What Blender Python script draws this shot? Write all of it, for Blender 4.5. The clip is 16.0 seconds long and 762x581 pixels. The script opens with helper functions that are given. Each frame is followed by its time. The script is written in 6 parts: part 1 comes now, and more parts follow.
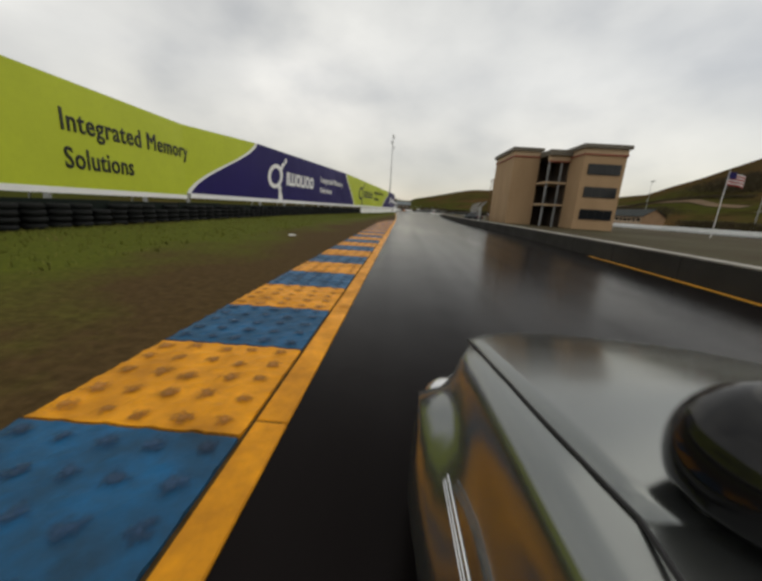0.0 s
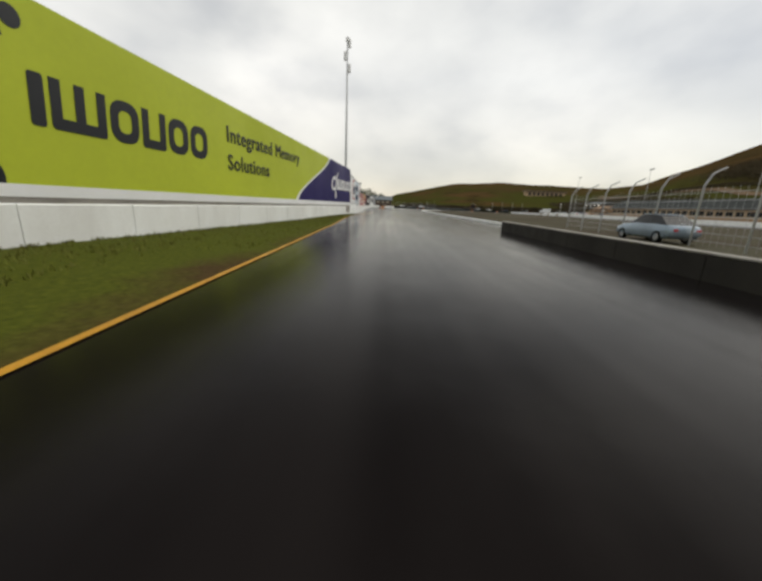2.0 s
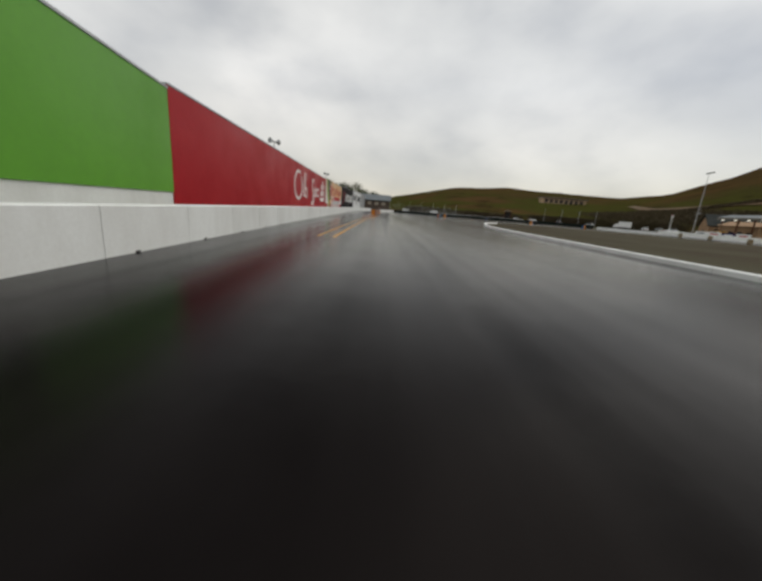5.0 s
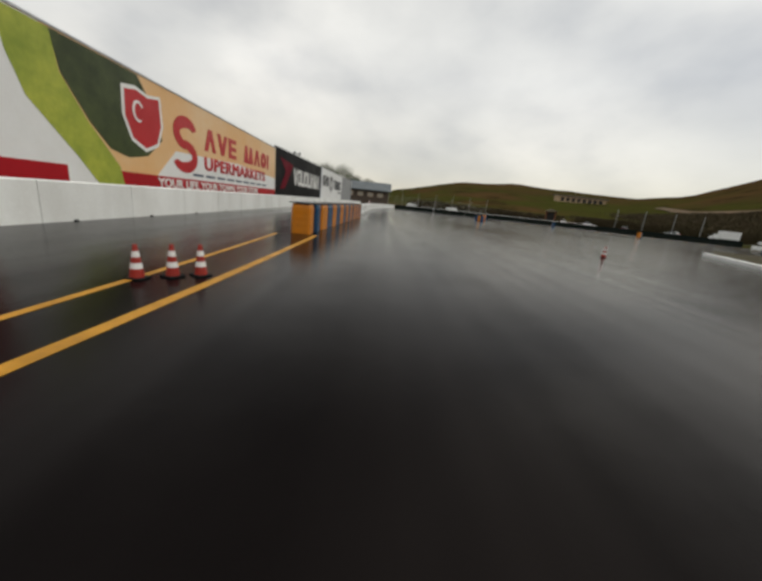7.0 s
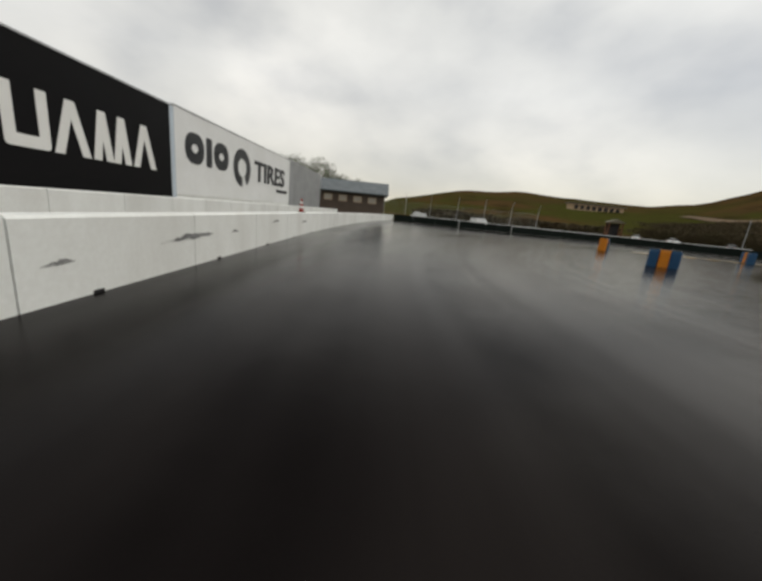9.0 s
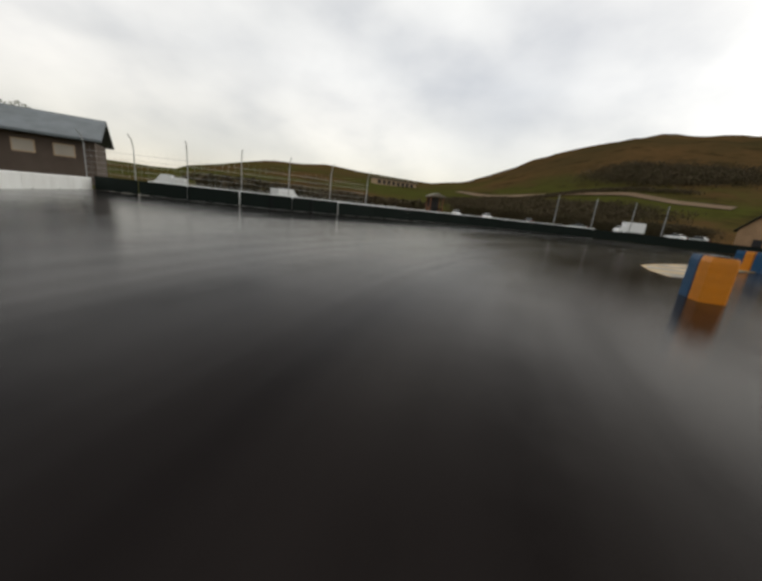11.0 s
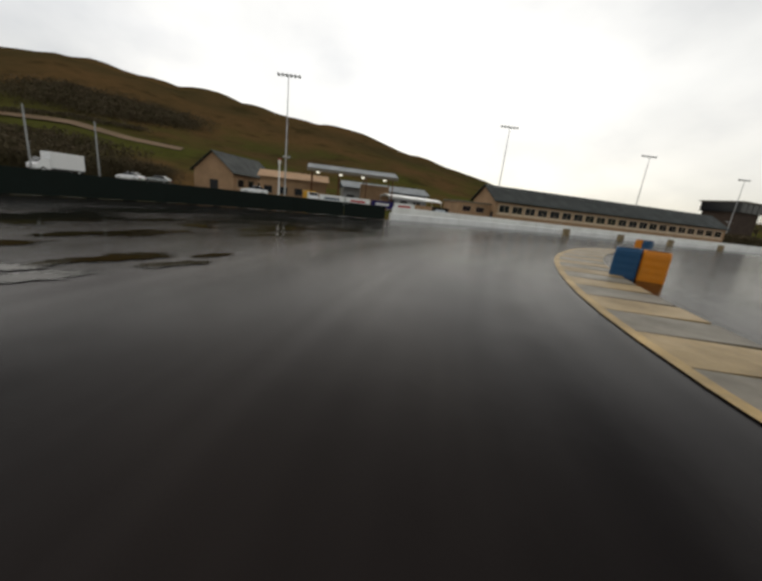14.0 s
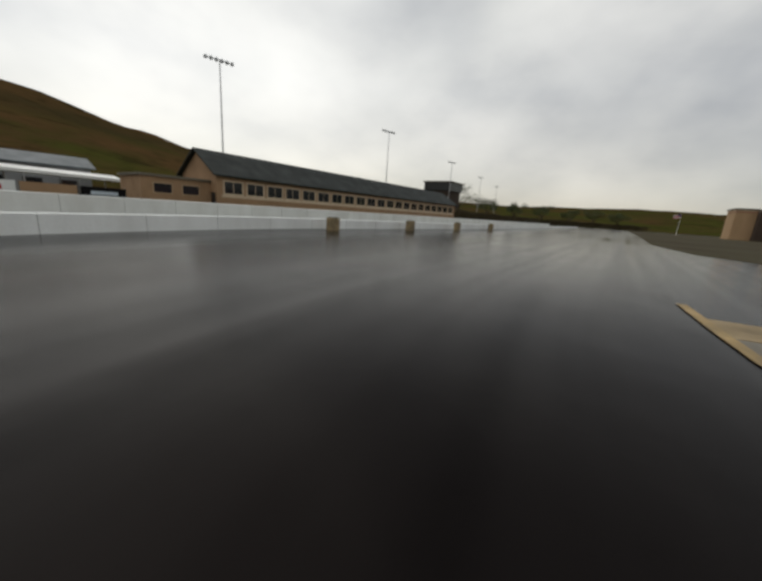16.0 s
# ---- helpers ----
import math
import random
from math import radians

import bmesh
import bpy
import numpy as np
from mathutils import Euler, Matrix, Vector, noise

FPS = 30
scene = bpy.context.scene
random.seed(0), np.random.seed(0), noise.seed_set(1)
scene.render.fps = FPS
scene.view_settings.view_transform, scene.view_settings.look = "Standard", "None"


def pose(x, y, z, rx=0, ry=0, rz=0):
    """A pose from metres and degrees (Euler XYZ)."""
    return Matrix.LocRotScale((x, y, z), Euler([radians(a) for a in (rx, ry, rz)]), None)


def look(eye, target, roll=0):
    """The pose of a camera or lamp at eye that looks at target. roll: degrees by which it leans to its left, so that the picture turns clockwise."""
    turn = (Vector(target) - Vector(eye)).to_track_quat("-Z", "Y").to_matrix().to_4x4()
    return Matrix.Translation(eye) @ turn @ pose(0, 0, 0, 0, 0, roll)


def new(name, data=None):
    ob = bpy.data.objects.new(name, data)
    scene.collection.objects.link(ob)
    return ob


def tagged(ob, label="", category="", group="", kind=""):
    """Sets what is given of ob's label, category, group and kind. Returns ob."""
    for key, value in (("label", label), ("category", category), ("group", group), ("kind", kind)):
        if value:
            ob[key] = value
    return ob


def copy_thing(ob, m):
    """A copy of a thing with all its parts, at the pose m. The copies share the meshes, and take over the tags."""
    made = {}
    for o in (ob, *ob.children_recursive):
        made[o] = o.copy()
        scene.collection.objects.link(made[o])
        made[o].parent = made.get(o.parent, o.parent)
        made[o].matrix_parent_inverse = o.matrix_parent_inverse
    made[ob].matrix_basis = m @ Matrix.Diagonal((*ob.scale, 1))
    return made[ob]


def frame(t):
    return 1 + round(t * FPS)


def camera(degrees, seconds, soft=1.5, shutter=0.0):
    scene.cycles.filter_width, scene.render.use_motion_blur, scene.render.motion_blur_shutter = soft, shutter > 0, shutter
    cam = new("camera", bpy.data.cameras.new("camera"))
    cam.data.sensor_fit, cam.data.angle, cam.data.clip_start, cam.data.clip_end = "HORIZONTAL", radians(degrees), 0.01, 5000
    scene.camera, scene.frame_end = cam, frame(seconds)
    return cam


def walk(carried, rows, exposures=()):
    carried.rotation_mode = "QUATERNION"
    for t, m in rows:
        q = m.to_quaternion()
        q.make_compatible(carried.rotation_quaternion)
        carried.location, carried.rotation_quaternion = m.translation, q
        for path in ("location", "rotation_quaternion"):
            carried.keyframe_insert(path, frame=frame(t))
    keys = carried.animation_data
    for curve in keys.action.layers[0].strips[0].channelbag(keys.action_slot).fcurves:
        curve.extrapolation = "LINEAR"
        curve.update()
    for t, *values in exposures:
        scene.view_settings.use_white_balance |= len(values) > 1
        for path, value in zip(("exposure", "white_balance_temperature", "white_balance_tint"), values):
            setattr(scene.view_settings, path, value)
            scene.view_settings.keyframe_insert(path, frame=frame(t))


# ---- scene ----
import functools
import itertools

# camera and its drive -------------------------------------------------------
cam = camera(97.3, 16.0, soft=3.2, shutter=0.012)

# seconds, x, y, z, yaw, pitch, roll
PATH = [
    (0.00, 0.05, -0.80, 1.28, 2.67, -13.89, 3.61),
    (0.50, 0.10, 14.00, 1.29, 1.49, -13.82, 3.53),
    (1.00, 0.54, 29.55, 1.29, 0.17, -13.95, 3.41),
    (1.50, 1.05, 44.73, 1.30, -0.12, -14.09, 2.66),
    (2.00, 1.67, 61.65, 1.29, -0.10, -14.28, 2.46),
    (2.50, 1.85, 78.31, 1.29, -0.46, -14.37, 4.53),
    (3.00, 1.95, 93.05, 1.29, -0.31, -13.62, 3.42),
    (3.50, 2.06, 105.81, 1.29, -0.26, -14.49, 3.91),
    (4.00, 1.97, 118.83, 1.29, -0.69, -13.98, 4.28),
    (4.60, 1.88, 133.40, 1.29, -1.16, -13.71, 4.44),
    (5.25, 1.84, 148.08, 1.28, -1.59, -13.79, 4.34),
    (5.90, 2.06, 162.61, 1.28, -1.89, -14.09, 4.42),
    (6.50, 2.66, 176.76, 1.27, -2.02, -14.40, 5.05),
    (7.00, 3.46, 189.23, 1.27, -2.01, -14.65, 6.04),
    (7.50, 3.82, 199.87, 1.27, -2.11, -14.64, 6.15),
    (8.00, 4.41, 209.73, 1.28, -1.65, -14.43, 5.71),
    (8.50, 4.89, 218.58, 1.29, -1.54, -14.53, 5.49),
    (9.00, 5.40, 226.34, 1.28, -1.81, -13.18, 5.77),
    (9.50, 6.52, 233.45, 1.27, -5.37, -12.60, 5.96),
    (10.00, 8.25, 239.90, 1.26, -12.20, -12.80, 6.07),
    (10.50, 10.60, 245.60, 1.26, -21.53, -13.46, 6.14),
    (11.00, 13.60, 250.44, 1.27, -32.58, -14.29, 6.21),
    (11.50, 17.27, 254.32, 1.27, -44.57, -14.97, 6.32),
    (12.00, 21.62, 257.25, 1.27, -57.50, -15.49, 6.47),
    (12.50, 26.38, 259.27, 1.26, -71.21, -15.31, 6.83),
    (13.00, 31.84, 260.15, 1.26, -83.04, -14.98, 5.71),
    (13.50, 37.29, 259.28, 1.26, -95.82, -14.73, 6.29),
    (14.00, 42.86, 257.66, 1.25, -107.68, -14.41, 6.36),
    (14.50, 48.92, 254.45, 1.26, -120.78, -13.55, 6.87),
    (15.00, 53.96, 250.46, 1.26, -130.05, -13.34, 5.84),
    (15.50, 58.01, 245.80, 1.27, -137.45, -13.23, 5.10),
    (16.00, 61.80, 239.54, 1.28, -145.31, -13.20, 3.99),
]


def aim(x, y, z, yaw, pitch, roll):
    a, p = radians(yaw), radians(pitch)
    return look((x, y, z), (x - math.sin(a) * math.cos(p), y + math.cos(a) * math.cos(p), z + math.sin(p)), roll)


walk(cam, [(r[0], aim(*r[1:])) for r in PATH],
     exposures=[(0.0, -0.05, 7050, 7), (1.5, 0.15, 7050, 7), (3.5, 0.16, 6850, 7.5), (4.0, -0.13, 6800, 8), (6.5, 0.0, 7050, 7), (9.0, 0.0, 7080, 7), (11.5, 0.18, 7000, 8), (13.5, 0.14, 7000, 8),
                (14.5, -0.14, 6900, 8), (15.0, -0.1, 6900, 7), (15.5, -0.22, 6850, 7), (16.0, -0.28, 6850, 7)])

# light: rain clouds, brightest towards the south-east -----------------------
SUN_AZ, SUN_EL = 78.0, 50.0


def ramp(nodes, links, value, stops, mode="LINEAR"):
    r = nodes.new("ShaderNodeValToRGB")
    r.color_ramp.interpolation = mode
    while len(r.color_ramp.elements) < len(stops):
        r.color_ramp.elements.new(0.5)
    for e, (p, c) in zip(r.color_ramp.elements, stops):
        e.position, e.color = p, (*c, 1) if len(c) == 3 else c
    links.new(value, r.inputs[0])
    return r.outputs[0]


def mix_rgb(n, l, fac, a, b, mode="MIX"):
    m = n.new("ShaderNodeMix")
    m.data_type, m.blend_type = "RGBA", mode
    for i, v in ((0, fac), (6, a), (7, b)):
        if hasattr(v, "links"):
            l.new(v, m.inputs[i])
        else:
            m.inputs[i].default_value = v if i == 0 else (*v, 1)
    return m.outputs[2]


def tex(n, l, vec, scale, detail=4.0, rough=0.6, stretch=None):
    if stretch:
        mp = n.new("ShaderNodeMapping")
        mp.inputs["Scale"].default_value = stretch
        l.new(vec, mp.inputs[0])
        vec = mp.outputs[0]
    t = n.new("ShaderNodeTexNoise")
    t.inputs["Scale"].default_value, t.inputs["Detail"].default_value, t.inputs["Roughness"].default_value = scale, detail, rough
    l.new(vec, t.inputs[0])
    return t.outputs[0]


def make_world():
    w = bpy.data.worlds.new("overcast_sky")
    scene.world = w
    w.use_nodes = True
    n, l = w.node_tree.nodes, w.node_tree.links
    n.clear()
    out, bg = n.new("ShaderNodeOutputWorld"), n.new("ShaderNodeBackground")
    co = n.new("ShaderNodeTexCoord")
    sky = n.new("ShaderNodeTexSky")
    sky.sky_type, sky.sun_disc = "NISHITA", False
    sky.sun_elevation, sky.sun_rotation = radians(SUN_EL), radians(SUN_AZ)
    sep = n.new("ShaderNodeSeparateXYZ")
    l.new(co.outputs["Generated"], sep.inputs[0])
    # clouds: brighter towards the zenith, as a closed cover is
    cover = ramp(n, l, sep.outputs["Z"], [(0.0, (0.60, 0.56, 0.52)), (0.08, (0.65, 0.62, 0.59)), (0.3, (0.66, 0.66, 0.67)),
                                          (0.55, (0.67, 0.68, 0.69)), (1.0, (0.78, 0.80, 0.82))])
    st = n.new("ShaderNodeMapping")
    st.inputs["Scale"].default_value = (1.2, 1.2, 2.1)
    l.new(co.outputs["Generated"], st.inputs[0])
    big = n.new("ShaderNodeTexNoise")
    big.inputs["Scale"].default_value, big.inputs["Detail"].default_value = 1.7, 2.6
    big.inputs["Roughness"].default_value, big.inputs["Distortion"].default_value = 0.45, 0.15
    l.new(st.outputs[0], big.inputs[0])
    shade = ramp(n, l, big.outputs[0], [(0.3, (0.70, 0.71, 0.74)), (0.5, (0.97, 0.97, 0.97)), (0.7, (1.2, 1.19, 1.18))])
    # torn lower edges of the cloud cover
    torn = tex(n, l, st.outputs[0], 4.2, 4.0, 0.5)
    shade = mix_rgb(n, l, 1.0, shade, ramp(n, l, torn, [(0.3, (0.86, 0.86, 0.87)), (0.5, (1.0, 0.995, 0.99)), (0.7, (1.09, 1.085, 1.075))]), "MULTIPLY")
    mul = n.new("ShaderNodeMix")
    mul.data_type, mul.blend_type = "RGBA", "MULTIPLY"
    mul.inputs[0].default_value = 1.0
    l.new(cover, mul.inputs[6])
    l.new(shade, mul.inputs[7])
    # the veiled sun's side of the sky
    dot = n.new("ShaderNodeVectorMath")
    dot.operation = "DOT_PRODUCT"
    a, e = radians(116.0), radians(24.0)
    dot.inputs[1].default_value = (math.sin(a) * math.cos(e), math.cos(a) * math.cos(e), math.sin(e))
    l.new(co.outputs["Generated"], dot.inputs[0])
    veil = ramp(n, l, dot.outputs["Value"], [(0.62, (0, 0, 0)), (0.86, (0.16, 0.155, 0.14)), (1.0, (0.34, 0.33, 0.31))], "EASE")
    add = n.new("ShaderNodeMix")
    add.data_type, add.blend_type = "RGBA", "ADD"
    add.inputs[0].default_value = 1.0
    l.new(mul.outputs[2], add.inputs[6])
    l.new(veil, add.inputs[7])
    blue = n.new("ShaderNodeMix")
    blue.data_type, blue.blend_type = "RGBA", "ADD"
    blue.inputs[0].default_value = 0.03
    l.new(add.outputs[2], blue.inputs[6])
    l.new(sky.outputs[0], blue.inputs[7])
    l.new(blue.outputs[2], bg.inputs[0])
    bg.inputs[1].default_value = 1.0
    l.new(bg.outputs[0], out.inputs[0])


make_world()
sun_data = bpy.data.lights.new("veiled_sun", "SUN")
sun_data.energy, sun_data.angle, sun_data.color = 0.75, radians(90), (1.0, 0.96, 0.9)
sun = new("veiled_sun", sun_data)
sun.matrix_world = look((0, 0, 60), (-math.sin(radians(SUN_AZ)), -math.cos(radians(SUN_AZ)), 60 - math.tan(radians(SUN_EL))))


# materials ------------------------------------------------------------------
def surface(name, color, dark=None, rough=0.7, metal=0.0, fine=30.0, broad=0.6, grime=0.35, bump=0.15, spec=0.28, stretch=None,
            piece=0.0, rough_var=0.12):
    """A worn surface: broad stains and fine grain between color and dark, with relief; piece: brightness by object."""
    m = bpy.data.materials.new(name)
    m.use_nodes = True
    n, l = m.node_tree.nodes, m.node_tree.links
    b = n["Principled BSDF"]
    dark = dark or tuple(c * 0.6 for c in color)
    geo = n.new("ShaderNodeNewGeometry").outputs["Position"]
    f, g = tex(n, l, geo, fine, 5.0, 0.65), tex(n, l, geo, broad, 5.0, 0.6, stretch)
    gf = ramp(n, l, g, [(0.38, (0, 0, 0)), (0.68, (grime, grime, grime))])
    ff = ramp(n, l, f, [(0.3, (0, 0, 0)), (0.75, (grime * 0.6,) * 3)])
    c = mix_rgb(n, l, gf, color, dark)
    c = mix_rgb(n, l, ff, c, dark)
    if piece:
        oi = n.new("ShaderNodeObjectInfo").outputs["Random"]
        v = ramp(n, l, oi, [(0, (1 - piece,) * 3), (1, (1, 1, 1))])
        c = mix_rgb(n, l, 1.0, c, v, "MULTIPLY")
    l.new(c, b.inputs["Base Color"])
    b.inputs["Metallic"].default_value = metal
    b.inputs["Specular IOR Level"].default_value = spec
    rr = ramp(n, l, g, [(0.3, (max(rough - rough_var, 0.03),) * 3), (0.7, (min(rough + rough_var, 1),) * 3)])
    l.new(rr, b.inputs["Roughness"])
    if bump:
        bp = n.new("ShaderNodeBump")
        bp.inputs["Strength"].default_value, bp.inputs["Distance"].default_value = bump, 0.02
        l.new(f, bp.inputs["Height"])
        l.new(bp.outputs[0], b.inputs["Normal"])
    return m


def make_asphalt():
    """Wet asphalt: fine stone grain, tyre-polished lanes along the drive, damp and standing water in the hollows."""
    m = bpy.data.materials.new("wet_asphalt")
    m.use_nodes = True
    n, l = m.node_tree.nodes, m.node_tree.links
    b = n["Principled BSDF"]
    p = n.new("ShaderNodeNewGeometry").outputs["Position"]
    grain = tex(n, l, p, 60.0, 3.0, 0.7)
    patch = tex(n, l, p, 0.16, 6.0, 0.6)
    # distance across the lap: straight, then round the hairpin's middle, then back
    sep = n.new("ShaderNodeSeparateXYZ")
    l.new(p, sep.inputs[0])

    def calc(op, a, b=0.0):
        m = n.new("ShaderNodeMath")
        m.operation = op
        for i, v in ((0, a), (1, b)):
            if hasattr(v, "links"):
                l.new(v, m.inputs[i])
            else:
                m.inputs[i].default_value = v
        return m.outputs[0]

    dx, dy = calc("SUBTRACT", sep.outputs["X"], 33.0), calc("MAXIMUM", calc("SUBTRACT", sep.outputs["Y"], 232.0), 0.0)
    reach = calc("SQRT", calc("ADD", calc("MULTIPLY", dx, dx), calc("MULTIPLY", dy, dy)))
    lap = n.new("ShaderNodeCombineXYZ")
    l.new(calc("SUBTRACT", 33.0, reach), lap.inputs[0])
    l.new(sep.outputs["Y"], lap.inputs[1])
    lap = lap.outputs[0]
    lane = tex(n, l, lap, 1.0, 2.0, 0.5, (0.8, 0.012, 1.0))
    pool = tex(n, l, p, 0.09, 5.0, 0.55, (1.0, 0.8, 1.0))
    c = mix_rgb(n, l, ramp(n, l, patch, [(0.35, (0, 0, 0)), (0.7, (1, 1, 1))]), (0.0042, 0.0033, 0.0034), (0.0072, 0.0058, 0.0058))
    c = mix_rgb(n, l, ramp(n, l, lane, [(0.38, (0, 0, 0)), (0.7, (0.6, 0.6, 0.6))]), c, (0.0125, 0.0102, 0.0098))
    c = mix_rgb(n, l, ramp(n, l, grain, [(0.45, (0, 0, 0)), (0.8, (0.35, 0.35, 0.35))]), c, (0.008, 0.007, 0.0066))
    l.new(c, b.inputs["Base Color"])
    wet = ramp(n, l, pool, [(0.5, (0, 0, 0)), (0.62, (1, 1, 1))])
    r = mix_rgb(n, l, wet, (0.12, 0.12, 0.12), (0.06, 0.06, 0.06))
    r = mix_rgb(n, l, ramp(n, l, lane, [(0.36, (0, 0, 0)), (0.72, (0.7, 0.7, 0.7))]), r, (0.18, 0.18, 0.18))
    streak = tex(n, l, lap, 1.0, 4.0, 0.6, (2.0, 0.015, 1.0))
    blot = tex(n, l, p, 0.7, 6.0, 0.65)
    r = mix_rgb(n, l, ramp(n, l, streak, [(0.42, (0, 0, 0)), (0.68, (0.5,) * 3)]), r, (0.22,) * 3)
    gloss = mix_rgb(n, l, ramp(n, l, lane, [(0.35, (0, 0, 0)), (0.68, (1, 1, 1))]), (0.024,) * 3, (0.055,) * 3)
    gloss = mix_rgb(n, l, ramp(n, l, streak, [(0.4, (0, 0, 0)), (0.7, (0.55,) * 3)]), gloss, (0.02,) * 3)
    gloss = mix_rgb(n, l, ramp(n, l, blot, [(0.42, (0, 0, 0)), (0.68, (0.6,) * 3)]), gloss, (0.05,) * 3)
    l.new(r, b.inputs["Roughness"])
    l.new(gloss, b.inputs["Specular IOR Level"])
    b.inputs["Specular Tint"].default_value = (1.0, 0.89, 0.865, 1)
    bp = n.new("ShaderNodeBump")
    bp.inputs["Strength"].default_value, bp.inputs["Distance"].default_value = 0.12, 0.01
    l.new(grain, bp.inputs["Height"])
    l.new(bp.outputs[0], b.inputs["Normal"])
    return m


def make_hill():
    """Winter hills: brown scrub, green grass on the lower slopes, dark oaks in the folds."""
    m = bpy.data.materials.new("scrub_hill")
    m.use_nodes = True
    n, l = m.node_tree.nodes, m.node_tree.links
    b = n["Principled BSDF"]
    p = n.new("ShaderNodeNewGeometry").outputs["Position"]
    z = n.new("ShaderNodeSeparateXYZ")
    l.new(p, z.inputs[0])
    a = tex(n, l, p, 0.006, 6.0, 0.6)
    d = tex(n, l, p, 0.012, 6.0, 0.6)
    f = tex(n, l, p, 0.11, 6.0, 0.7)
    g = tex(n, l, p, 0.03, 5.0, 0.65)
    c = mix_rgb(n, l, ramp(n, l, a, [(0.4, (0, 0, 0)), (0.62, (1, 1, 1))]), (0.074, 0.044, 0.019), (0.043, 0.033, 0.015))
    mr = n.new("ShaderNodeMapRange")
    mr.inputs[2].default_value = 900.0
    l.new(z.outputs["Z"], mr.inputs[0])
    low = ramp(n, l, mr.outputs[0], [(0.0, (1, 1, 1)), (0.035, (0.85,) * 3), (0.075, (0, 0, 0))])
    green = mix_rgb(n, l, ramp(n, l, d, [(0.39, (0, 0, 0)), (0.53, (1, 1, 1))]), (0, 0, 0), low)
    c = mix_rgb(n, l, green, c, (0.046, 0.050, 0.012))
    c = mix_rgb(n, l, ramp(n, l, g, [(0.36, (0.75,) * 3), (0.47, (0, 0, 0))]), c, (0.026, 0.020, 0.009))
    c = mix_rgb(n, l, ramp(n, l, f, [(0.45, (0, 0, 0)), (0.72, (0.55,) * 3)]), c, (0.030, 0.023, 0.009))
    l.new(c, b.inputs["Base Color"])
    b.inputs["Roughness"].default_value = 1.0
    b.inputs["Specular IOR Level"].default_value = 0.0
    return m


def make_verge():
    """Rained-on verge: trodden brown earth along the kerb, grass towards the wall."""
    m = bpy.data.materials.new("verge")
    m.use_nodes = True
    n, l = m.node_tree.nodes, m.node_tree.links
    b = n["Principled BSDF"]
    p = n.new("ShaderNodeNewGeometry").outputs["Position"]
    co = n.new("ShaderNodeUVMap").outputs[0]
    sx = n.new("ShaderNodeSeparateXYZ")
    l.new(co, sx.inputs[0])
    wob = tex(n, l, p, 0.35, 6.0, 0.65)
    fine = tex(n, l, p, 9.0, 5.0, 0.7)
    ad = n.new("ShaderNodeMath")
    ad.operation = "MULTIPLY_ADD"
    ad.inputs[1].default_value = 0.9
    l.new(wob, ad.inputs[0])
    l.new(sx.outputs[0], ad.inputs[2])
    soil = mix_rgb(n, l, ramp(n, l, fine, [(0.3, (0, 0, 0)), (0.7, (1, 1, 1))]), (0.037, 0.023, 0.0085), (0.080, 0.050, 0.020))
    grass = mix_rgb(n, l, ramp(n, l, fine, [(0.3, (0, 0, 0)), (0.7, (1, 1, 1))]), (0.036, 0.045, 0.005), (0.095, 0.105, 0.013))
    c = mix_rgb(n, l, ramp(n, l, ad.outputs[0], [(0.72, (0, 0, 0)), (1.08, (1, 1, 1))]), soil, grass)
    l.new(c, b.inputs["Base Color"])
    b.inputs["Roughness"].default_value = 0.95
    b.inputs["Specular IOR Level"].default_value = 0.06
    bp = n.new("ShaderNodeBump")
    bp.inputs["Strength"].default_value, bp.inputs["Distance"].default_value = 0.45, 0.05
    l.new(fine, bp.inputs["Height"])
    l.new(bp.outputs[0], b.inputs["Normal"])
    return m


ASPHALT, HILL, VERGE = make_asphalt(), make_hill(), make_verge()
GRASS = surface("grass", (0.07, 0.085, 0.02), (0.045, 0.032, 0.012), 0.95, fine=6, broad=0.12, grime=0.9, bump=0.6, spec=0.15)
BLADE = surface("grass_blades", (0.13, 0.15, 0.02), (0.10, 0.085, 0.025), 0.85, fine=3, broad=0.5, grime=0.8, bump=0, spec=0.2)
CONCRETE_WHITE = surface("white_painted_concrete", (0.87, 0.89, 0.88), (0.58, 0.57, 0.54), 0.55, fine=14, broad=0.7, grime=0.42, bump=0.12, piece=0.07, stretch=(1, 1, 0.35))
CONCRETE_DARK = surface("dark_concrete", (0.030, 0.026, 0.022), (0.016, 0.014, 0.012), 0.75, fine=16, broad=0.6, grime=0.7, bump=0.3, piece=0.15)
CONCRETE = surface("bare_concrete", (0.36, 0.34, 0.31), (0.17, 0.155, 0.14), 0.8, fine=18, broad=0.8, grime=0.6, bump=0.3)
STUCCO = surface("tan_stucco", (0.42, 0.275, 0.155), (0.26, 0.17, 0.095), 0.85, fine=22, broad=0.35, grime=0.45, bump=0.3, stretch=(1, 1, 0.3))
STUCCO_PALE = surface("pale_stucco_band", (0.50, 0.36, 0.23), (0.34, 0.24, 0.15), 0.85, fine=20, broad=0.5, grime=0.4)
RED_TRIM = surface("dull_red_trim", (0.28, 0.07, 0.045), None, 0.6)
CORNICE = surface("grey_brown_cornice", (0.16, 0.14, 0.11), None, 0.7)
ROOF_GREEN = surface("dark_green_metal_roof", (0.022, 0.027, 0.026), (0.014, 0.015, 0.014), 0.7, 0.0, spec=0.15, fine=8, broad=0.5)
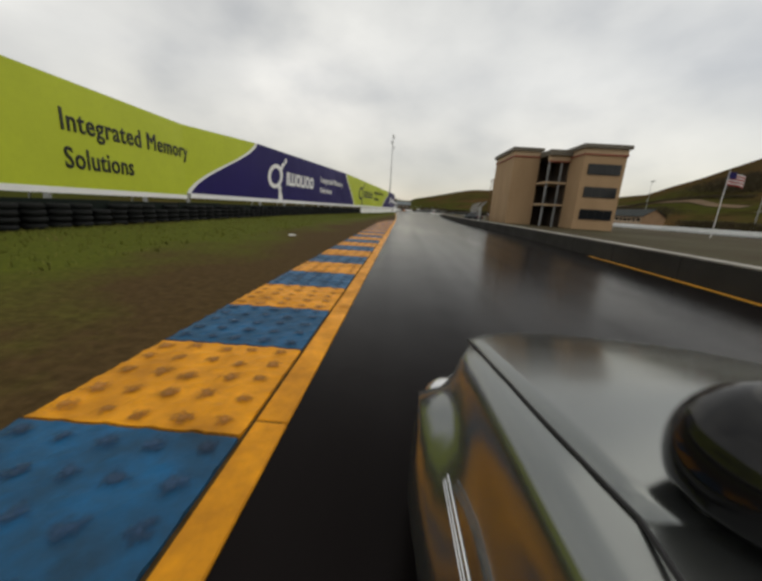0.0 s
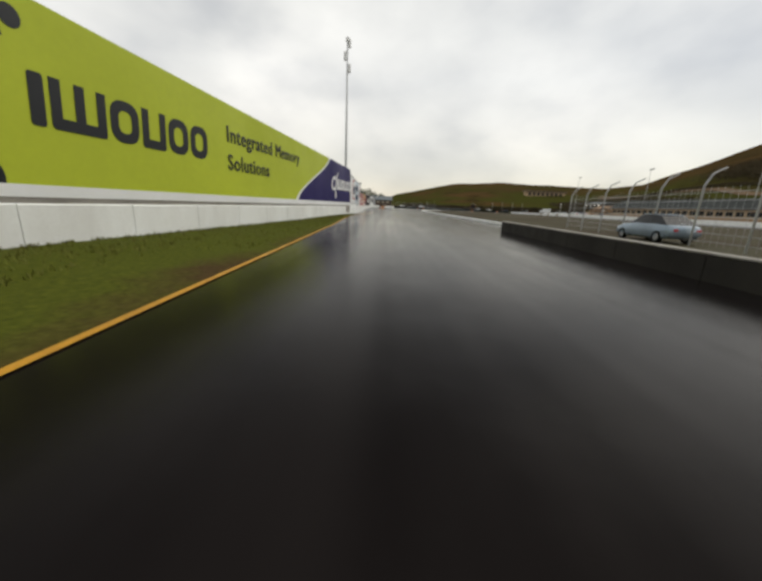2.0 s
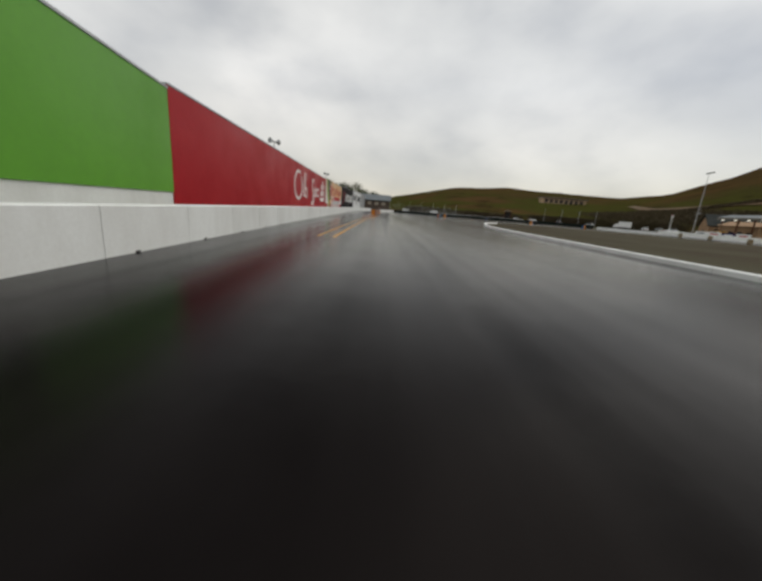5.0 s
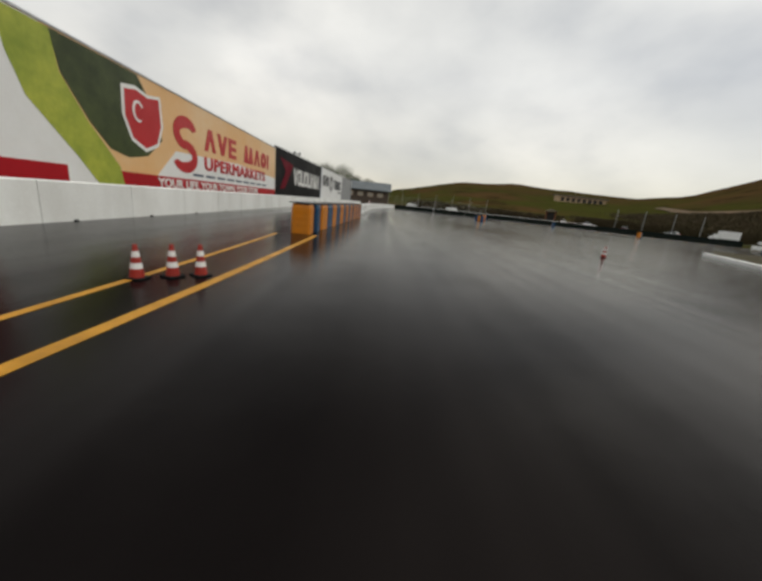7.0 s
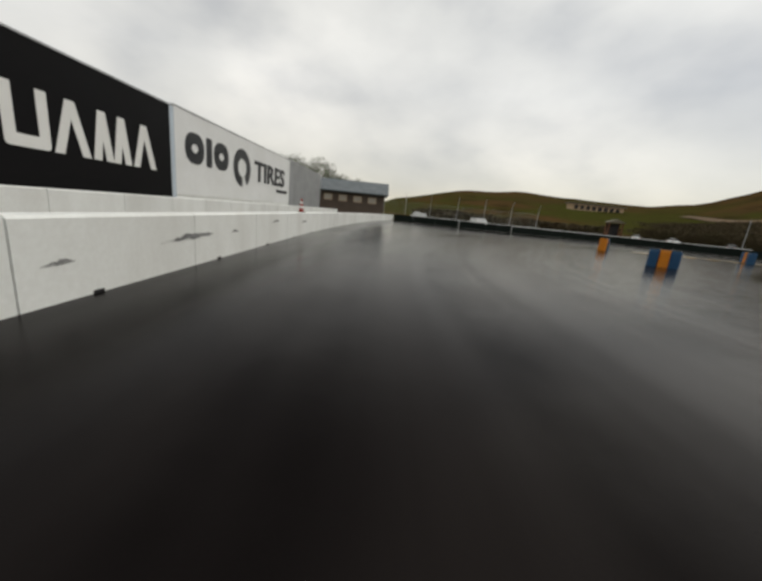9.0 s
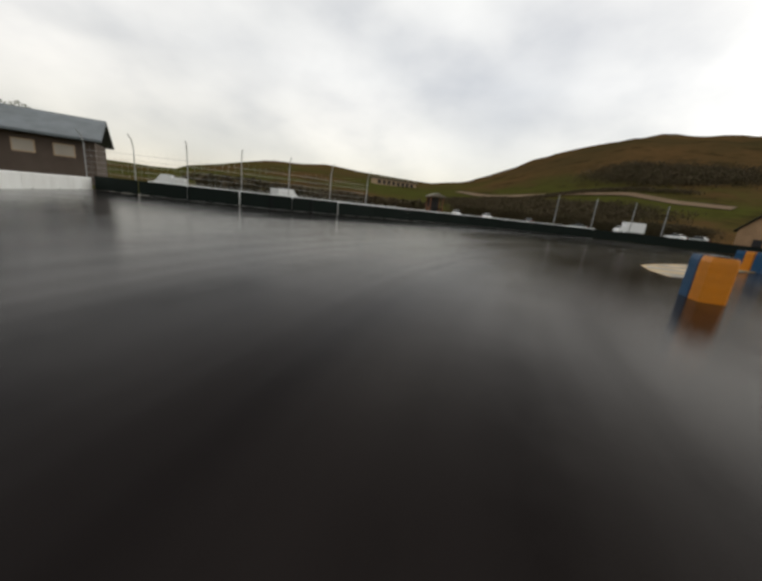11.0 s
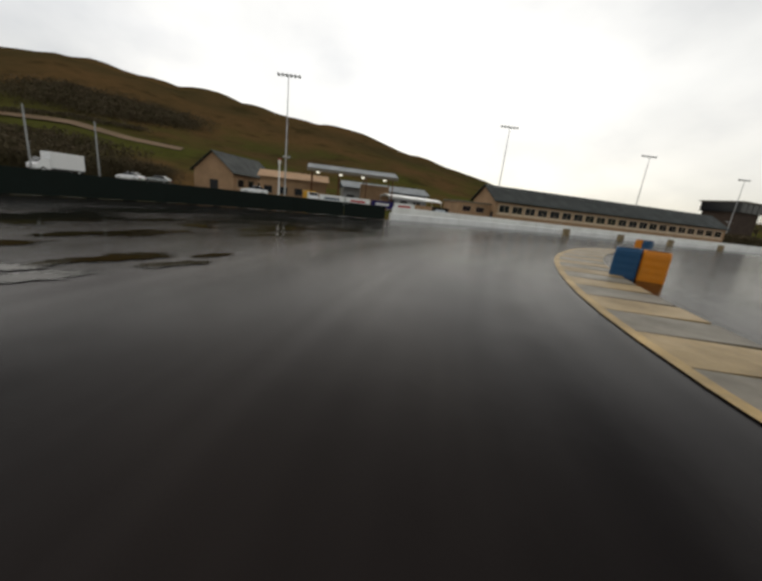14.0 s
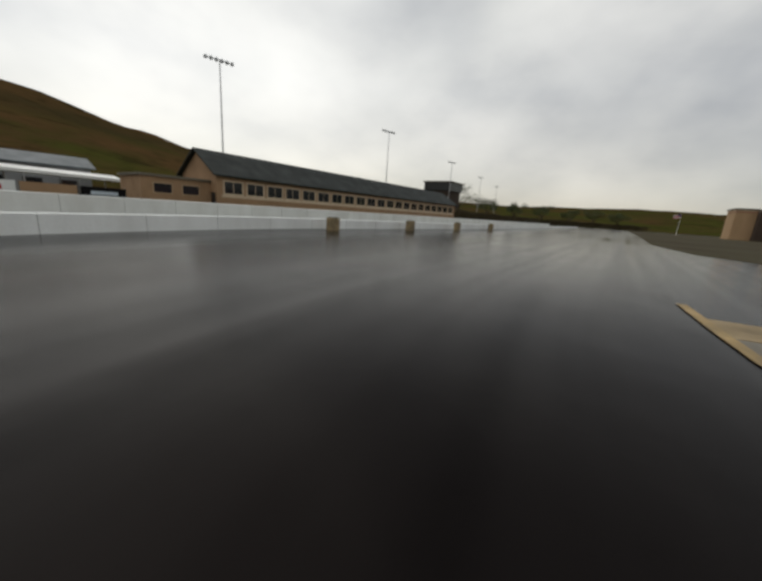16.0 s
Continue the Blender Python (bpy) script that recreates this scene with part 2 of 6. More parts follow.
ROOF_GREY = surface("grey_metal_roof", (0.13, 0.15, 0.165), (0.08, 0.085, 0.085), 0.6, 0.0)
TAN_WALL = surface("tan_block_wall", (0.36, 0.225, 0.13), (0.20, 0.13, 0.075), 0.85, fine=16, broad=0.5, grime=0.5)
RUBBER = surface("black_rubber", (0.008, 0.009, 0.0095), (0.015, 0.015, 0.014), 0.75, spec=0.12, fine=20, broad=1.0, bump=0.3)
BELT = surface("dark_green_belt", (0.006, 0.011, 0.009), (0.011, 0.013, 0.010), 0.75, spec=0.12, fine=10, broad=0.8, bump=0.2)
PAINT_YELLOW = surface("yellow_road_paint", (0.60, 0.29, 0.02), (0.30, 0.14, 0.02), 0.5, fine=25, broad=2.0, grime=0.7)
KERB_ORANGE = surface("orange_kerb_paint", (0.76, 0.31, 0.010), (0.30, 0.12, 0.012), 0.5, spec=0.14, fine=12, broad=2.5, grime=0.8, bump=0.4)
KERB_BLUE = surface("blue_kerb_paint", (0.008, 0.095, 0.22), (0.016, 0.035, 0.055), 0.5, spec=0.14, fine=12, broad=2.5, grime=0.8, bump=0.4)
PLASTIC_ORANGE = surface("orange_plastic", (0.60, 0.195, 0.008), (0.4, 0.15, 0.02), 0.4, fine=9, broad=2.0, grime=0.5, bump=0.1)
PLASTIC_BLUE = surface("blue_plastic", (0.008, 0.062, 0.145), (0.02, 0.06, 0.12), 0.4, fine=9, broad=2.0, grime=0.5, bump=0.1)
BOARD_GREEN = surface("lime_vinyl", (0.45, 0.52, 0.040), (0.33, 0.38, 0.035), 0.45, spec=0.2, fine=4, broad=0.25, grime=0.4, bump=0.03)
BOARD_BLUE = surface("indigo_vinyl", (0.020, 0.014, 0.105), (0.017, 0.015, 0.062), 0.45, spec=0.12, fine=4, broad=0.25, grime=0.4, bump=0.03)
BOARD_WHITE = surface("white_vinyl", (0.78, 0.79, 0.80), (0.60, 0.60, 0.58), 0.4, fine=4, broad=0.3, grime=0.35, bump=0.03)
BOARD_GREY = surface("pale_blue_vinyl", (0.52, 0.60, 0.68), (0.42, 0.47, 0.52), 0.4, fine=4, broad=0.3, grime=0.35, bump=0.03)
BOARD_KGREEN = surface("leaf_green_vinyl", (0.12, 0.36, 0.03), (0.08, 0.24, 0.03), 0.4, fine=4, broad=0.3, grime=0.35, bump=0.03)
BOARD_RED = surface("crimson_vinyl", (0.40, 0.010, 0.018), (0.25, 0.008, 0.013), 0.45, spec=0.14, fine=4, broad=0.3, grime=0.4, bump=0.03)
BOARD_TAN = surface("warm_cream_vinyl", (0.74, 0.52, 0.30), (0.72, 0.40, 0.16), 0.4, fine=3, broad=0.16, grime=0.8, bump=0.03)
BOARD_BLACK = surface("black_vinyl", (0.006, 0.006, 0.007), (0.013, 0.012, 0.012), 0.5, spec=0.06, fine=4, broad=0.3, grime=0.4, bump=0.03)
INK_DARK = surface("dark_ink", (0.018, 0.02, 0.024), None, 0.4, bump=0)
INK_SLATE = surface("slate_ink", (0.07, 0.10, 0.15), None, 0.4, bump=0)
INK_WHITE = surface("white_ink", (0.80, 0.80, 0.79), (0.62, 0.62, 0.6), 0.4, bump=0)
INK_RED = surface("red_ink", (0.48, 0.015, 0.02), (0.3, 0.01, 0.015), 0.4, bump=0)
INK_GREEN = surface("leaf_ink", (0.42, 0.45, 0.06), (0.16, 0.24, 0.03), 0.45, fine=5, broad=0.8, grime=0.7, bump=0)
STEEL = surface("galvanised_steel", (0.45, 0.46, 0.47), (0.28, 0.28, 0.28), 0.45, 0.8)
RUST = surface("rusty_steel", (0.16, 0.07, 0.035), (0.08, 0.04, 0.025), 0.8, 0.2)
GREY_PAINT = surface("grey_painted_metal", (0.30, 0.31, 0.32), (0.2, 0.2, 0.2), 0.5, 0.1)
BLACK_METAL = surface("black_painted_metal", (0.02, 0.02, 0.022), None, 0.5)
CAR_WHITE = surface("white_car_paint", (0.72, 0.73, 0.74), (0.5, 0.5, 0.5), 0.25, fine=3, grime=0.2, bump=0)
CAR_BLUE = surface("pale_blue_car_paint", (0.26, 0.33, 0.40), (0.16, 0.18, 0.2), 0.3, 0.3, fine=3, grime=0.5, bump=0)
CAR_DARK = surface("dark_car_paint", (0.03, 0.035, 0.045), None, 0.25, bump=0)
CAR_SILVER = surface("silver_car_paint", (0.21, 0.22, 0.215), (0.18, 0.19, 0.185), 0.21, 0.9, fine=60, broad=1.2, grime=0.3, bump=0.0, rough_var=0.05)
GLOSS_BLACK = surface("glossy_black_plastic", (0.006, 0.006, 0.007), (0.010, 0.009, 0.010), 0.12, fine=5, broad=3.0, grime=0.5, bump=0.0, spec=0.3, rough_var=0.05)
CAR_YELLOW = surface("yellow_vehicle_paint", (0.70, 0.36, 0.02), None, 0.35, bump=0)
# Dark brown wall; in the control tower's recess the shade is in this colour.
DARK_WALL_AND_SHADE = surface("dark_brown_wall_and_shade", (0.055, 0.038, 0.028), (0.03, 0.02, 0.015), 0.9)
GLASS = surface("dark_window_glass", (0.012, 0.014, 0.017), (0.02, 0.02, 0.022), 0.08, fine=2, bump=0, rough_var=0.03)
CHROME = surface("chrome", (0.75, 0.75, 0.76), (0.6, 0.6, 0.6), 0.12, 1.0, bump=0, rough_var=0.05)
BARK = surface("bark", (0.09, 0.065, 0.045), (0.04, 0.03, 0.02), 0.9, fine=12, grime=0.6, bump=0.5)
LEAF = surface("oak_leaves", (0.035, 0.06, 0.018), (0.06, 0.065, 0.02), 0.7, fine=2.5, broad=0.6, grime=0.9, bump=0)


# building blocks --------------------------------------------------------------
def part(name, bm, material, parent=None, label="", smooth=False):
    """Link a bmesh as one mesh object under a thing or a part."""
    me = bpy.data.meshes.new(name)
    bmesh.ops.recalc_face_normals(bm, faces=bm.faces)
    bm.to_mesh(me)
    bm.free()
    if smooth:
        me.polygons.foreach_set("use_smooth", [True] * len(me.polygons))
    me.materials.append(material)
    ob = new(name, me)
    ob.parent = parent
    if label:
        tagged(ob, label)
    return ob


def thing(name, label, category, m=Matrix(), group="", kind=""):
    ob = new(name)
    ob.empty_display_size = 0.2
    ob.matrix_world = m
    return tagged(ob, label, category, group, kind)


def frame_on(p, q, z=0.0):
    """Axes of a wall from p to q in plan: x along it, y up, z out of its face (to the right of the way from p to q)."""
    u = Vector((q[0] - p[0], q[1] - p[1], 0)).normalized()
    v = Vector((0, 0, 1))
    w = u.cross(v)
    return Matrix(((u.x, v.x, w.x, p[0]), (u.y, v.y, w.y, p[1]), (u.z, v.z, w.z, z), (0, 0, 0, 1)))


def box(bm, x0, x1, y0, y1, z0, z1, bevel=0.0):
    g = bmesh.ops.create_cube(bm, size=1.0, matrix=Matrix.LocRotScale(((x0 + x1) / 2, (y0 + y1) / 2, (z0 + z1) / 2), None, (abs(x1 - x0), abs(y1 - y0), abs(z1 - z0))))
    if bevel:
        edges = list({e for v in g["verts"] for e in v.link_edges})
        bmesh.ops.bevel(bm, geom=edges, offset=bevel, segments=1, affect="EDGES")
    return bm


def boxed(*a, bevel=0.0):
    return box(bmesh.new(), *a, bevel=bevel)


def rod(bm, a, b, r0, r1=None, seg=8):
    a, b = Vector(a), Vector(b)
    d = b - a
    m = Matrix.Translation((a + b) / 2) @ d.to_track_quat("Z", "Y").to_matrix().to_4x4()
    bmesh.ops.create_cone(bm, cap_ends=True, segments=seg, radius1=r0, radius2=r0 if r1 is None else r1, depth=d.length, matrix=m)
    return bm


def plate(bm, pts, z0, z1):
    """A flat outline in x, y given depth from z0 to z1."""
    lo = [bm.verts.new((x, y, z0)) for x, y in pts]
    hi = [bm.verts.new((x, y, z1)) for x, y in pts]
    bm.faces.new(hi)
    bm.faces.new(lo[::-1])
    for i in range(len(pts)):
        j = (i + 1) % len(pts)
        bm.faces.new((lo[i], lo[j], hi[j], hi[i]))
    return bm


def feathered(m, scale=3.0, full=0.84):
    """Let a film's material thin out raggedly towards its rim, by the mesh's own rim attribute."""
    n, l = m.node_tree.nodes, m.node_tree.links
    rim = n.new("ShaderNodeAttribute")
    rim.attribute_name = "inward"
    add = n.new("ShaderNodeMath")
    add.operation = "MULTIPLY_ADD"
    add.inputs[1].default_value = 0.55
    l.new(rim.outputs["Fac"], add.inputs[0])
    l.new(tex(n, l, n.new("ShaderNodeNewGeometry").outputs["Position"], scale, 5.0, 0.65), add.inputs[2])
    l.new(ramp(n, l, add.outputs[0], [(0.66, (0, 0, 0)), (full, (1, 1, 1))]), n["Principled BSDF"].inputs["Alpha"])
    return m


def film(name, pts, material):
    """A film of water, silt or paint lying on the ground: rim, inner ring and middle, thinning towards the rim."""
    cx, cy, k = sum(p[0] for p in pts) / len(pts), sum(p[1] for p in pts) / len(pts), len(pts)
    verts = [(x, y, 0) for x, y in pts] + [(cx + (x - cx) * 0.5, cy + (y - cy) * 0.5, 0) for x, y in pts] + [(cx, cy, 0)]
    faces = [(i, (i + 1) % k, k + (i + 1) % k, k + i) for i in range(k)] + [(k + i, k + (i + 1) % k, 2 * k) for i in range(k)]
    me = bpy.data.meshes.new(name)
    me.from_pydata(verts, [], faces)
    me.attributes.new("inward", "FLOAT", "POINT").data.foreach_set("value", [0.0] * k + [0.75] * k + [1.0])
    me.materials.append(material)
    return new(name, me)


def band(bm, inner, outer, z0, z1):
    """A strip between two outlines with the same number of points."""
    for i in range(len(inner) - 1):
        plate(bm, [inner[i], inner[i + 1], outer[i + 1], outer[i]], z0, z1)
    bmesh.ops.remove_doubles(bm, verts=bm.verts, dist=0.0005)
    return bm


def sweep(bm, profile, line, closed=False):
    """Sweep a profile (out to the right of the way, up) along a plan polyline of (x, y)."""
    rings = []
    for i, p in enumerate(line):
        a, b = line[max(i - 1, 0)], line[min(i + 1, len(line) - 1)]
        u = Vector((b[0] - a[0], b[1] - a[1], 0)).normalized()
        w = u.cross(Vector((0, 0, 1)))
        rings.append([bm.verts.new((p[0] + w.x * o, p[1] + w.y * o, h)) for o, h in profile])
    k = len(profile)
    for r, s in zip(rings, rings[1:]):
        for j in range(k):
            bm.faces.new((r[j], r[(j + 1) % k], s[(j + 1) % k], s[j]))
    bm.faces.new(rings[0])
    bm.faces.new(rings[-1][::-1])
    return bm


def smooth_line(pts, step=2.0):
    """A rounded plan line through the points."""
    out = []
    for i in range(len(pts) - 1):
        p0, p1, p2, p3 = (Vector(pts[max(0, min(len(pts) - 1, i + k))]) for k in (-1, 0, 1, 2))
        n = max(1, round((p2 - p1).length / step))
        for s in range(n):
            t = s / n
            out.append(tuple(0.5 * (2 * p1 + (p2 - p0) * t + (2 * p0 - 5 * p1 + 4 * p2 - p3) * t * t + (3 * p1 - p0 - 3 * p2 + p3) * t ** 3)))
    return out + [tuple(pts[-1])]


def cut_line(line, step):
    """Points at even steps along a plan line."""
    out, left = [Vector(line[0])], step
    for a, b in zip(line, line[1:]):
        a, b = Vector(a), Vector(b)
        d, run = (b - a).length, 0.0
        while d - run >= left:
            run += left
            out.append(a + (b - a) * run / d)
            left = step
        left -= d - run
    return [tuple(v) for v in out]


@functools.lru_cache(None)
def text_width(text, size, shear, spacing):
    c = bpy.data.curves.new("width", "FONT")
    c.body, c.size, c.shear, c.space_character = text, size, shear, spacing
    t = new("width", c)
    bpy.context.view_layer.update()
    w = t.dimensions.x
    bpy.data.objects.remove(t)
    return w


def lettering(name, text, size, material, parent, x, y, z, stretch=1.0, shear=0.0, bold=0.0, spacing=1.0):
    words = text.split(" ")
    if len(words) > 1:
        for i, w in enumerate(words):
            lead = text_width(" ".join(words[:i + 1]), size, shear, spacing) - text_width(w, size, shear, spacing)
            lettering(name, w, size, material, parent, x + lead * stretch, y, z, stretch, shear, bold, spacing)
        return None
    c = bpy.data.curves.new(name, "FONT")
    c.body, c.size, c.extrude, c.shear, c.bevel_depth, c.bevel_resolution, c.resolution_u, c.space_character = text, size, 0.012, shear, bold, 0, 3, spacing
    t = new(name, c)
    bpy.context.view_layer.update()
    me = bpy.data.meshes.new_from_object(t.evaluated_get(bpy.context.evaluated_depsgraph_get()))
    bpy.data.objects.remove(t)
    me.materials.clear()
    me.materials.append(material)
    ob = new(name, me)
    ob.parent = parent
    ob.matrix_basis = Matrix.LocRotScale((x, y, z), None, (stretch, 1, 1))
    return ob


# the ground -----------------------------------------------------------------
def relief(x, y):
    """Height of the land: flat along the track, hills all round."""
    dx, dy = x - 40.0, y - 255.0
    az = math.degrees(math.atan2(dx, dy)) % 360
    k = max(0.0, min(1.0, (x * 40 + (y + 80) * 340) / (40 * 40 + 340 * 340)))
    r = math.hypot(x - 40 * k, y + 80 - 340 * k)
    top = np.interp(az, HILL_AZ, HILL_EL)
    s = max(0.0, min(1.0, (r - 150.0) / 650.0))
    h = math.tan(radians(top)) * 800.0 * (s * s * (3 - 2 * s) * 0.55 + 0.45 * s)
    if r > 830:
        h *= max(0.55, 1 - (r - 830) / 1600.0)
    return h * (1 + 0.10 * noise.noise((x * 0.006, y * 0.006, 0.3)) + 0.05 * noise.noise((x * 0.02, y * 0.02, 5.3)))


HILL_AZ = [0, 5, 10, 20, 30, 37, 43, 50, 58, 65, 72, 78, 84, 92, 98, 105, 112, 120, 128, 140, 165, 180, 230, 290, 345, 355, 360]
HILL_EL = [2.5, 3.6, 4.5, 5.2, 4.6, 4.3, 5.2, 7.5, 10.7, 12.2, 11.9, 11.4, 11.1, 10.6, 10.3, 9.2, 7.9, 6.0, 4.2, 3.3, 3.0, 3.8, 2.6, 2.0, 2.0, 1.8, 1.9]


def build_ground():
    bm = bmesh.new()
    rings = [0, 60, 110, 150, 200, 240, 280, 330, 380, 440, 500, 560, 620, 680, 740, 790, 830, 880, 960, 1100, 1400, 2000, 3200]
    seg, rows = 240, []
    for r in rings:
        row = []
        for i in range(seg if r else 1):
            a = 2 * math.pi * i / seg
            x, y = 40 + r * math.sin(a), 255 + r * math.cos(a)
            row.append(bm.verts.new((x, y, relief(x, y) - 0.06)))
        rows.append(row)
    for a, b in zip(rows, rows[1:]):
        for i in range(seg):
            j = (i + 1) % seg
            bm.faces.new((a[0], b[i], b[j]) if len(a) == 1 else (a[i], b[i], b[j], a[j]))
    tagged(part("ground", bm, HILL, None, "", True), "open land rising to brown scrub hills with green slopes", "ground", kind="structure")


build_ground()


# track ------------------------------------------------------------------------
def sheet(name, pts, z, material, label, category, kind="structure"):
    bm = bmesh.new()
    bm.faces.new([bm.verts.new((x, y, z)) for x, y in pts])
    bmesh.ops.triangulate(bm, faces=bm.faces)
    for f in bm.faces:
        if f.normal.z < 0:
            f.normal_flip()
    me = bpy.data.meshes.new(name)
    bm.to_mesh(me)
    bm.free()
    me.materials.append(material)
    return tagged(new(name, me), label, category, kind=kind)


WALL_A = smooth_line([(-7.6, 63.4), (-6.0, 74), (-4.6, 86), (-3.4, 100), (-2.2, 112), (-2.4, 128), (-3.2, 150), (-3.9, 175), (-4.3, 200), (-4.6, 232), (-3.6, 262), (-1.0, 284)], 2.5)
WALL_B = smooth_line([(1.9, 217.2), (2.15, 231), (2.5, 246), (4.4, 266), (8.2, 287)], 2.5)
TYRE_HAIRPIN = smooth_line([(8.6, 287.2), (14.5, 282.5), (22.5, 279.0), (33, 279.5), (45, 278), (58, 271), (67, 262), (70.2, 249.5)], 2.0)
PIT_WALL = smooth_line([(70.6, 248.6), (75.0, 238), (77.0, 227), (76.4, 212), (76.0, 190), (77, 160), (79, 110), (81, 40)], 3.0)

RIGHT_A = smooth_line([(9.4, 84), (8.6, 70), (8.0, 54), (7.7, 38), (7.7, 24), (7.25, 12), (6.8, 6), (6.4, 0), (5.6, -30)], 3)
RIGHT_B = smooth_line([(26, 212), (20, 200), (14.5, 178), (12.8, 140), (12.5, 110), (12.25, 83.5)], 3)
track_line = [(-0.55, -80), (-0.55, 42), (-1.0, 60), (-1.35, 82), (-1.9, 94), (-2.1, 101), (-1.8, 112)] + [p for p in WALL_A if p[1] > 113] + [(9, 290)]
track_line += [(x, y + 0.3) for x, y in TYRE_HAIRPIN] + [p for p in PIT_WALL] + [(120, -80)]
infield = [(x + 0.4, y) for x, y in RIGHT_A[::-1] if y < 83] + [(x + 0.4, y) for x, y in RIGHT_B[::-1]] + [(36, 221), (52, 220), (58, 212), (59.5, 200), (59.5, 120), (60, -80)]
sheet("infield", infield, 0.008, surface("infield_earth", (0.042, 0.040, 0.014), (0.040, 0.026, 0.013), 0.9, fine=5, broad=0.1, grime=0.95, bump=0.6, spec=0.12), "rough brown earth and thin grass inside the track", "ground")
sheet("track", track_line, 0.0, ASPHALT, "wide wet asphalt race track with dark tyre lanes", "road")


def build_verge():
    """The strip between track and wall, earth by the kerb and grass by the wall."""
    bm = bmesh.new()
    uv = bm.loops.layers.uv.new("across")
    outer = lambda y: float(np.interp(y, [-80, 30, 63, 86, 100, 108], [-10.9, -10.4, -7.4, -4.4, -3.4, -1.95]))
    rows = []
    for i in range(126):
        y = -80 + i * 1.5
        a, b = float(np.interp(y, [42, 60, 82, 94, 101, 108], [-0.56, -1.0, -1.35, -1.9, -2.1, -1.9])), outer(y)
        rows.append([bm.verts.new((a + (b - a) * k / 8, y, 0.012 + (0.04 * noise.noise((k * 0.9, y * 0.5, 0)) if 0 < k < 8 else 0))) for k in range(9)])
    fade = lambda y: float(np.interp(y, [20, 40, 60, 90], [0.0, 0.1, 0.3, 0.5]))
    for r, s in zip(rows, rows[1:]):
        for k in range(8):
            f = bm.faces.new((r[k], s[k], s[k + 1], r[k + 1]))
            for lp, kk in zip(f.loops, (k, k, k + 1, k + 1)):
                lp[uv].uv = (kk / 8 * 1.0 + fade(lp.vert.co.y), 0)
    me = bpy.data.meshes.new("verge")
    bmesh.ops.recalc_face_normals(bm, faces=bm.faces)
    bm.to_mesh(me)
    bm.free()
    if me.polygons[0].normal.z < 0:
        me.flip_normals()
    me.polygons.foreach_set("use_smooth", [True] * len(me.polygons))
    me.materials.append(VERGE)
    tagged(new("verge", me), "trackside verge of brown mud turning to wet grass", "verge", kind="structure")
    # tufts
    rng = random.Random(4)
    verts, faces = [], []
    for _ in range(8500):
        y = rng.uniform(-15, 106)
        a, b = float(np.interp(y, [35, 42, 60, 82, 94, 101, 108], [-2.0, -0.75, -1.2, -1.55, -2.1, -2.3, -2.1])), outer(y)
        t = 1 - rng.random() ** 1.7 * (0.62 if y < 70 else 0.95)
        x = a + (b - a) * t
        for _ in range(4):
            an, h, w = rng.uniform(0, 6.28), rng.uniform(0.04, 0.13), rng.uniform(0.008, 0.02)
            bx, by = x + rng.uniform(-0.07, 0.07), y + rng.uniform(-0.07, 0.07)
            c, s = math.cos(an), math.sin(an)
            k = len(verts)
            verts += [(bx - c * w, by - s * w, 0.0), (bx + c * w, by + s * w, 0.0), (bx + s * h * 0.5, by - c * h * 0.5, h)]
            faces.append((k, k + 1, k + 2))
    me = bpy.data.meshes.new("grass")
    me.from_pydata(verts, [], faces)
    me.materials.append(BLADE)
    tagged(new("grass", me), "short wet green grass tufts on the verge", "grass", kind="stuff")


build_verge()


def concrete_wall(name, line, height, material, label, step=3.05, thick=0.3, cap=None, slots=False):
    """A barrier of cast lengths with open joints; each length is a part."""
    t = thing(name, label, "barrier", kind="structure")
    pts, notch = cut_line(line, step), None
    for a, b in zip(pts, pts[1:]):
        d = (Vector(b) - Vector(a)).length
        bm = bmesh.new()
        prof = [(0.0, -0.02), (0.0, height - 0.03), (-0.03, height), (-thick + 0.03, height), (-thick, height - 0.03), (-thick, -0.02)]
        rings = [[bm.verts.new((x, h, o)) for o, h in prof] for x in (0.012, d - 0.012)]
        k = len(prof)
        for j in range(k):
            bm.faces.new((rings[0][j], rings[0][(j + 1) % k], rings[1][(j + 1) % k], rings[1][j]))
        bm.faces.new(rings[0])
        bm.faces.new(rings[1][::-1])
        o = part("panel", bm, material, t)
        o.matrix_basis = frame_on(a, b)
        if slots:
            if notch is None:
                n_ob = part("drain_slot", boxed(-0.08, 0.08, 0.0, 0.04, -0.02, 0.003), BLACK_METAL, t, "dark drain slot")
                notch = n_ob.data
            else:
                n_ob = new("drain_slot", notch)
                n_ob.parent = t
            n_ob.matrix_basis = frame_on(a, b) @ Matrix.Translation((d * 0.3, 0, 0))
        if cap:
            part("coping", boxed(0.01, d - 0.01, height, height + 0.05, -thick - 0.01, 0.015, bevel=0.01), cap, t, "pale coping").matrix_basis = frame_on(a, b)
    return t


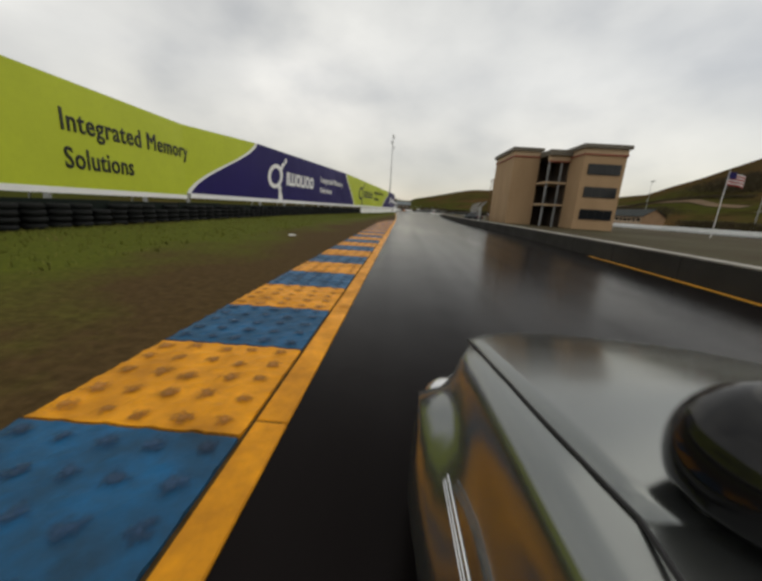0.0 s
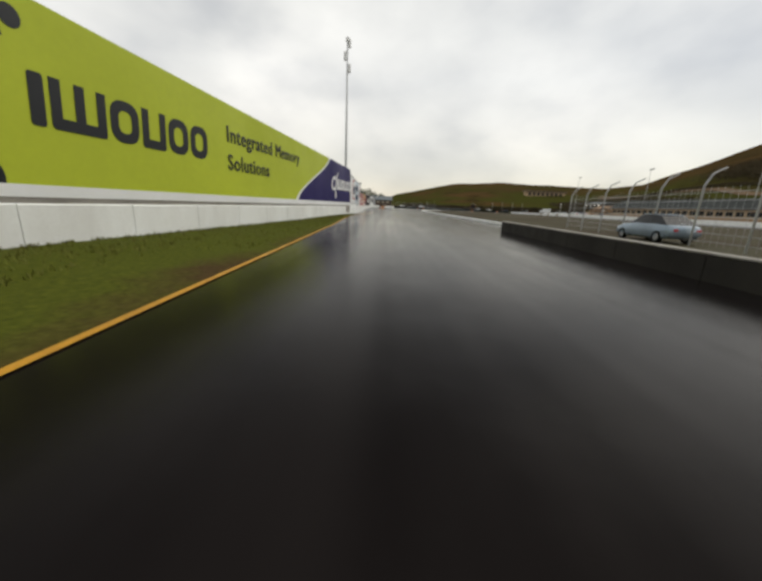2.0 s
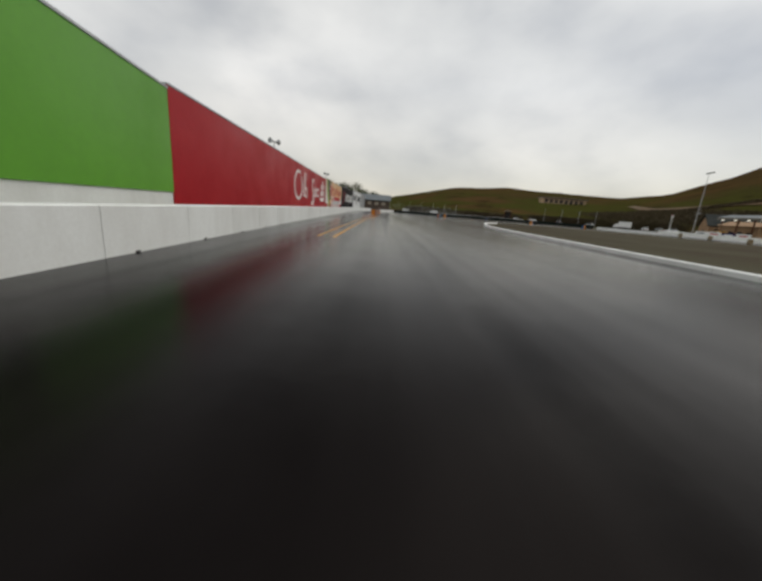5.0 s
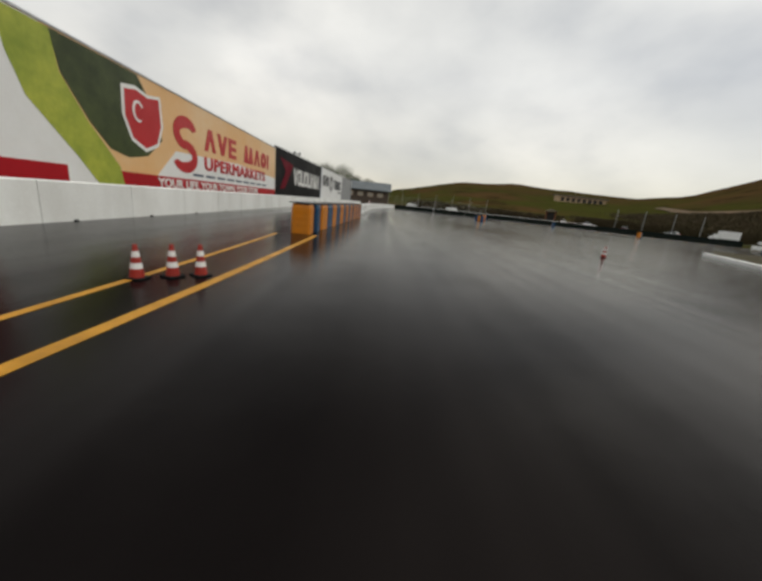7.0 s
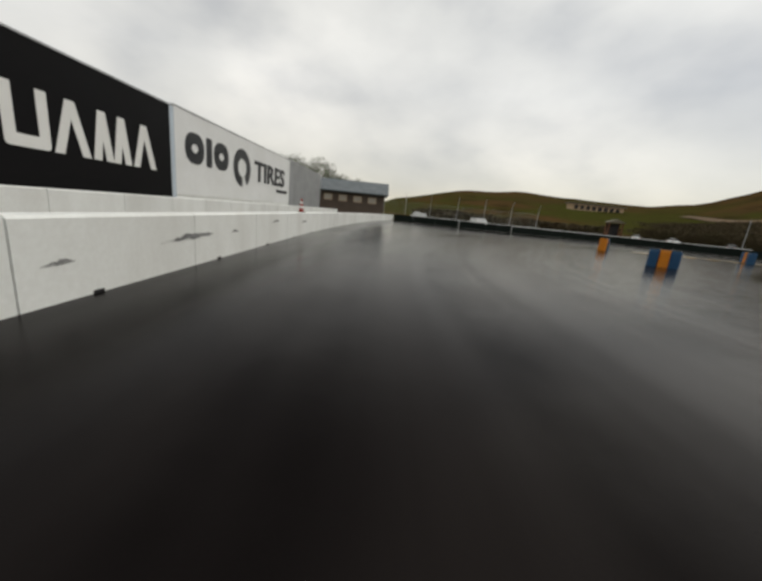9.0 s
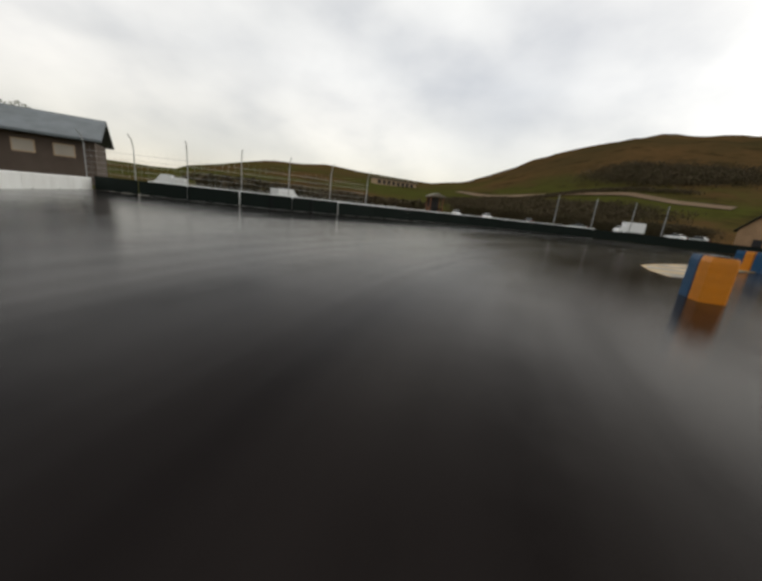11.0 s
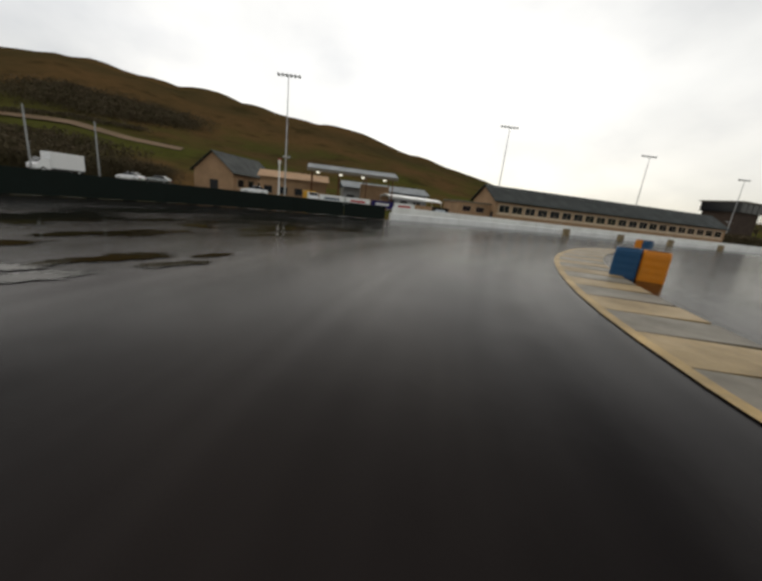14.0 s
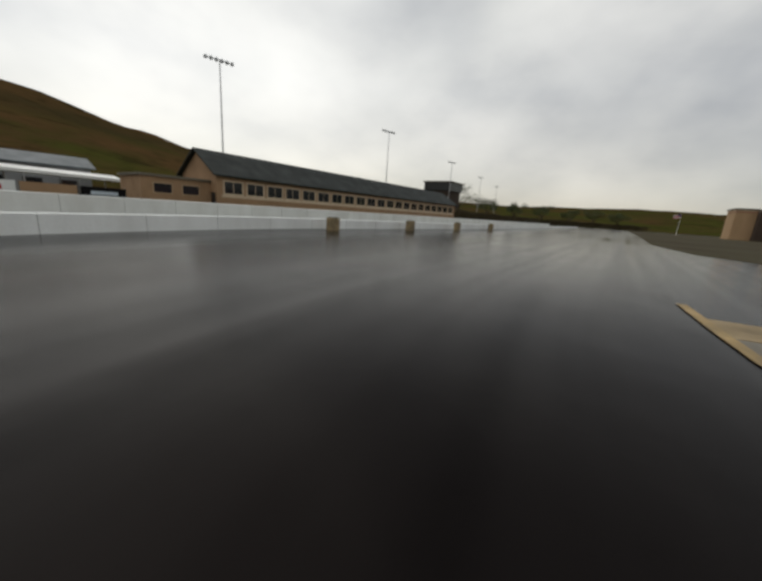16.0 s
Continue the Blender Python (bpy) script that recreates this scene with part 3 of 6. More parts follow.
def tyre_wall(name, line, height, label, step, belt_and_backing=True, kind="structure", w=0.36):
    """Tyre stacks strapped behind a strip of conveyor belt; w < 0: an added dark backing."""
    t = thing(name, label, "barrier", kind=kind)
    ring = bmesh.new()
    seg, k = 12, 6
    rows = []
    for i in range(seg):
        a = 2 * math.pi * i / seg
        rows.append([ring.verts.new(((0.23 + 0.085 * math.cos(2 * math.pi * j / k)) * math.cos(a), (0.23 + 0.085 * math.cos(2 * math.pi * j / k)) * math.sin(a), 0.1 + 0.095 * math.sin(2 * math.pi * j / k))) for j in range(k)])
    for i in range(seg):
        for j in range(k):
            ring.faces.new((rows[i][j], rows[(i + 1) % seg][j], rows[(i + 1) % seg][(j + 1) % k], rows[i][(j + 1) % k]))
    first, levels = None, int(height / 0.2)
    for p in cut_line(line, step):
        for lv in range(levels - (w < 0 and random.random() < 0.35)):
            if first is None:
                o = first = part("tyre", ring, RUBBER, t, "", True)
            else:
                o = new("tyre", first.data)
                o.parent = t
            o.matrix_basis = pose(p[0] + random.uniform(-0.02, 0.02), p[1] + random.uniform(-0.02, 0.02), lv * 0.2, 0, 0, random.uniform(0, 90))
    if belt_and_backing:
        pts = cut_line(line, 4.0)
        pts += [tuple(line[-1])]
        for a, b in zip(pts, pts[1:]):
            d = (Vector(b) - Vector(a)).length
            o = part("belt_and_backing", boxed(0.02, d - 0.02, 0.02, height + 0.08 + random.uniform(-0.03, 0.03), w - 0.03, w, bevel=0.004), BELT, t)
            o.matrix_basis = frame_on(a, b)
    return t


concrete_wall("trackside_wall", WALL_A, 0.98, CONCRETE_WHITE, "long white painted concrete wall along the track", slots=True)
concrete_wall("inner_wall", WALL_B, 0.92, CONCRETE_WHITE, "white concrete wall with black tyre scuffs", slots=True)
concrete_wall("pit_wall", PIT_WALL, 0.6, CONCRETE_WHITE, "white concrete pit wall along the exit of the hairpin")
concrete_wall("tower_wall", RIGHT_A, 0.56, CONCRETE_DARK, "low dark concrete wall below the control tower", cap=CONCRETE)
concrete_wall("drag_strip_wall", RIGHT_B, 0.2, CONCRETE_WHITE, "low pale concrete wall on the far side of the track")
PIT_WALL_2 = [(86, 243.5), (87.5, 225), (87.5, 190), (89.5, 130), (91, 60)]
concrete_wall("pit_lane_wall", smooth_line(PIT_WALL_2, 3), 1.05, CONCRETE_WHITE, "second white concrete wall beyond the pit lane")
TYRE_A = smooth_line([(-10.9, -12), (-10.7, 30), (-9.1, 50), (-7.8, 63)], 2)
# negative w: added dark sheet behind the tyres keeps their gaps black
tyre_wall("tyre_barrier", TYRE_A, 0.82, "dark tyre barrier below the lime and indigo hoardings", 0.77, w=-0.33)
concrete_wall("hairpin_wall", smooth_line([(12.0, 285.6), (22.8, 280.0), (33.1, 280.5), (45.4, 279.0), (57.6, 272.4)], 2.5), 1.15, CONCRETE_WHITE, "white concrete wall with its top showing above the tyre wall")
tyre_wall("hairpin_tyre_wall", TYRE_HAIRPIN, 1.0, "long dark belted tyre wall round the outside of the hairpin", 1.6)


# trackside hoardings ----------------------------------------------------------
HOARD = ((-15.87, 24.0), (-2.6, 106.0))


def hoarding(name, p, q, low, high, material, label, left=None, right=None, posts=6.0, depth=0.08):
    """A sign board from p to q; left and right: outlines of its ends as lists of (x, y)."""
    m = frame_on(p, q)
    t = thing(name, label, "billboard", m)
    d = math.hypot(q[0] - p[0], q[1] - p[1])
    ends = (left or [(0, low), (0, high)], right or [(d, low), (d, high)])
    part("sign_face", plate(bmesh.new(), ends[0][::-1] + ends[1], -depth, 0.0), material, t)
    k = 0.0
    while k <= d:
        b = box(bmesh.new(), k, k + 0.16, -0.05, high - 0.15, -depth - 0.24, -depth - 0.02)
        box(b, k + 0.02, k + 0.1, -0.05, 0.1, -depth - 1.2, -depth - 0.2)
        rod(b, (k + 0.06, 0.0, -depth - 1.15), (k + 0.06, high * 0.7, -depth - 0.2), 0.05, seg=6)
        part("post", b, STEEL, t)
        k += posts
    for z in (low + 0.4, high - 0.5):
        part("rail", boxed(0, d, z, z + 0.12, -depth - 0.03, -depth), STEEL, t)
    return t


def wave(x_low, x_high, low, high, n=14):
    """An S-shaped edge from the foot to the top of a board."""
    out = []
    for i in range(n + 1):
        s = i / n
        e = s * s * (3 - 2 * s)
        out.append((x_low + (x_high - x_low) * (0.35 * s + 0.65 * e), low + (high - low) * s))
    return out


def shifted(line, dx, dy=0.0):
    return [(x + dx, y + dy) for x, y in line]


def hoard_top(s):
    """Top of the lime and indigo hoarding at s metres along its sloping run."""
    return float(np.interp(s, [0, 10, 36, 56, 83.1], [6.1, 6.55, 6.6, 6.2, 5.35]))


def main_hoarding():
    low = 1.42
    t = hoarding("lime_hoarding", (-15.9, -16), (-15.87, 24), 1.3, 6.1, BOARD_GREEN, "long lime green hoarding with dark lettering")
    part("sign_edge", boxed(0, 40, 1.02, 1.3, -0.06, 0.02), BOARD_WHITE, t, "white lower edge")
    emblem(t, 15.2, 3.05, 1.15, 1.45, 12.4, 1.6, INK_DARK)
    lettering("lettering", "Integrated Memory", 1.36, INK_DARK, t, 30.95, 3.9, 0.02, 0.82, 0, 0.02, 1.08)
    lettering("lettering", "Solutions", 1.36, INK_DARK, t, 30.95, 2.22, 0.02, 0.78, 0, 0.02, 1.06)
    runs = [(BOARD_BLUE, "indigo_hoarding", "indigo hoarding with a white round emblem and lettering", 0.4, 9.4, 41.6, 36.6),
            (BOARD_GREEN, "lime_hoarding", "lime green hoarding with a black round emblem and lettering", 41.6, 36.6, 66.4, 74.6),
            (BOARD_BLUE, "indigo_hoarding", "indigo hoarding with a large white emblem", 66.4, 74.6, 82.6, 82.6)]
    # the lime corner over the first curve belongs to the first board
    first = wave(0.4, 9.4, low, hoard_top(9.4))
    corner = thing("lime_hoarding", "lime green end panel above a white curved border", "billboard", frame_on(*HOARD))
    part("sign_face", plate(bmesh.new(), [(0.0, low)] + first + [(0.0, hoard_top(0))], -0.08, -0.003), BOARD_GREEN, corner)
    for z in (2.6, 4.6):
        part("rail", boxed(0, 0.4 + 0.5 * z, z, z + 0.12, -0.16, -0.08), STEEL, corner)
    part("post", boxed(0.3, 0.46, -0.05, 5.9, -0.34, -0.16), STEEL, corner)
    for i, (mat, name, label, xl0, xl1, xr0, xr1) in enumerate(runs):
        t = thing(name, label, "billboard", frame_on(*HOARD))
        left, right = wave(xl0, xl1, low, hoard_top(xl1)), wave(xr0, xr1, low, hoard_top(xr1))
        part("sign_face", plate(bmesh.new(), left[::-1] + right, -0.08, 0.0), mat, t)
        part("sign_edge", band(bmesh.new(), shifted(left, -0.4), shifted(left, 0.0), -0.07, 0.012), BOARD_WHITE, t, "white curved border")
        part("sign_edge", boxed(xl0, xr0, 1.1, 1.44, -0.07, 0.02), BOARD_WHITE, t, "white lower edge")
        if i:
            part("skirt", boxed(max(xl0, 47.0), xr0, 0.25, 1.095, -0.06, -0.02), CONCRETE, t, "pale grey lower skirt")
        for z in (2.0, 4.8):
            part("rail", boxed(max(xl0, xl1), min(xr0, xr1), z, z + 0.12, -0.12, -0.08), STEEL, t)
        for k in np.arange(max(xl0, xl1) + 0.5, min(xr0, xr1) - 0.3, 5.0):
            bmp = box(bmesh.new(), k, k + 0.16, -0.05, hoard_top(k) - 0.6, -0.34, -0.12)
            rod(bmp, (k + 0.06, 0.0, -1.4), (k + 0.06, 3.8, -0.3), 0.05, seg=6)
            part("post", bmp, STEEL, t)
        ink = INK_DARK if i == 1 else INK_WHITE
        x = (10.0, 43.2, 73.9)[i]
        emblem(t, (15.1, 48.3, 76.95)[i], (3.1, 3.05, 2.75)[i], (1.15, 1.13, 0.88)[i], (1.45, 1.4, 1.12)[i], (12.7, 46.0, 76.0)[i], (1.5, 1.5, 0.86)[i], ink)
        if i < 2:
            x += (14.5, 13.5)[i]
            lettering("lettering", "Integrated Memory", 1.12, ink, t, x + 0.55, 4.2, 0.02, 0.98, 0, 0.015, 1.1)
            lettering("lettering", "Solutions", 1.12, ink, t, x + 0.55, 2.8, 0.02, 0.98, 0, 0.015, 1.1)


def rounded(x, y, w, h, r, n=4):
    """Outline of a rounded rectangle."""
    out = []
    for cx, cy, a0 in ((x + w - r, y + h - r, 0), (x + r, y + h - r, 90), (x + r, y + r, 180), (x + w - r, y + r, 270)):
        for i in range(n + 1):
            a = radians(a0 + 90 * i / n)
            out.append((cx + r * math.cos(a), cy + r * math.sin(a)))
    return out


def strokes(parent, x, z, h, w, kinds, ink, gap=0.16, slant=0.0, bold=0.27):
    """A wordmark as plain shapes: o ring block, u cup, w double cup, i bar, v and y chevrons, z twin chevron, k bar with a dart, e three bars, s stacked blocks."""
    for k in kinds:
        bm = bmesh.new()
        ww = w * {"i": 0.34, "w": 1.5, "z": 1.35, " ": 0.5}.get(k, 1.0)
        b = w * bold
        if k == "o":
            a, c = rounded(x, z, ww, h, ww * 0.4), rounded(x + b, z + b * 1.05, ww - 2 * b, h - 2.1 * b, ww * 0.2)
            band(bm, c + c[:1], a + a[:1], 0.003, 0.02)
        elif k in "uw":
            n = 1 if k == "u" else 2
            for q in range(n + 1):
                q0 = x + (ww - b) * q / n
                plate(bm, [(q0, z + 0.1 * h), (q0 + b, z + 0.1 * h), (q0 + b, z + h), (q0, z + h)], 0.003, 0.02)
            plate(bm, rounded(x, z, ww, b * 1.1, b * 0.4, 3), 0.004, 0.021)
        elif k in "vyz":
            n = 2 if k == "z" else 1
            for q in range(n):
                x0, x1 = x + ww * q / n, x + ww * (q + 1) / n
                lo, hi = (z, z + h) if k != "y" else (z + h, z)
                mid = (x0 + x1) / 2
                plate(bm, [(x0, lo), (x0 + b, lo), (mid + b / 2, hi), (mid - b / 2, hi)], 0.003, 0.02)
                plate(bm, [(x1 - b, lo), (x1, lo), (mid + b / 2, hi), (mid - b / 2, hi)], 0.005, 0.022)
        elif k == "k":
            plate(bm, [(x, z), (x + b, z), (x + b, z + h), (x, z + h)], 0.003, 0.02)
            plate(bm, [(x + b * 1.1, z + h * 0.5), (x + ww - b * 0.9, z), (x + ww, z), (x + ww * 0.66, z + h * 0.5), (x + ww, z + h), (x + ww - b * 0.9, z + h)], 0.003, 0.02)
        elif k in "es":
            t = min(b, h * 0.2)
            for q in range(3):
                y = z + (h - t) * q / 2
                plate(bm, [(x, y), (x + ww * 0.85, y), (x + ww * 0.85, y + t), (x, y + t)], 0.003, 0.02)
            plate(bm, [(x, z), (x + b, z), (x + b, z + h), (x, z + h)], 0.005, 0.022)
        elif k == "i":
            plate(bm, rounded(x, z, ww, h, ww * 0.2, 2), 0.003, 0.02)
        if slant:
            for v in bm.verts:
                v.co.x += (v.co.y - z) * slant
        if k == " ":
            bm.free()
        else:
            part("wordmark", bm, ink, parent)
        x += ww + gap * w
    return x


def ring(parent, cx, cy, rx, ry, thick, ink, a0=0, a1=360, taper=0.0, z=0.003, n=40, name="emblem"):
    """A ring or crescent, its stroke thinning towards its ends by taper."""
    inner, outer = [], []
    for i in range(n + 1):
        s = i / n
        a = radians(a0 + (a1 - a0) * s)
        k = thick * (1 - taper * abs(2 * s - 1) ** 2)
        outer.append((cx + rx * math.cos(a), cy + ry * math.sin(a)))
        inner.append((cx + (rx - k) * math.cos(a), cy + (ry - k) * math.sin(a)))
    return part(name, band(bmesh.new(), inner, outer, z, z + 0.017), ink, parent)


def emblem(parent, x, z, w, h, qx, qr, ink):
    """A row of open blocks at x, and before it a leaning ring at qx with a drop-shaped tail, an arm and a dot."""
    cy = z + h * 0.52
    loop = lambda k: [(qx + k * qr * math.cos(a) + 0.2 * k * qr * math.sin(a), cy + k * qr * 0.84 * math.sin(a)) for a in np.linspace(0, 2 * math.pi, 33)]
    part("emblem", band(bmesh.new(), loop(0.66), loop(1.0), 0.003, 0.02), ink, parent)
    tail = [(0.2, -0.66), (0.74, -0.62), (0.76, -1.0), (0.95, -1.36), (0.9, -1.68), (0.62, -1.84), (0.36, -1.66), (0.4, -1.2), (0.42, -0.95), (0.3, -0.75)]
    part("emblem", plate(bmesh.new(), smooth_line([(qx + qr * a, cy + qr * b) for a, b in tail[::-1]], 0.12), 0.003, 0.019), ink, parent)
    arm = [(0.66, 0.62), (0.9, 0.45), (1.12, 0.78), (1.34, 0.86), (1.3, 1.06), (1.05, 1.06)]
    part("emblem", plate(bmesh.new(), [(qx + qr * a, cy + qr * b) for a, b in arm], 0.002, 0.018), ink, parent)
    dot = [(qx + qr * 1.5 + 0.17 * qr * math.cos(a), cy + qr * 1.22 + 0.19 * qr * math.sin(a)) for a in np.linspace(0, 2 * math.pi, 14, endpoint=False)]
    part("emblem", plate(bmesh.new(), dot, 0.003, 0.019), ink, parent)
    strokes(parent, x, z, h, w, "iwouoo", ink, 0.13, 0.07)


main_hoarding()


# the long wall of boards beside the drag strip ---------------------------------
STRIP = [(-2.72, 106.7), (-3.15, 131.3), (-6.2, 156.0), (-6.85, 198.5), (-7.2, 225.2), (-5.95, 246.0), (-4.75, 265.6), (-3.9, 281)]


def strip_board(i, material, name, label, low, high, base=CONCRETE_WHITE):
    p, q = STRIP[i], STRIP[i + 1]
    t = thing(name, label, "billboard", frame_on(p, q))
    d = math.hypot(q[0] - p[0], q[1] - p[1])
    part("sign_face", boxed(0.02, d - 0.02, low, high, -0.14, 0.0), material, t)
    part("lower_wall", boxed(0.0, d, -0.02, low - 0.004, -0.2, -0.05), base, t, "pale lower wall")
    part("sign_edge", boxed(0.0, d, high, high + 0.07, -0.2, 0.03), STEEL, t, "metal top rail")
    for k in np.arange(1.0, d, 6.0):
        bm = box(bmesh.new(), k, k + 0.18, -0.05, high - 0.1, -0.42, -0.21)
        rod(bm, (k + 0.08, 0, -1.6), (k + 0.08, high * 0.75, -0.35), 0.05, seg=6)
        part("post", bm, STEEL, t)
    return t, d


# white board with red crescents
t, d = strip_board(0, BOARD_WHITE, "white_hoarding", "tall white hoarding with red crescents and dark lettering", 1.42, 4.85)
part("end_wall", boxed(-0.1, 0.0, 0, 4.85, -3.2, -0.1), TAN_WALL, t, "brown end wall")
part("panel", boxed(9.4, 17.4, 1.44, 4.83, -0.1, 0.006), BOARD_GREY, t, "pale blue panel")
lettering("lettering", "SMART CHIP", 1.2, INK_SLATE, t, 9.9, 3.35, 0.02, 0.80, 0.12, 0.008, 1.22)
lettering("lettering", "SOLUTIONS", 1.2, INK_SLATE, t, 9.9, 1.95, 0.02, 0.80, 0.12, 0.008, 1.22)
ring(t, 6.2, 3.3, 3.1, 1.42, 0.27, INK_RED, 62, 318, 0.75)
strokes(t, 4.75, 2.75, 1.05, 0.56, "iuiiuoou", INK_SLATE, 0.16, 0.0, 0.3)
ring(t, 21.3, 3.05, 1.9, 1.3, 0.23, INK_RED, 62, 318, 0.75)
strokes(t, 20.2, 2.65, 0.95, 0.42, "iuiiuoou", INK_SLATE, 0.16, 0.0, 0.3)
part("door", boxed(14.2, 15.5, 0.02, 1.95, -0.06, 0.03, bevel=0.01), GREY_PAINT, t, "grey steel door")
# grey strip painted in for the shadow line below the board
part("sign_edge", boxed(0.0, d, 1.36, 1.42, -0.1, 0.02), GREY_PAINT, t, "grey strip drawn as the shadow line below the board")
# leaf green board
t, d = strip_board(1, BOARD_KGREEN, "green_hoarding", "leaf green hoarding with a row of black shapes", 1.3, 4.95)
strokes(t, 1.0, 2.0, 1.9, 2.0, "kozovoki", INK_DARK, 0.1, 0.0, 0.3)
# crimson board: two boards' length, white script and a sailing ship
t, d = strip_board(2, BOARD_RED, "crimson_hoarding", "crimson hoarding with white script shapes and a ship", 0.85, 5.1)
ring(t, 22.4, 3.0, 1.9, 1.5, 0.34, INK_WHITE, 60, 400, 0.3)
strokes(t, 24.6, 1.9, 2.6, 0.9, "ii", INK_WHITE, 0.5, 0.28)
ring(t, 26.5, 2.4, 0.75, 0.62, 0.24, INK_WHITE)
ring(t, 30.95, 3.6, 0.8, 0.75, 0.34, INK_WHITE, 5, 265, 0.5)
ring(t, 30.35, 2.0, 1.0, 1.0, 0.38, INK_WHITE, -145, 88, 0.5)
strokes(t, 31.35, 1.0, 2.2, 0.8, "i", INK_WHITE, 0.3, 0.22)
ring(t, 32.3, 2.7, 0.56, 0.62, 0.25, INK_WHITE)
strokes(t, 32.8, 2.1, 1.2, 0.8, "i", INK_WHITE, 0.3, 0.22)
ring(t, 33.95, 2.7, 0.56, 0.6, 0.25, INK_WHITE, 45, 318, 0.2)
ring(t, 35.1, 2.7, 0.56, 0.6, 0.25, INK_WHITE, 20, 330, 0.2)
ship = lambda pts: [(36.6 + (x - 38.2) * 1.16, 1.6 + (z - 1.2) * 1.08) for x, z in pts]
part("emblem", plate(bmesh.new(), ship([(38.2, 1.75), (38.9, 1.2), (41.2, 1.2), (41.9, 1.85), (40.0, 1.65)]), 0.003, 0.02), INK_WHITE, t, "white ship's hull")
for x, zz, w, h in ((38.6, 1.95, 0.8, 0.75), (38.75, 2.78, 0.65, 0.6), (39.6, 1.9, 0.9, 0.85), (39.7, 2.85, 0.75, 0.7), (39.85, 3.6, 0.5, 0.35), (40.7, 1.95, 0.85, 0.8), (40.8, 2.83, 0.7, 0.65), (40.95, 3.55, 0.45, 0.3)):
    part("emblem", plate(bmesh.new(), ship([(x, zz), (x + w, zz + 0.05), (x + w * 0.8, zz + h), (x + w * 0.12, zz + h * 0.95)]), 0.003, 0.02), INK_WHITE, t, "white sail")
# cream board with produce
t, d = strip_board(3, BOARD_TAN, "cream_hoarding", "cream hoarding with red lettering and green leaf shapes", 0.8, 5.35)
part("panel", plate(bmesh.new(), [(0.05, 0.82), (0.05, 5.33), (2.2, 5.33), (3.0, 3.5), (2.4, 2.4), (4.6, 0.82)], 0.002, 0.008), BOARD_WHITE, t, "pale panel")
stalk = [(0.9, 5.3), (2.5, 5.3), (2.7, 4.2), (3.6, 3.0), (5.0, 1.6), (5.2, 0.85), (3.9, 0.85), (3.0, 1.8), (1.5, 3.2), (1.1, 4.2)]
part("emblem", plate(bmesh.new(), stalk[::-1], 0.01, 0.02), INK_GREEN, t, "pale green stalk")
dark = [(2.5, 5.3), (6.4, 5.3), (7.4, 4.2), (7.9, 3.0), (6.8, 2.2), (5.6, 2.0), (4.6, 2.2), (3.7, 3.0), (2.75, 4.2)]
part("emblem", plate(bmesh.new(), dark, 0.006, 0.014), surface("dark_leaf_ink", (0.05, 0.07, 0.015), (0.02, 0.03, 0.01), 0.45, fine=3, broad=1.2, grime=0.8, bump=0), t, "dark green leaf")
pale = [(7.4, 1.42), (26.6, 1.42), (26.6, 2.5), (17.0, 2.9), (9.0, 2.7)]
part("panel", plate(bmesh.new(), pale, 0.004, 0.011), BOARD_WHITE, t, "pale lower panel")
part("panel", boxed(4.6, 26.6, 0.82, 1.42, -0.1, 0.016), BOARD_RED, t, "crimson lower band")
part("panel", boxed(0.05, 2.6, 0.82, 1.42, -0.1, 0.016), BOARD_RED, t)
lettering("lettering", "YOUR LIFE. YOUR TOWN. YOUR STORE.", 0.58, INK_WHITE, t, 7.4, 0.92, 0.025, 1.34, 0, 0.012)
shield = [(5.4, 4.7), (6.2, 4.85), (7.0, 4.7), (7.9, 4.85), (8.0, 3.6), (7.6, 2.7), (6.7, 2.35), (5.8, 2.7), (5.35, 3.6)]
part("emblem", plate(bmesh.new(), [(x, z) for x, z in shield][::-1], 0.012, 0.024), INK_WHITE, t, "white shield edge")
cx, cz = 6.7, 3.6
part("emblem", plate(bmesh.new(), [(cx + (x - cx) * 0.88, cz + (z - cz) * 0.88) for x, z in shield][::-1], 0.02, 0.03), INK_RED, t, "red shield")
ring(t, 6.3, 3.9, 0.35, 0.42, 0.12, INK_WHITE, 30, 300, 0.3, 0.031)
strokes(t, 6.5, 2.95, 0.7, 0.8, "v", INK_WHITE)
ring(t, 10.0, 3.72, 1.15, 0.82, 0.6, INK_RED, 20, 265, 0.35)
ring(t, 9.9, 2.55, 1.25, 0.82, 0.6, INK_RED, -155, 92, 0.35)
strokes(t, 12.0, 3.15, 1.25, 1.5, "vye", INK_RED, 0.14, 0.0, 0.3)
strokes(t, 18.2, 3.15, 1.25, 1.5, "zvoi", INK_RED, 0.14, 0.0, 0.3)
lettering("lettering", "UPERMARKETS", 1.02, INK_RED, t, 11.9, 2.08, 0.02, 1.6, 0, 0.035, 1.08)
for i in range(9):
    part("fine_print", boxed(10.6 + i * 1.5, 11.8 + i * 1.5, 1.62, 1.76, 0.004, 0.014), INK_SLATE, t, "bar of fine print")
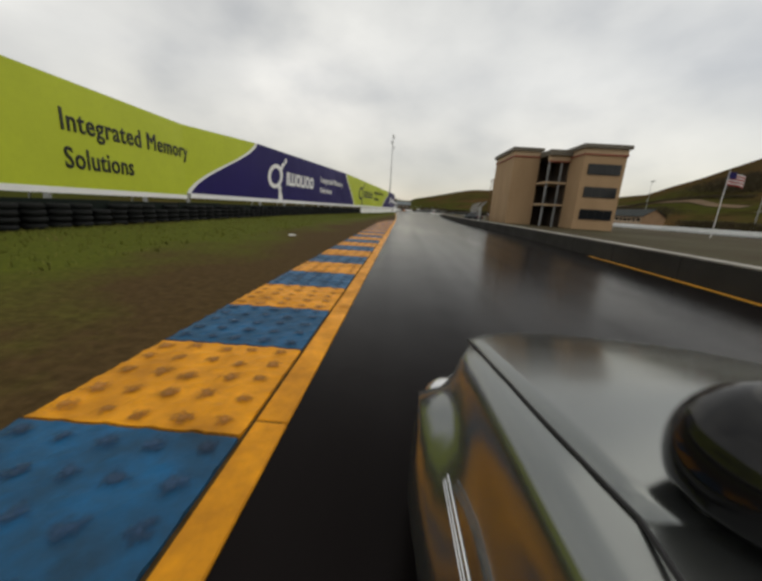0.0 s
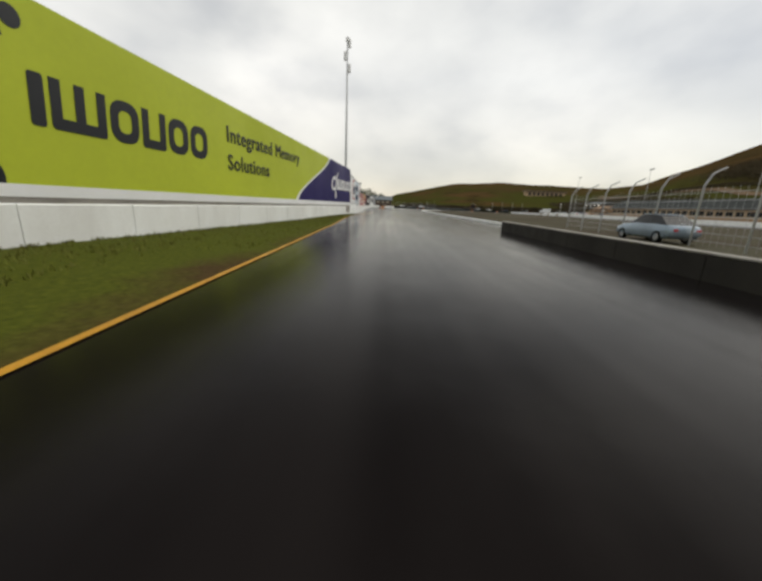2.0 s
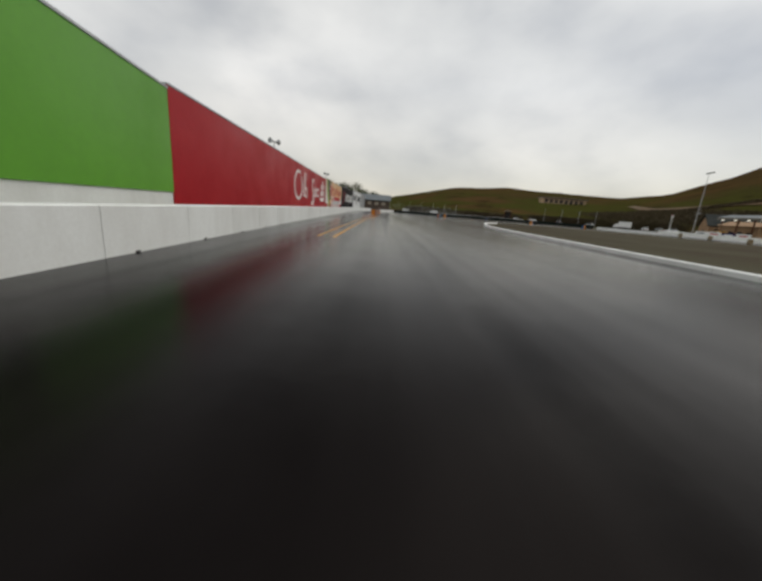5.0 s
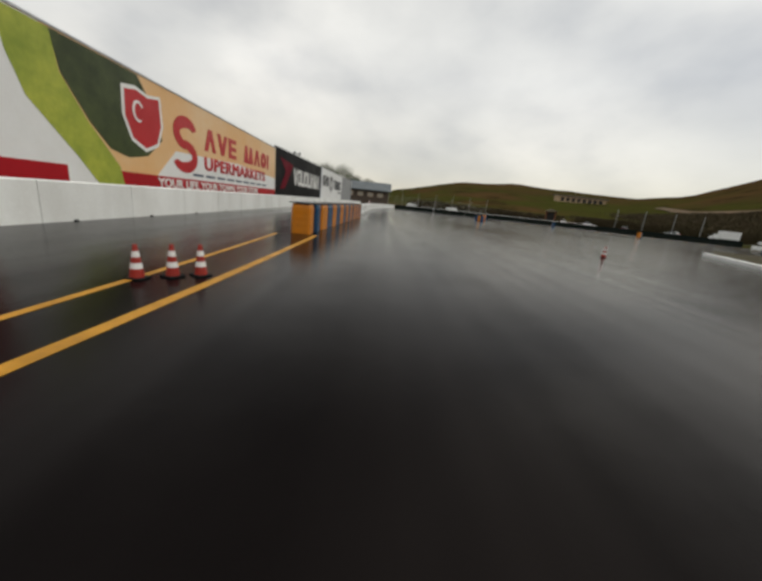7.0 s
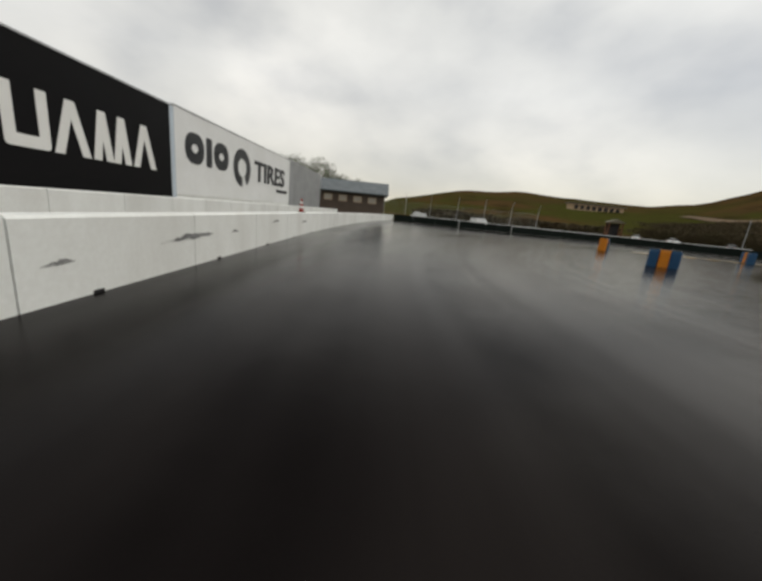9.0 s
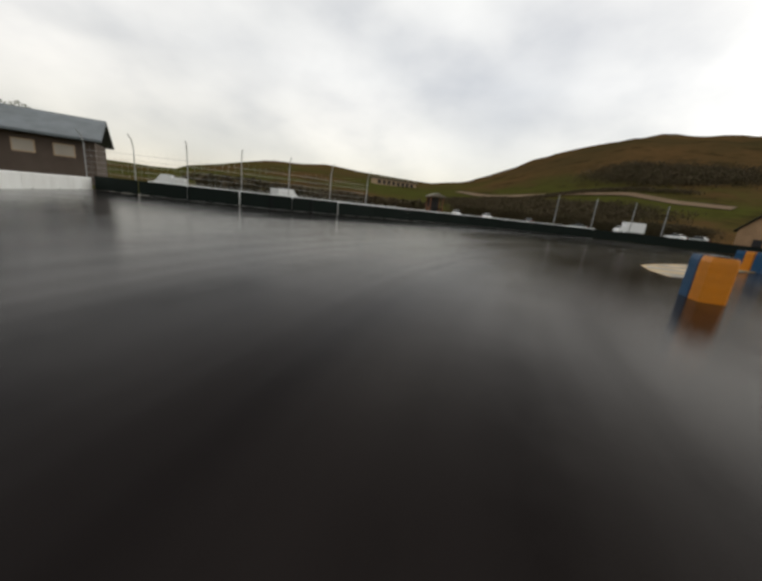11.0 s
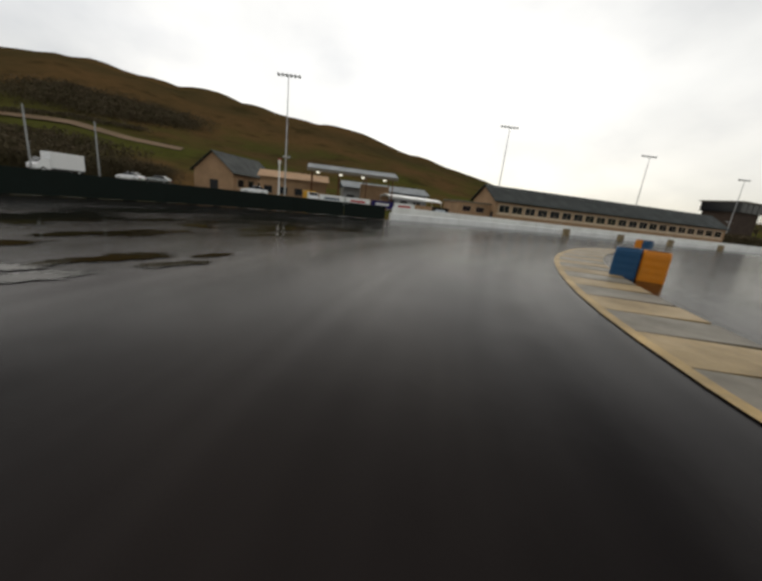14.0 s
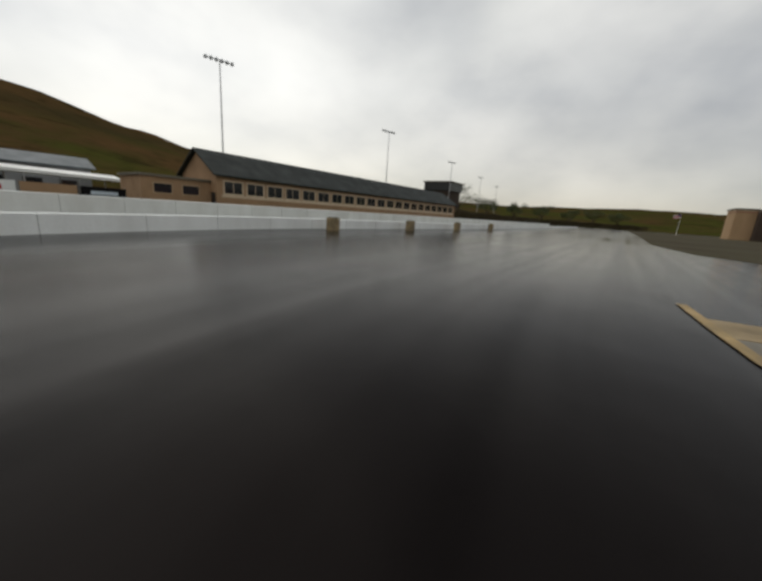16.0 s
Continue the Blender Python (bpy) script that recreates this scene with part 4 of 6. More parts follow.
# black board
t, d = strip_board(4, BOARD_BLACK, "black_hoarding", "black hoarding with a red wedge and white shapes", 0.85, 5.6)
wedge = [(1.3, 4.8), (6.0, 4.4), (3.0, 1.65), (1.5, 1.55), (3.3, 3.5)]
part("emblem", plate(bmesh.new(), wedge[::-1], 0.003, 0.018), surface("deep_red_ink", (0.14, 0.003, 0.014), (0.08, 0.002, 0.01), 0.5, bump=0, spec=0.05), t, "dark red wedge")
strokes(t, 6.2, 2.2, 1.92, 1.47, "yououvzv", INK_WHITE, 0.08, 0.0, 0.25)
part("sign_edge", boxed(d - 0.35, d - 0.02, 0.85, 5.6, -0.1, 0.02), BOARD_GREY, t, "pale edge strip")
# white tyre board
t, d = strip_board(5, BOARD_WHITE, "white_hoarding", "white hoarding with black block shapes and lettering", 1.1, 5.7)
strokes(t, 0.9, 2.95, 1.75, 1.95, "oio", INK_DARK, 0.12, 0.0, 0.3)
ring(t, 8.1, 3.5, 1.45, 1.4, 0.72, INK_DARK, -60, 270, 0.0)
lettering("lettering", "TIRES", 2.3, INK_DARK, t, 10.4, 2.8, 0.02, 1.34, 0, 0.055)
part("fine_print", boxed(15.6, 18.8, 2.1, 2.4, 0.004, 0.014), INK_DARK, t, "bar of fine print")
# grey screen
t, d = strip_board(6, GREY_PAINT, "grey_screen", "plain grey sheet metal screen beside the track", 1.0, 5.8, GREY_PAINT)


# control tower -----------------------------------------------------------------
def control_tower():
    t = thing("control_tower", "three storey tan stucco control tower with open balconies", "building")
    part("wall", boxed(17.0, 21.0, 56.5, 67.0, -0.05, 10.3), STUCCO, t)
    part("wall", boxed(24.2, 29.8, 49.3, 62.0, -0.05, 9.9), STUCCO, t)
    # back and sides of the balcony recess, their shade put into the colour
    part("wall", boxed(21.0, 24.2, 59.0, 66.0, -0.05, 10.0), DARK_WALL_AND_SHADE, t, "recess wall coloured dark for the shade in it")
    part("wall", boxed(21.0, 21.12, 56.6, 59.0, -0.05, 10.0), DARK_WALL_AND_SHADE, t)
    part("wall", boxed(24.08, 24.2, 53.4, 59.0, -0.05, 9.9), DARK_WALL_AND_SHADE, t)
    for x0, x1, y0, y1, z in ((17.0, 21.0, 56.5, 67.0, 10.3), (24.2, 29.8, 49.3, 62.0, 9.9)):
        part("cornice", boxed(x0 - 0.12, x1 + 0.12, y0 - 0.12, y1 + 0.12, z, z + 0.2), RED_TRIM, t, "dull red band")
        part("cornice", boxed(x0 - 0.05, x1 + 0.05, y0 - 0.05, y1 + 0.05, z + 0.2, z + 0.9), STUCCO_PALE, t)
        part("cornice", boxed(x0 - 0.35, x1 + 0.35, y0 - 0.35, y1 + 0.35, z + 0.9, z + 1.4), CORNICE, t)
    part("cornice", boxed(21.0, 24.2, 52.7, 66.0, 10.25, 11.0), CORNICE, t)
    part("cornice", boxed(21.0, 24.1, 53.05, 53.35, 9.45, 10.25), STUCCO_PALE, t, "pale parapet band")
    part("cornice", boxed(21.0, 24.1, 53.0, 53.05, 9.3, 9.5), RED_TRIM, t, "dull red band")
    for z in (3.1, 6.3):
        part("balcony", boxed(21.0, 24.2, 53.2, 59.0, z, z + 0.28), STUCCO_PALE, t)
        for k in range(5):
            part("railing", boxed(21.1, 24.1, 53.25, 53.29, z + 0.45 + k * 0.17, z + 0.48 + k * 0.17), BLACK_METAL, t)
    for x in (21.2, 23.0):
        part("column", boxed(x, x + 0.22, 53.3, 53.52, 0, 10.0), GREY_PAINT, t)
    for z in (1.4, 4.4, 7.4):
        w = part("window", boxed(24.9, 29.3, 49.22, 49.3, z, z + 1.4), BLACK_METAL, t)
        for i in range(4):
            part("pane", boxed(24.98 + i * 1.08, 25.98 + i * 1.08, 49.19, 49.22, z + 0.08, z + 1.32), GLASS, w)


control_tower()


# pit garages ------------------------------------------------------------------
def gable_building(name, label, p, q, depth, eave, ridge, wall, roof, over=0.6, ends=True):
    """A long house: front from p to q in plan, seen from its right; gable roof along it."""
    t = thing(name, label, "building", frame_on(p, q))
    d = math.hypot(q[0] - p[0], q[1] - p[1])
    bm = bmesh.new()
    pr = [(0, -0.05), (0, eave), (-depth / 2, ridge), (-depth, eave), (-depth, -0.05)]
    rings = [[bm.verts.new((x, h, o)) for o, h in pr] for x in (0, d)]
    for j in range(5):
        bm.faces.new((rings[0][j], rings[0][(j + 1) % 5], rings[1][(j + 1) % 5], rings[1][j]))
    bm.faces.new(rings[0])
    bm.faces.new(rings[1][::-1])
    part("wall", bm, wall, t)
    k = (ridge - eave) / (depth / 2)
    for s in (1, -1):
        bm = bmesh.new()
        o = lambda a: -depth / 2 + s * a
        e = depth / 2 + over
        pts = [(o(0), ridge + 0.02), (o(e), ridge - k * e + 0.02), (o(e), ridge - k * e + 0.2), (o(0), ridge + 0.22)]
        rings = [[bm.verts.new((x, h, oo)) for oo, h in pts] for x in (-over, d + over)]
        for j in range(4):
            bm.faces.new((rings[0][j], rings[0][(j + 1) % 4], rings[1][(j + 1) % 4], rings[1][j]))
        bm.faces.new(rings[0])
        bm.faces.new(rings[1][::-1])
        part("roof", bm, roof, t)
    return t, d


t, d = gable_building("pit_garages", "long tan garage block with dark roof and window row", (103.2, 216.5), (101.0, 150.0), 9.0, 4.5, 7.35, TAN_WALL, ROOF_GREEN)
t, d = gable_building("gabled_house", "tan gabled house with a dark roof", (124.0, 267.5), (139.0, 259.5), 9.5, 4.4, 8.2, TAN_WALL, ROOF_GREEN)


# road marks and kerbs -----------------------------------------------------------
def stripe(name, line, width, material, label, z=0.004, category="road marking"):
    """A painted line of the given width along a plan line."""
    bm = bmesh.new()
    prev = None
    for i, p in enumerate(line):
        a, b = line[max(i - 1, 0)], line[min(i + 1, len(line) - 1)]
        u = Vector((b[0] - a[0], b[1] - a[1], 0)).normalized()
        w = u.cross(Vector((0, 0, 1))) * width / 2
        cur = [bm.verts.new((p[0] - w.x, p[1] - w.y, z)), bm.verts.new((p[0] + w.x, p[1] + w.y, z))]
        if prev:
            bm.faces.new((prev[0], prev[1], cur[1], cur[0]))
        prev = cur
    ob = part(name, bm, material)
    if ob.data.polygons[0].normal.z < 0:
        ob.data.flip_normals()
    return tagged(ob, label, category, kind="structure")


stripe("edge_line", [(-0.63, 36.5), (-0.64, 42), (-0.95, 60), (-1.4, 82), (-1.9, 94), (-2.0, 99), (-1.5, 104), (-0.9, 108.5), (-0.58, 113), (-0.28, 117)], 0.11, PAINT_YELLOW, "worn yellow edge line along the asphalt", 0.016)
for a, b in (((-0.86, 109.0), (-1.6, 108.2)), ((-0.5, 114.1), (-1.9, 112.5)), ((-0.27, 117.0), (-2.1, 114.9))):
    stripe("edge_line", [a, b], 0.12, PAINT_YELLOW, "thin yellow hatch line towards the wall")
stripe("edge_line", [(-1.9, 120.2), (-0.94, 121.2), (0.0, 122.5)], 0.13, PAINT_YELLOW, "yellow line closing the pit exit wedge")
stripe("edge_line", [(-0.3, 117), (-0.12, 119.6), (0.0, 122.4)], 0.15, PAINT_YELLOW, "yellow edge line at the pit exit wedge")
stripe("edge_line", smooth_line([(0.1, 156), (0.3, 169), (0.56, 179.5), (0.92, 187), (1.24, 192), (1.40, 195.5), (1.53, 200.4)], 2.0), 0.145, PAINT_YELLOW, "yellow edge line leading to the coloured blocks")
stripe("edge_line", smooth_line([(-0.55, 156), (-0.3, 169), (0.0, 179.5), (0.26, 188), (0.42, 193.5), (0.42, 197), (0.36, 200)], 2.0), 0.11, PAINT_YELLOW, "second yellow line beside the pit lane")
stripe("drain_seam", smooth_line([(8.0, 94), (8.4, 99.8), (9.0, 104), (9.7, 107), (10.4, 111.2), (10.9, 116)], 3), 0.16, BLACK_METAL, "dark drain seam across the asphalt")
stripe("edge_line", [(x - 0.16, y) for x, y in RIGHT_A if y < 14], 0.2, PAINT_YELLOW, "worn yellow line along the foot of the dark wall")
PALE_PATCH = feathered(surface("scraped_road_paint", (0.2, 0.192, 0.176), (0.02, 0.019, 0.018), 0.55, fine=14, broad=3.0, grime=1.0), 9)
WORN_PATCH = feathered(surface("nearly_gone_road_paint", (0.075, 0.07, 0.066), (0.02, 0.019, 0.018), 0.5, fine=9, broad=3.5, grime=0.9), 7)
for x, y, w, d, ink in ((0.42, 114.1, 1.15, 0.75, PALE_PATCH), (0.62, 110.05, 0.2, 0.2, WORN_PATCH), (0.66, 112.3, 0.3, 0.6, WORN_PATCH), (1.4, 113.9, 0.3, 0.3, WORN_PATCH),
                        (0.62, 107.55, 0.16, 0.5, WORN_PATCH), (1.22, 107.35, 0.22, 0.45, WORN_PATCH), (0.9, 116.9, 0.5, 0.6, PALE_PATCH), (0.75, 119.4, 0.35, 0.9, WORN_PATCH), (0.6, 122.2, 0.5, 0.8, PALE_PATCH)):
    rim = []
    for k in range(36):
        c, q = math.cos(k * math.pi / 18), math.sin(k * math.pi / 18)
        r = 0.62 + 0.16 * noise.noise((c * 2 + x * 3, q * 2 + y, 1)) + 0.14 * noise.noise((c * 6 + x, q * 6 + y, 5))
        rim.append((x + w * c * r, y + d * q * r))
    ob = film("paint_patch", rim, ink)
    ob.location.z = 0.004
    tagged(ob, "worn pale paint patch on the asphalt", "road marking", kind="structure")


# Darker kerb colours for wear together with the painted shade of the dimples.
STUD_ORANGE = feathered(surface("worn_shaded_orange_stud", (0.34, 0.13, 0.012), (0.18, 0.075, 0.012), 0.55, fine=9, broad=3.0, grime=0.9), 20, 1.25)
STUD_BLUE = feathered(surface("worn_shaded_blue_stud", (0.010, 0.05, 0.12), (0.012, 0.025, 0.05), 0.55, fine=9, broad=3.0, grime=0.9), 20, 1.25)


def kerb():
    """Serrated race kerb: alternating blue and orange cast lengths with rows of raised bumps, and an orange gutter strip."""
    t = thing("kerb", "serrated kerb painted in blue and orange lengths", "kerb", kind="structure")
    y, i = 15.67 - 1.15 * 17, 0
    while y < 34.9:
        narrow = float(np.interp(y, [28, 33.8, 35.2], [0, 0.5, 0.85]))
        x0, x1, L = -1.98 + narrow, -0.74, 1.15
        bm = bmesh.new()
        nx = ny = 20
        knob = lambda u, v: max(0.0, math.cos((u * 5 - 0.5) * 2 * math.pi) * math.cos((v * 5 - 0.5) * 2 * math.pi)) ** 1.5
        high = lambda u, v: 0.026 + 0.014 * u + 0.010 * knob(u, v) + 0.005 * noise.noise((u * 6, y + v * 6, 0)) - (0.012 if u in (0.0, 1.0) else 0.0)
        vs = [[bm.verts.new((x0 + (x1 - x0) * a / nx, 0.012 + (L - 0.024) * b / ny, high(a / nx, b / ny))) for b in range(ny + 1)] for a in range(nx + 1)]
        for a in range(nx):
            for b in range(ny):
                bm.faces.new((vs[a][b], vs[a + 1][b], vs[a + 1][b + 1], vs[a][b + 1]))
        rim = [v[0] for v in vs] + vs[nx][1:] + [v[ny] for v in vs[::-1][1:]] + vs[0][::-1][1:-1]
        low = [bm.verts.new((v.co.x, v.co.y, -0.05)) for v in rim]
        for k in range(len(rim)):
            j = (k + 1) % len(rim)
            bm.faces.new((rim[k], rim[j], low[j], low[k]))
        o = part("kerb_length", bm, KERB_BLUE if i % 2 else KERB_ORANGE, t)
        o.location.y = y
        # soft dark films on the knobs paint in wear and dimple shade
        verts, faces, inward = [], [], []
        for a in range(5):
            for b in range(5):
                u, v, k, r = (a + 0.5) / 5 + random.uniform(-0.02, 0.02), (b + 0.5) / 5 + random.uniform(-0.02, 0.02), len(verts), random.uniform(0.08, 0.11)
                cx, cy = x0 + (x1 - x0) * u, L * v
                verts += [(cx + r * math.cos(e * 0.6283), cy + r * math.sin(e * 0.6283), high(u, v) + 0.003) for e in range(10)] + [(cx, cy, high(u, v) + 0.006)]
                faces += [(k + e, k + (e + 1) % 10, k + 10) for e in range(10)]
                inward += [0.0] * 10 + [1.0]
        me = bpy.data.meshes.new("worn_shaded_studs")
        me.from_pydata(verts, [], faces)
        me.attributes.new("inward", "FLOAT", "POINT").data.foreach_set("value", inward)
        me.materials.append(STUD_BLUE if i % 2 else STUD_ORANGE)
        q = new("worn_shaded_studs", me)
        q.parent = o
        tagged(q, "dark spots painting in wear and dimple shade", kind="stuff")
        y += 1.15
        i += 1
    y = 15.67 - 1.15 * 17
    while y < 34.9:
        o = part("gutter_length", boxed(-0.72, -0.53, 0, 2.38, -0.05, 0.018, bevel=0.008), KERB_ORANGE, t)
        o.location.y = y
        y += 2.39


kerb()


def scrap(x, y, size):
    """A crumpled sheet of white plastic lying on the mud."""
    me = bpy.data.meshes.new("scrap")
    n = 7
    grid = [(size * (a / n - 0.5) * (1.6 + 0.5 * noise.noise((b * 0.7, a * 0.3, 2))), size * (b / n - 0.5) * (1.0 + 0.4 * noise.noise((a * 0.8, 5, 0))), 0.012 + 0.05 * abs(noise.noise((a * 0.9, b * 0.9, 8)))) for a in range(n + 1) for b in range(n + 1)]
    under = [(u, v, w - 0.006) for u, v, w in grid]
    k, m = n + 1, (n + 1) ** 2
    faces = [(a * k + b, (a + 1) * k + b, (a + 1) * k + b + 1, a * k + b + 1) for a in range(n) for b in range(n)]
    faces += [tuple(m + q for q in f[::-1]) for f in faces]
    rim = [b for b in range(n)] + [a * k + n for a in range(n)] + [n * k + n - b for b in range(n)] + [(n - a) * k for a in range(n)]
    faces += [(rim[q], rim[(q + 1) % len(rim)], m + rim[(q + 1) % len(rim)], m + rim[q]) for q in range(len(rim))]
    me.from_pydata(grid + under, [], faces)
    me.materials.append(BOARD_WHITE)
    ob = tagged(new("litter", me), "crumpled white plastic scrap on the muddy verge", "litter")
    ob.matrix_world = pose(x, y, 0.012, 0, 0, 12)


scrap(-4.15, 12.2, 0.16)

INNER = smooth_line([(27.2, 254.6), (29.6, 256.3), (35, 256.4), (41.4, 255.2), (46.5, 252.9), (51.6, 249.0), (55.2, 245.2), (58.3, 240.7), (60.1, 235.8), (60.7, 231.5)], 1.2)
FADED_YELLOW = surface("worn_yellow_kerb_paint", (0.40, 0.25, 0.07), (0.16, 0.12, 0.06), 0.5, fine=16, broad=1.2, grime=0.9)
FADED_TAN = surface("faded_yellow_paint", (0.28, 0.19, 0.075), (0.12, 0.09, 0.05), 0.5, fine=14, broad=1.2, grime=0.7)
FADED_GREY = surface("faded_grey_blue_paint", (0.155, 0.135, 0.10), (0.08, 0.07, 0.055), 0.5, fine=14, broad=1.2, grime=0.7)


def inner_kerb():
    t = thing("hairpin_kerb", "low worn kerb with faded yellow and grey bars", "kerb", kind="structure")
    pts = cut_line(INNER, 1.1)
    for i in range(len(pts) - 1):
        a, b = pts[i], pts[i + 1]
        d = (Vector(b) - Vector(a)).length
        bm = bmesh.new()
        q = [(0.004, 0.0), (d - 0.004, 0.0), (d - 0.1, 1.55), (0.1, 1.55)]
        lo = [bm.verts.new((x, -0.02, z)) for x, z in q]
        hi = [bm.verts.new((x, 0.012 if z < 1 else 0.045, z)) for x, z in q]
        bm.faces.new(hi)
        bm.faces.new(lo[::-1])
        for k in range(4):
            j = (k + 1) % 4
            bm.faces.new((lo[k], lo[j], hi[j], hi[k]))
        part("kerb_length", bm, (FADED_YELLOW if i < 6 else FADED_TAN) if i % 2 else FADED_GREY, t).matrix_basis = frame_on(a, b)
    stripe("kerb_edge_line", INNER, 0.16, FADED_YELLOW, "worn yellow line along the hairpin kerb", 0.016)


inner_kerb()


# ---- coloured barrier blocks
def barrier_block(m, material, label, h=0.95, w=0.9, dpt=0.7, group=""):
    """A moulded block with horizontal ribs and a cap."""
    t = thing("barrier_block", label, "barrier block", m, group)
    bm = bmesh.new()
    prof, n = [], 9
    for i in range(n + 1):
        z = h * i / n
        prof.append((z, 0.0 if i in (0, n) else ((0.003 if i % 2 else -0.002))))
    hw, hd = w / 2, dpt / 2
    rows = []
    for z, o in prof:
        c = 0.06
        a, b = hw + o - (0.03 if z > h - 0.02 else 0), hd + o - (0.03 if z > h - 0.02 else 0)
        rows.append([bm.verts.new(q + (z,)) for q in ((a - c, -b), (a, -b + c), (a, b - c), (a - c, b), (-a + c, b), (-a, b - c), (-a, -b + c), (-a + c, -b))])
    for r, s in zip(rows, rows[1:]):
        for j in range(8):
            bm.faces.new((r[j], r[(j + 1) % 8], s[(j + 1) % 8], s[j]))
    bm.faces.new(rows[0][::-1])
    bm.faces.new(rows[-1])
    part("body", bm, material, t)
    part("cap", boxed(-hw * 0.75, hw * 0.75, -hd * 0.7, hd * 0.7, h, h + 0.025, bevel=0.008), BLACK_METAL, t, "dark strapped top")
    return t


FADED_BLOCK = surface("faded_plastic", (0.34, 0.25, 0.13), (0.10, 0.08, 0.05), 0.6, fine=9, broad=2.0, grime=0.8, bump=0.1)
ORANGE_LABEL, BLUE_LABEL = "orange plastic barrier block standing on wet asphalt", "blue plastic barrier block standing on wet asphalt"
o_block = barrier_block(pose(0.97, 200.92, 0, 0, 0, 94), PLASTIC_ORANGE, ORANGE_LABEL, 0.95, 0.98, 0.62, "row of coloured blocks")
b_block = barrier_block(pose(1.03, 201.97, 0, 0, 0, 94), PLASTIC_BLUE, BLUE_LABEL, 0.95, 0.98, 0.62, "row of coloured blocks")
for i in range(2, 18):
    y0, y1 = (float(np.interp(k, [0, 4, 8, 12, 18], [200.4, 204.6, 208.5, 211.85, 216.2])) for k in (i, i + 1))
    y = (y0 + y1) / 2
    copy_thing((o_block, b_block)[i % 2], pose(0.95 + (y - 200.6) * 0.062, y, 0, 0, 0, 86 + random.uniform(-2.5, 2.5)) @ Matrix.Scale((y1 - y0 - 0.03) / 0.98, 4, (1, 0, 0)))
tops = part("block_row_cover", boxed(-0.33, 0.33, -0.2, 15.4, 0.977, 1.0), BLACK_METAL)
tops.matrix_world = pose(0.95, 200.6, 0, 0, 0, -3.55)
tagged(tops, "dark strip laid along the tops of the blocks", "cover")
for x, y, a, kinds in ((23.4, 252.8, 40, "ob"), (37.6, 254.9, 66, "bob"), (49.6, 248.2, 40, "ob"), (58.5, 235.8, 10, "bo"),
                       (19.4, 242.4, -38, "bob")):
    for k, c in enumerate(kinds):
        r, wide = radians(a), 0.62 if x == 49.6 else 0.42
        off = (k - (len(kinds) - 1) / 2) * wide
        copy_thing(o_block if c == "o" else b_block, pose(x + math.cos(r) * off, y + math.sin(r) * off, 0, 0, 0, a + random.uniform(-4, 4)) @ Matrix.Scale(wide, 4, (1, 0, 0)) @ Matrix.Scale(0.8, 4, (0, 1, 0)) @ Matrix.Scale(0.86 if y < 252 else 1.0, 4, (0, 0, 1)))
for x, y, a in ((76.45, 224.6, 92), (75.9, 216.5, 92), (75.6, 208, 92), (75.5, 198, 92)):
    barrier_block(pose(x - 0.5, y, 0, 0, 0, a), FADED_BLOCK, "faded tan barrier block against the white wall", 0.74, 0.8, 0.45, "faded blocks along the wall")


# ---- cones
def cone():
    t = thing("traffic_cone", "orange traffic cone with white bands on a dark base", "cone", pose(0.45, 193.5, 0) @ Matrix.Scale(0.62, 4), "cones by the pit lane")
    part("base", boxed(-0.18, 0.18, -0.18, 0.18, 0, 0.04, bevel=0.01), RUBBER, t)
    red = surface("cone_red", (0.34, 0.03, 0.02), (0.2, 0.02, 0.015), 0.45, bump=0)
    zs = [(0.04, 0.14), (0.22, 0.115), (0.34, 0.095), (0.46, 0.078), (0.58, 0.06), (0.72, 0.035)]
    for i, ((z0, r0), (z1, r1)) in enumerate(zip(zs, zs[1:])):
        part("band", rod(bmesh.new(), (0, 0, z0), (0, 0, z1), r0, r1, 14), INK_WHITE if i % 2 else red, t)
    return t


c0 = cone()
for x, y in ((0.76, 193.75), (1.04, 193.95), (0.06, 185.2), (0.42, 185.4)):
    copy_thing(c0, pose(x, y, 0, 0, 0, random.uniform(0, 90)))
copy_thing(c0, pose(2.15, 241.0, 0.92, 0, 0, 20) @ Matrix.Scale(1.25, 4))
copy_thing(c0, pose(13.0, 203, 0, 0, 0, 20))


# ---- horn loudspeakers on the boards
def horns(p, z, turn):
    t = thing("loudspeaker_pair", "two grey horn loudspeakers on a short mast", "loudspeaker", pose(p[0], p[1], z, 0, 0, turn) @ Matrix.Scale(0.62, 4), "loudspeakers on the boards")
    part("mast", rod(bmesh.new(), (0, 0, -1.0), (0, 0, 0.45), 0.05), GREY_PAINT, t)
    for s in (-1, 1):
        bm = bmesh.new()
        rod(bm, (s * 0.08, 0, 0.35), (s * 0.3, 0.0, 0.38), 0.07, 0.09, 12)
        rod(bm, (s * 0.3, 0, 0.38), (s * 0.72, 0, 0.42), 0.1, 0.33, 16)
        part("horn", bm, GREY_PAINT, t)
        part("driver", rod(bmesh.new(), (s * 0.02, 0, 0.34), (s * 0.12, 0, 0.35), 0.09, seg=12), BLACK_METAL, t)
    return t


for p, z, a in (((-3.35, 130.8), 5.0, 60), ((-6.95, 199.3), 5.75, 60), ((-7.05, 233.6), 5.75, 60), ((-6.5, 170), 5.4, 60)):
    horns(p, z, a)


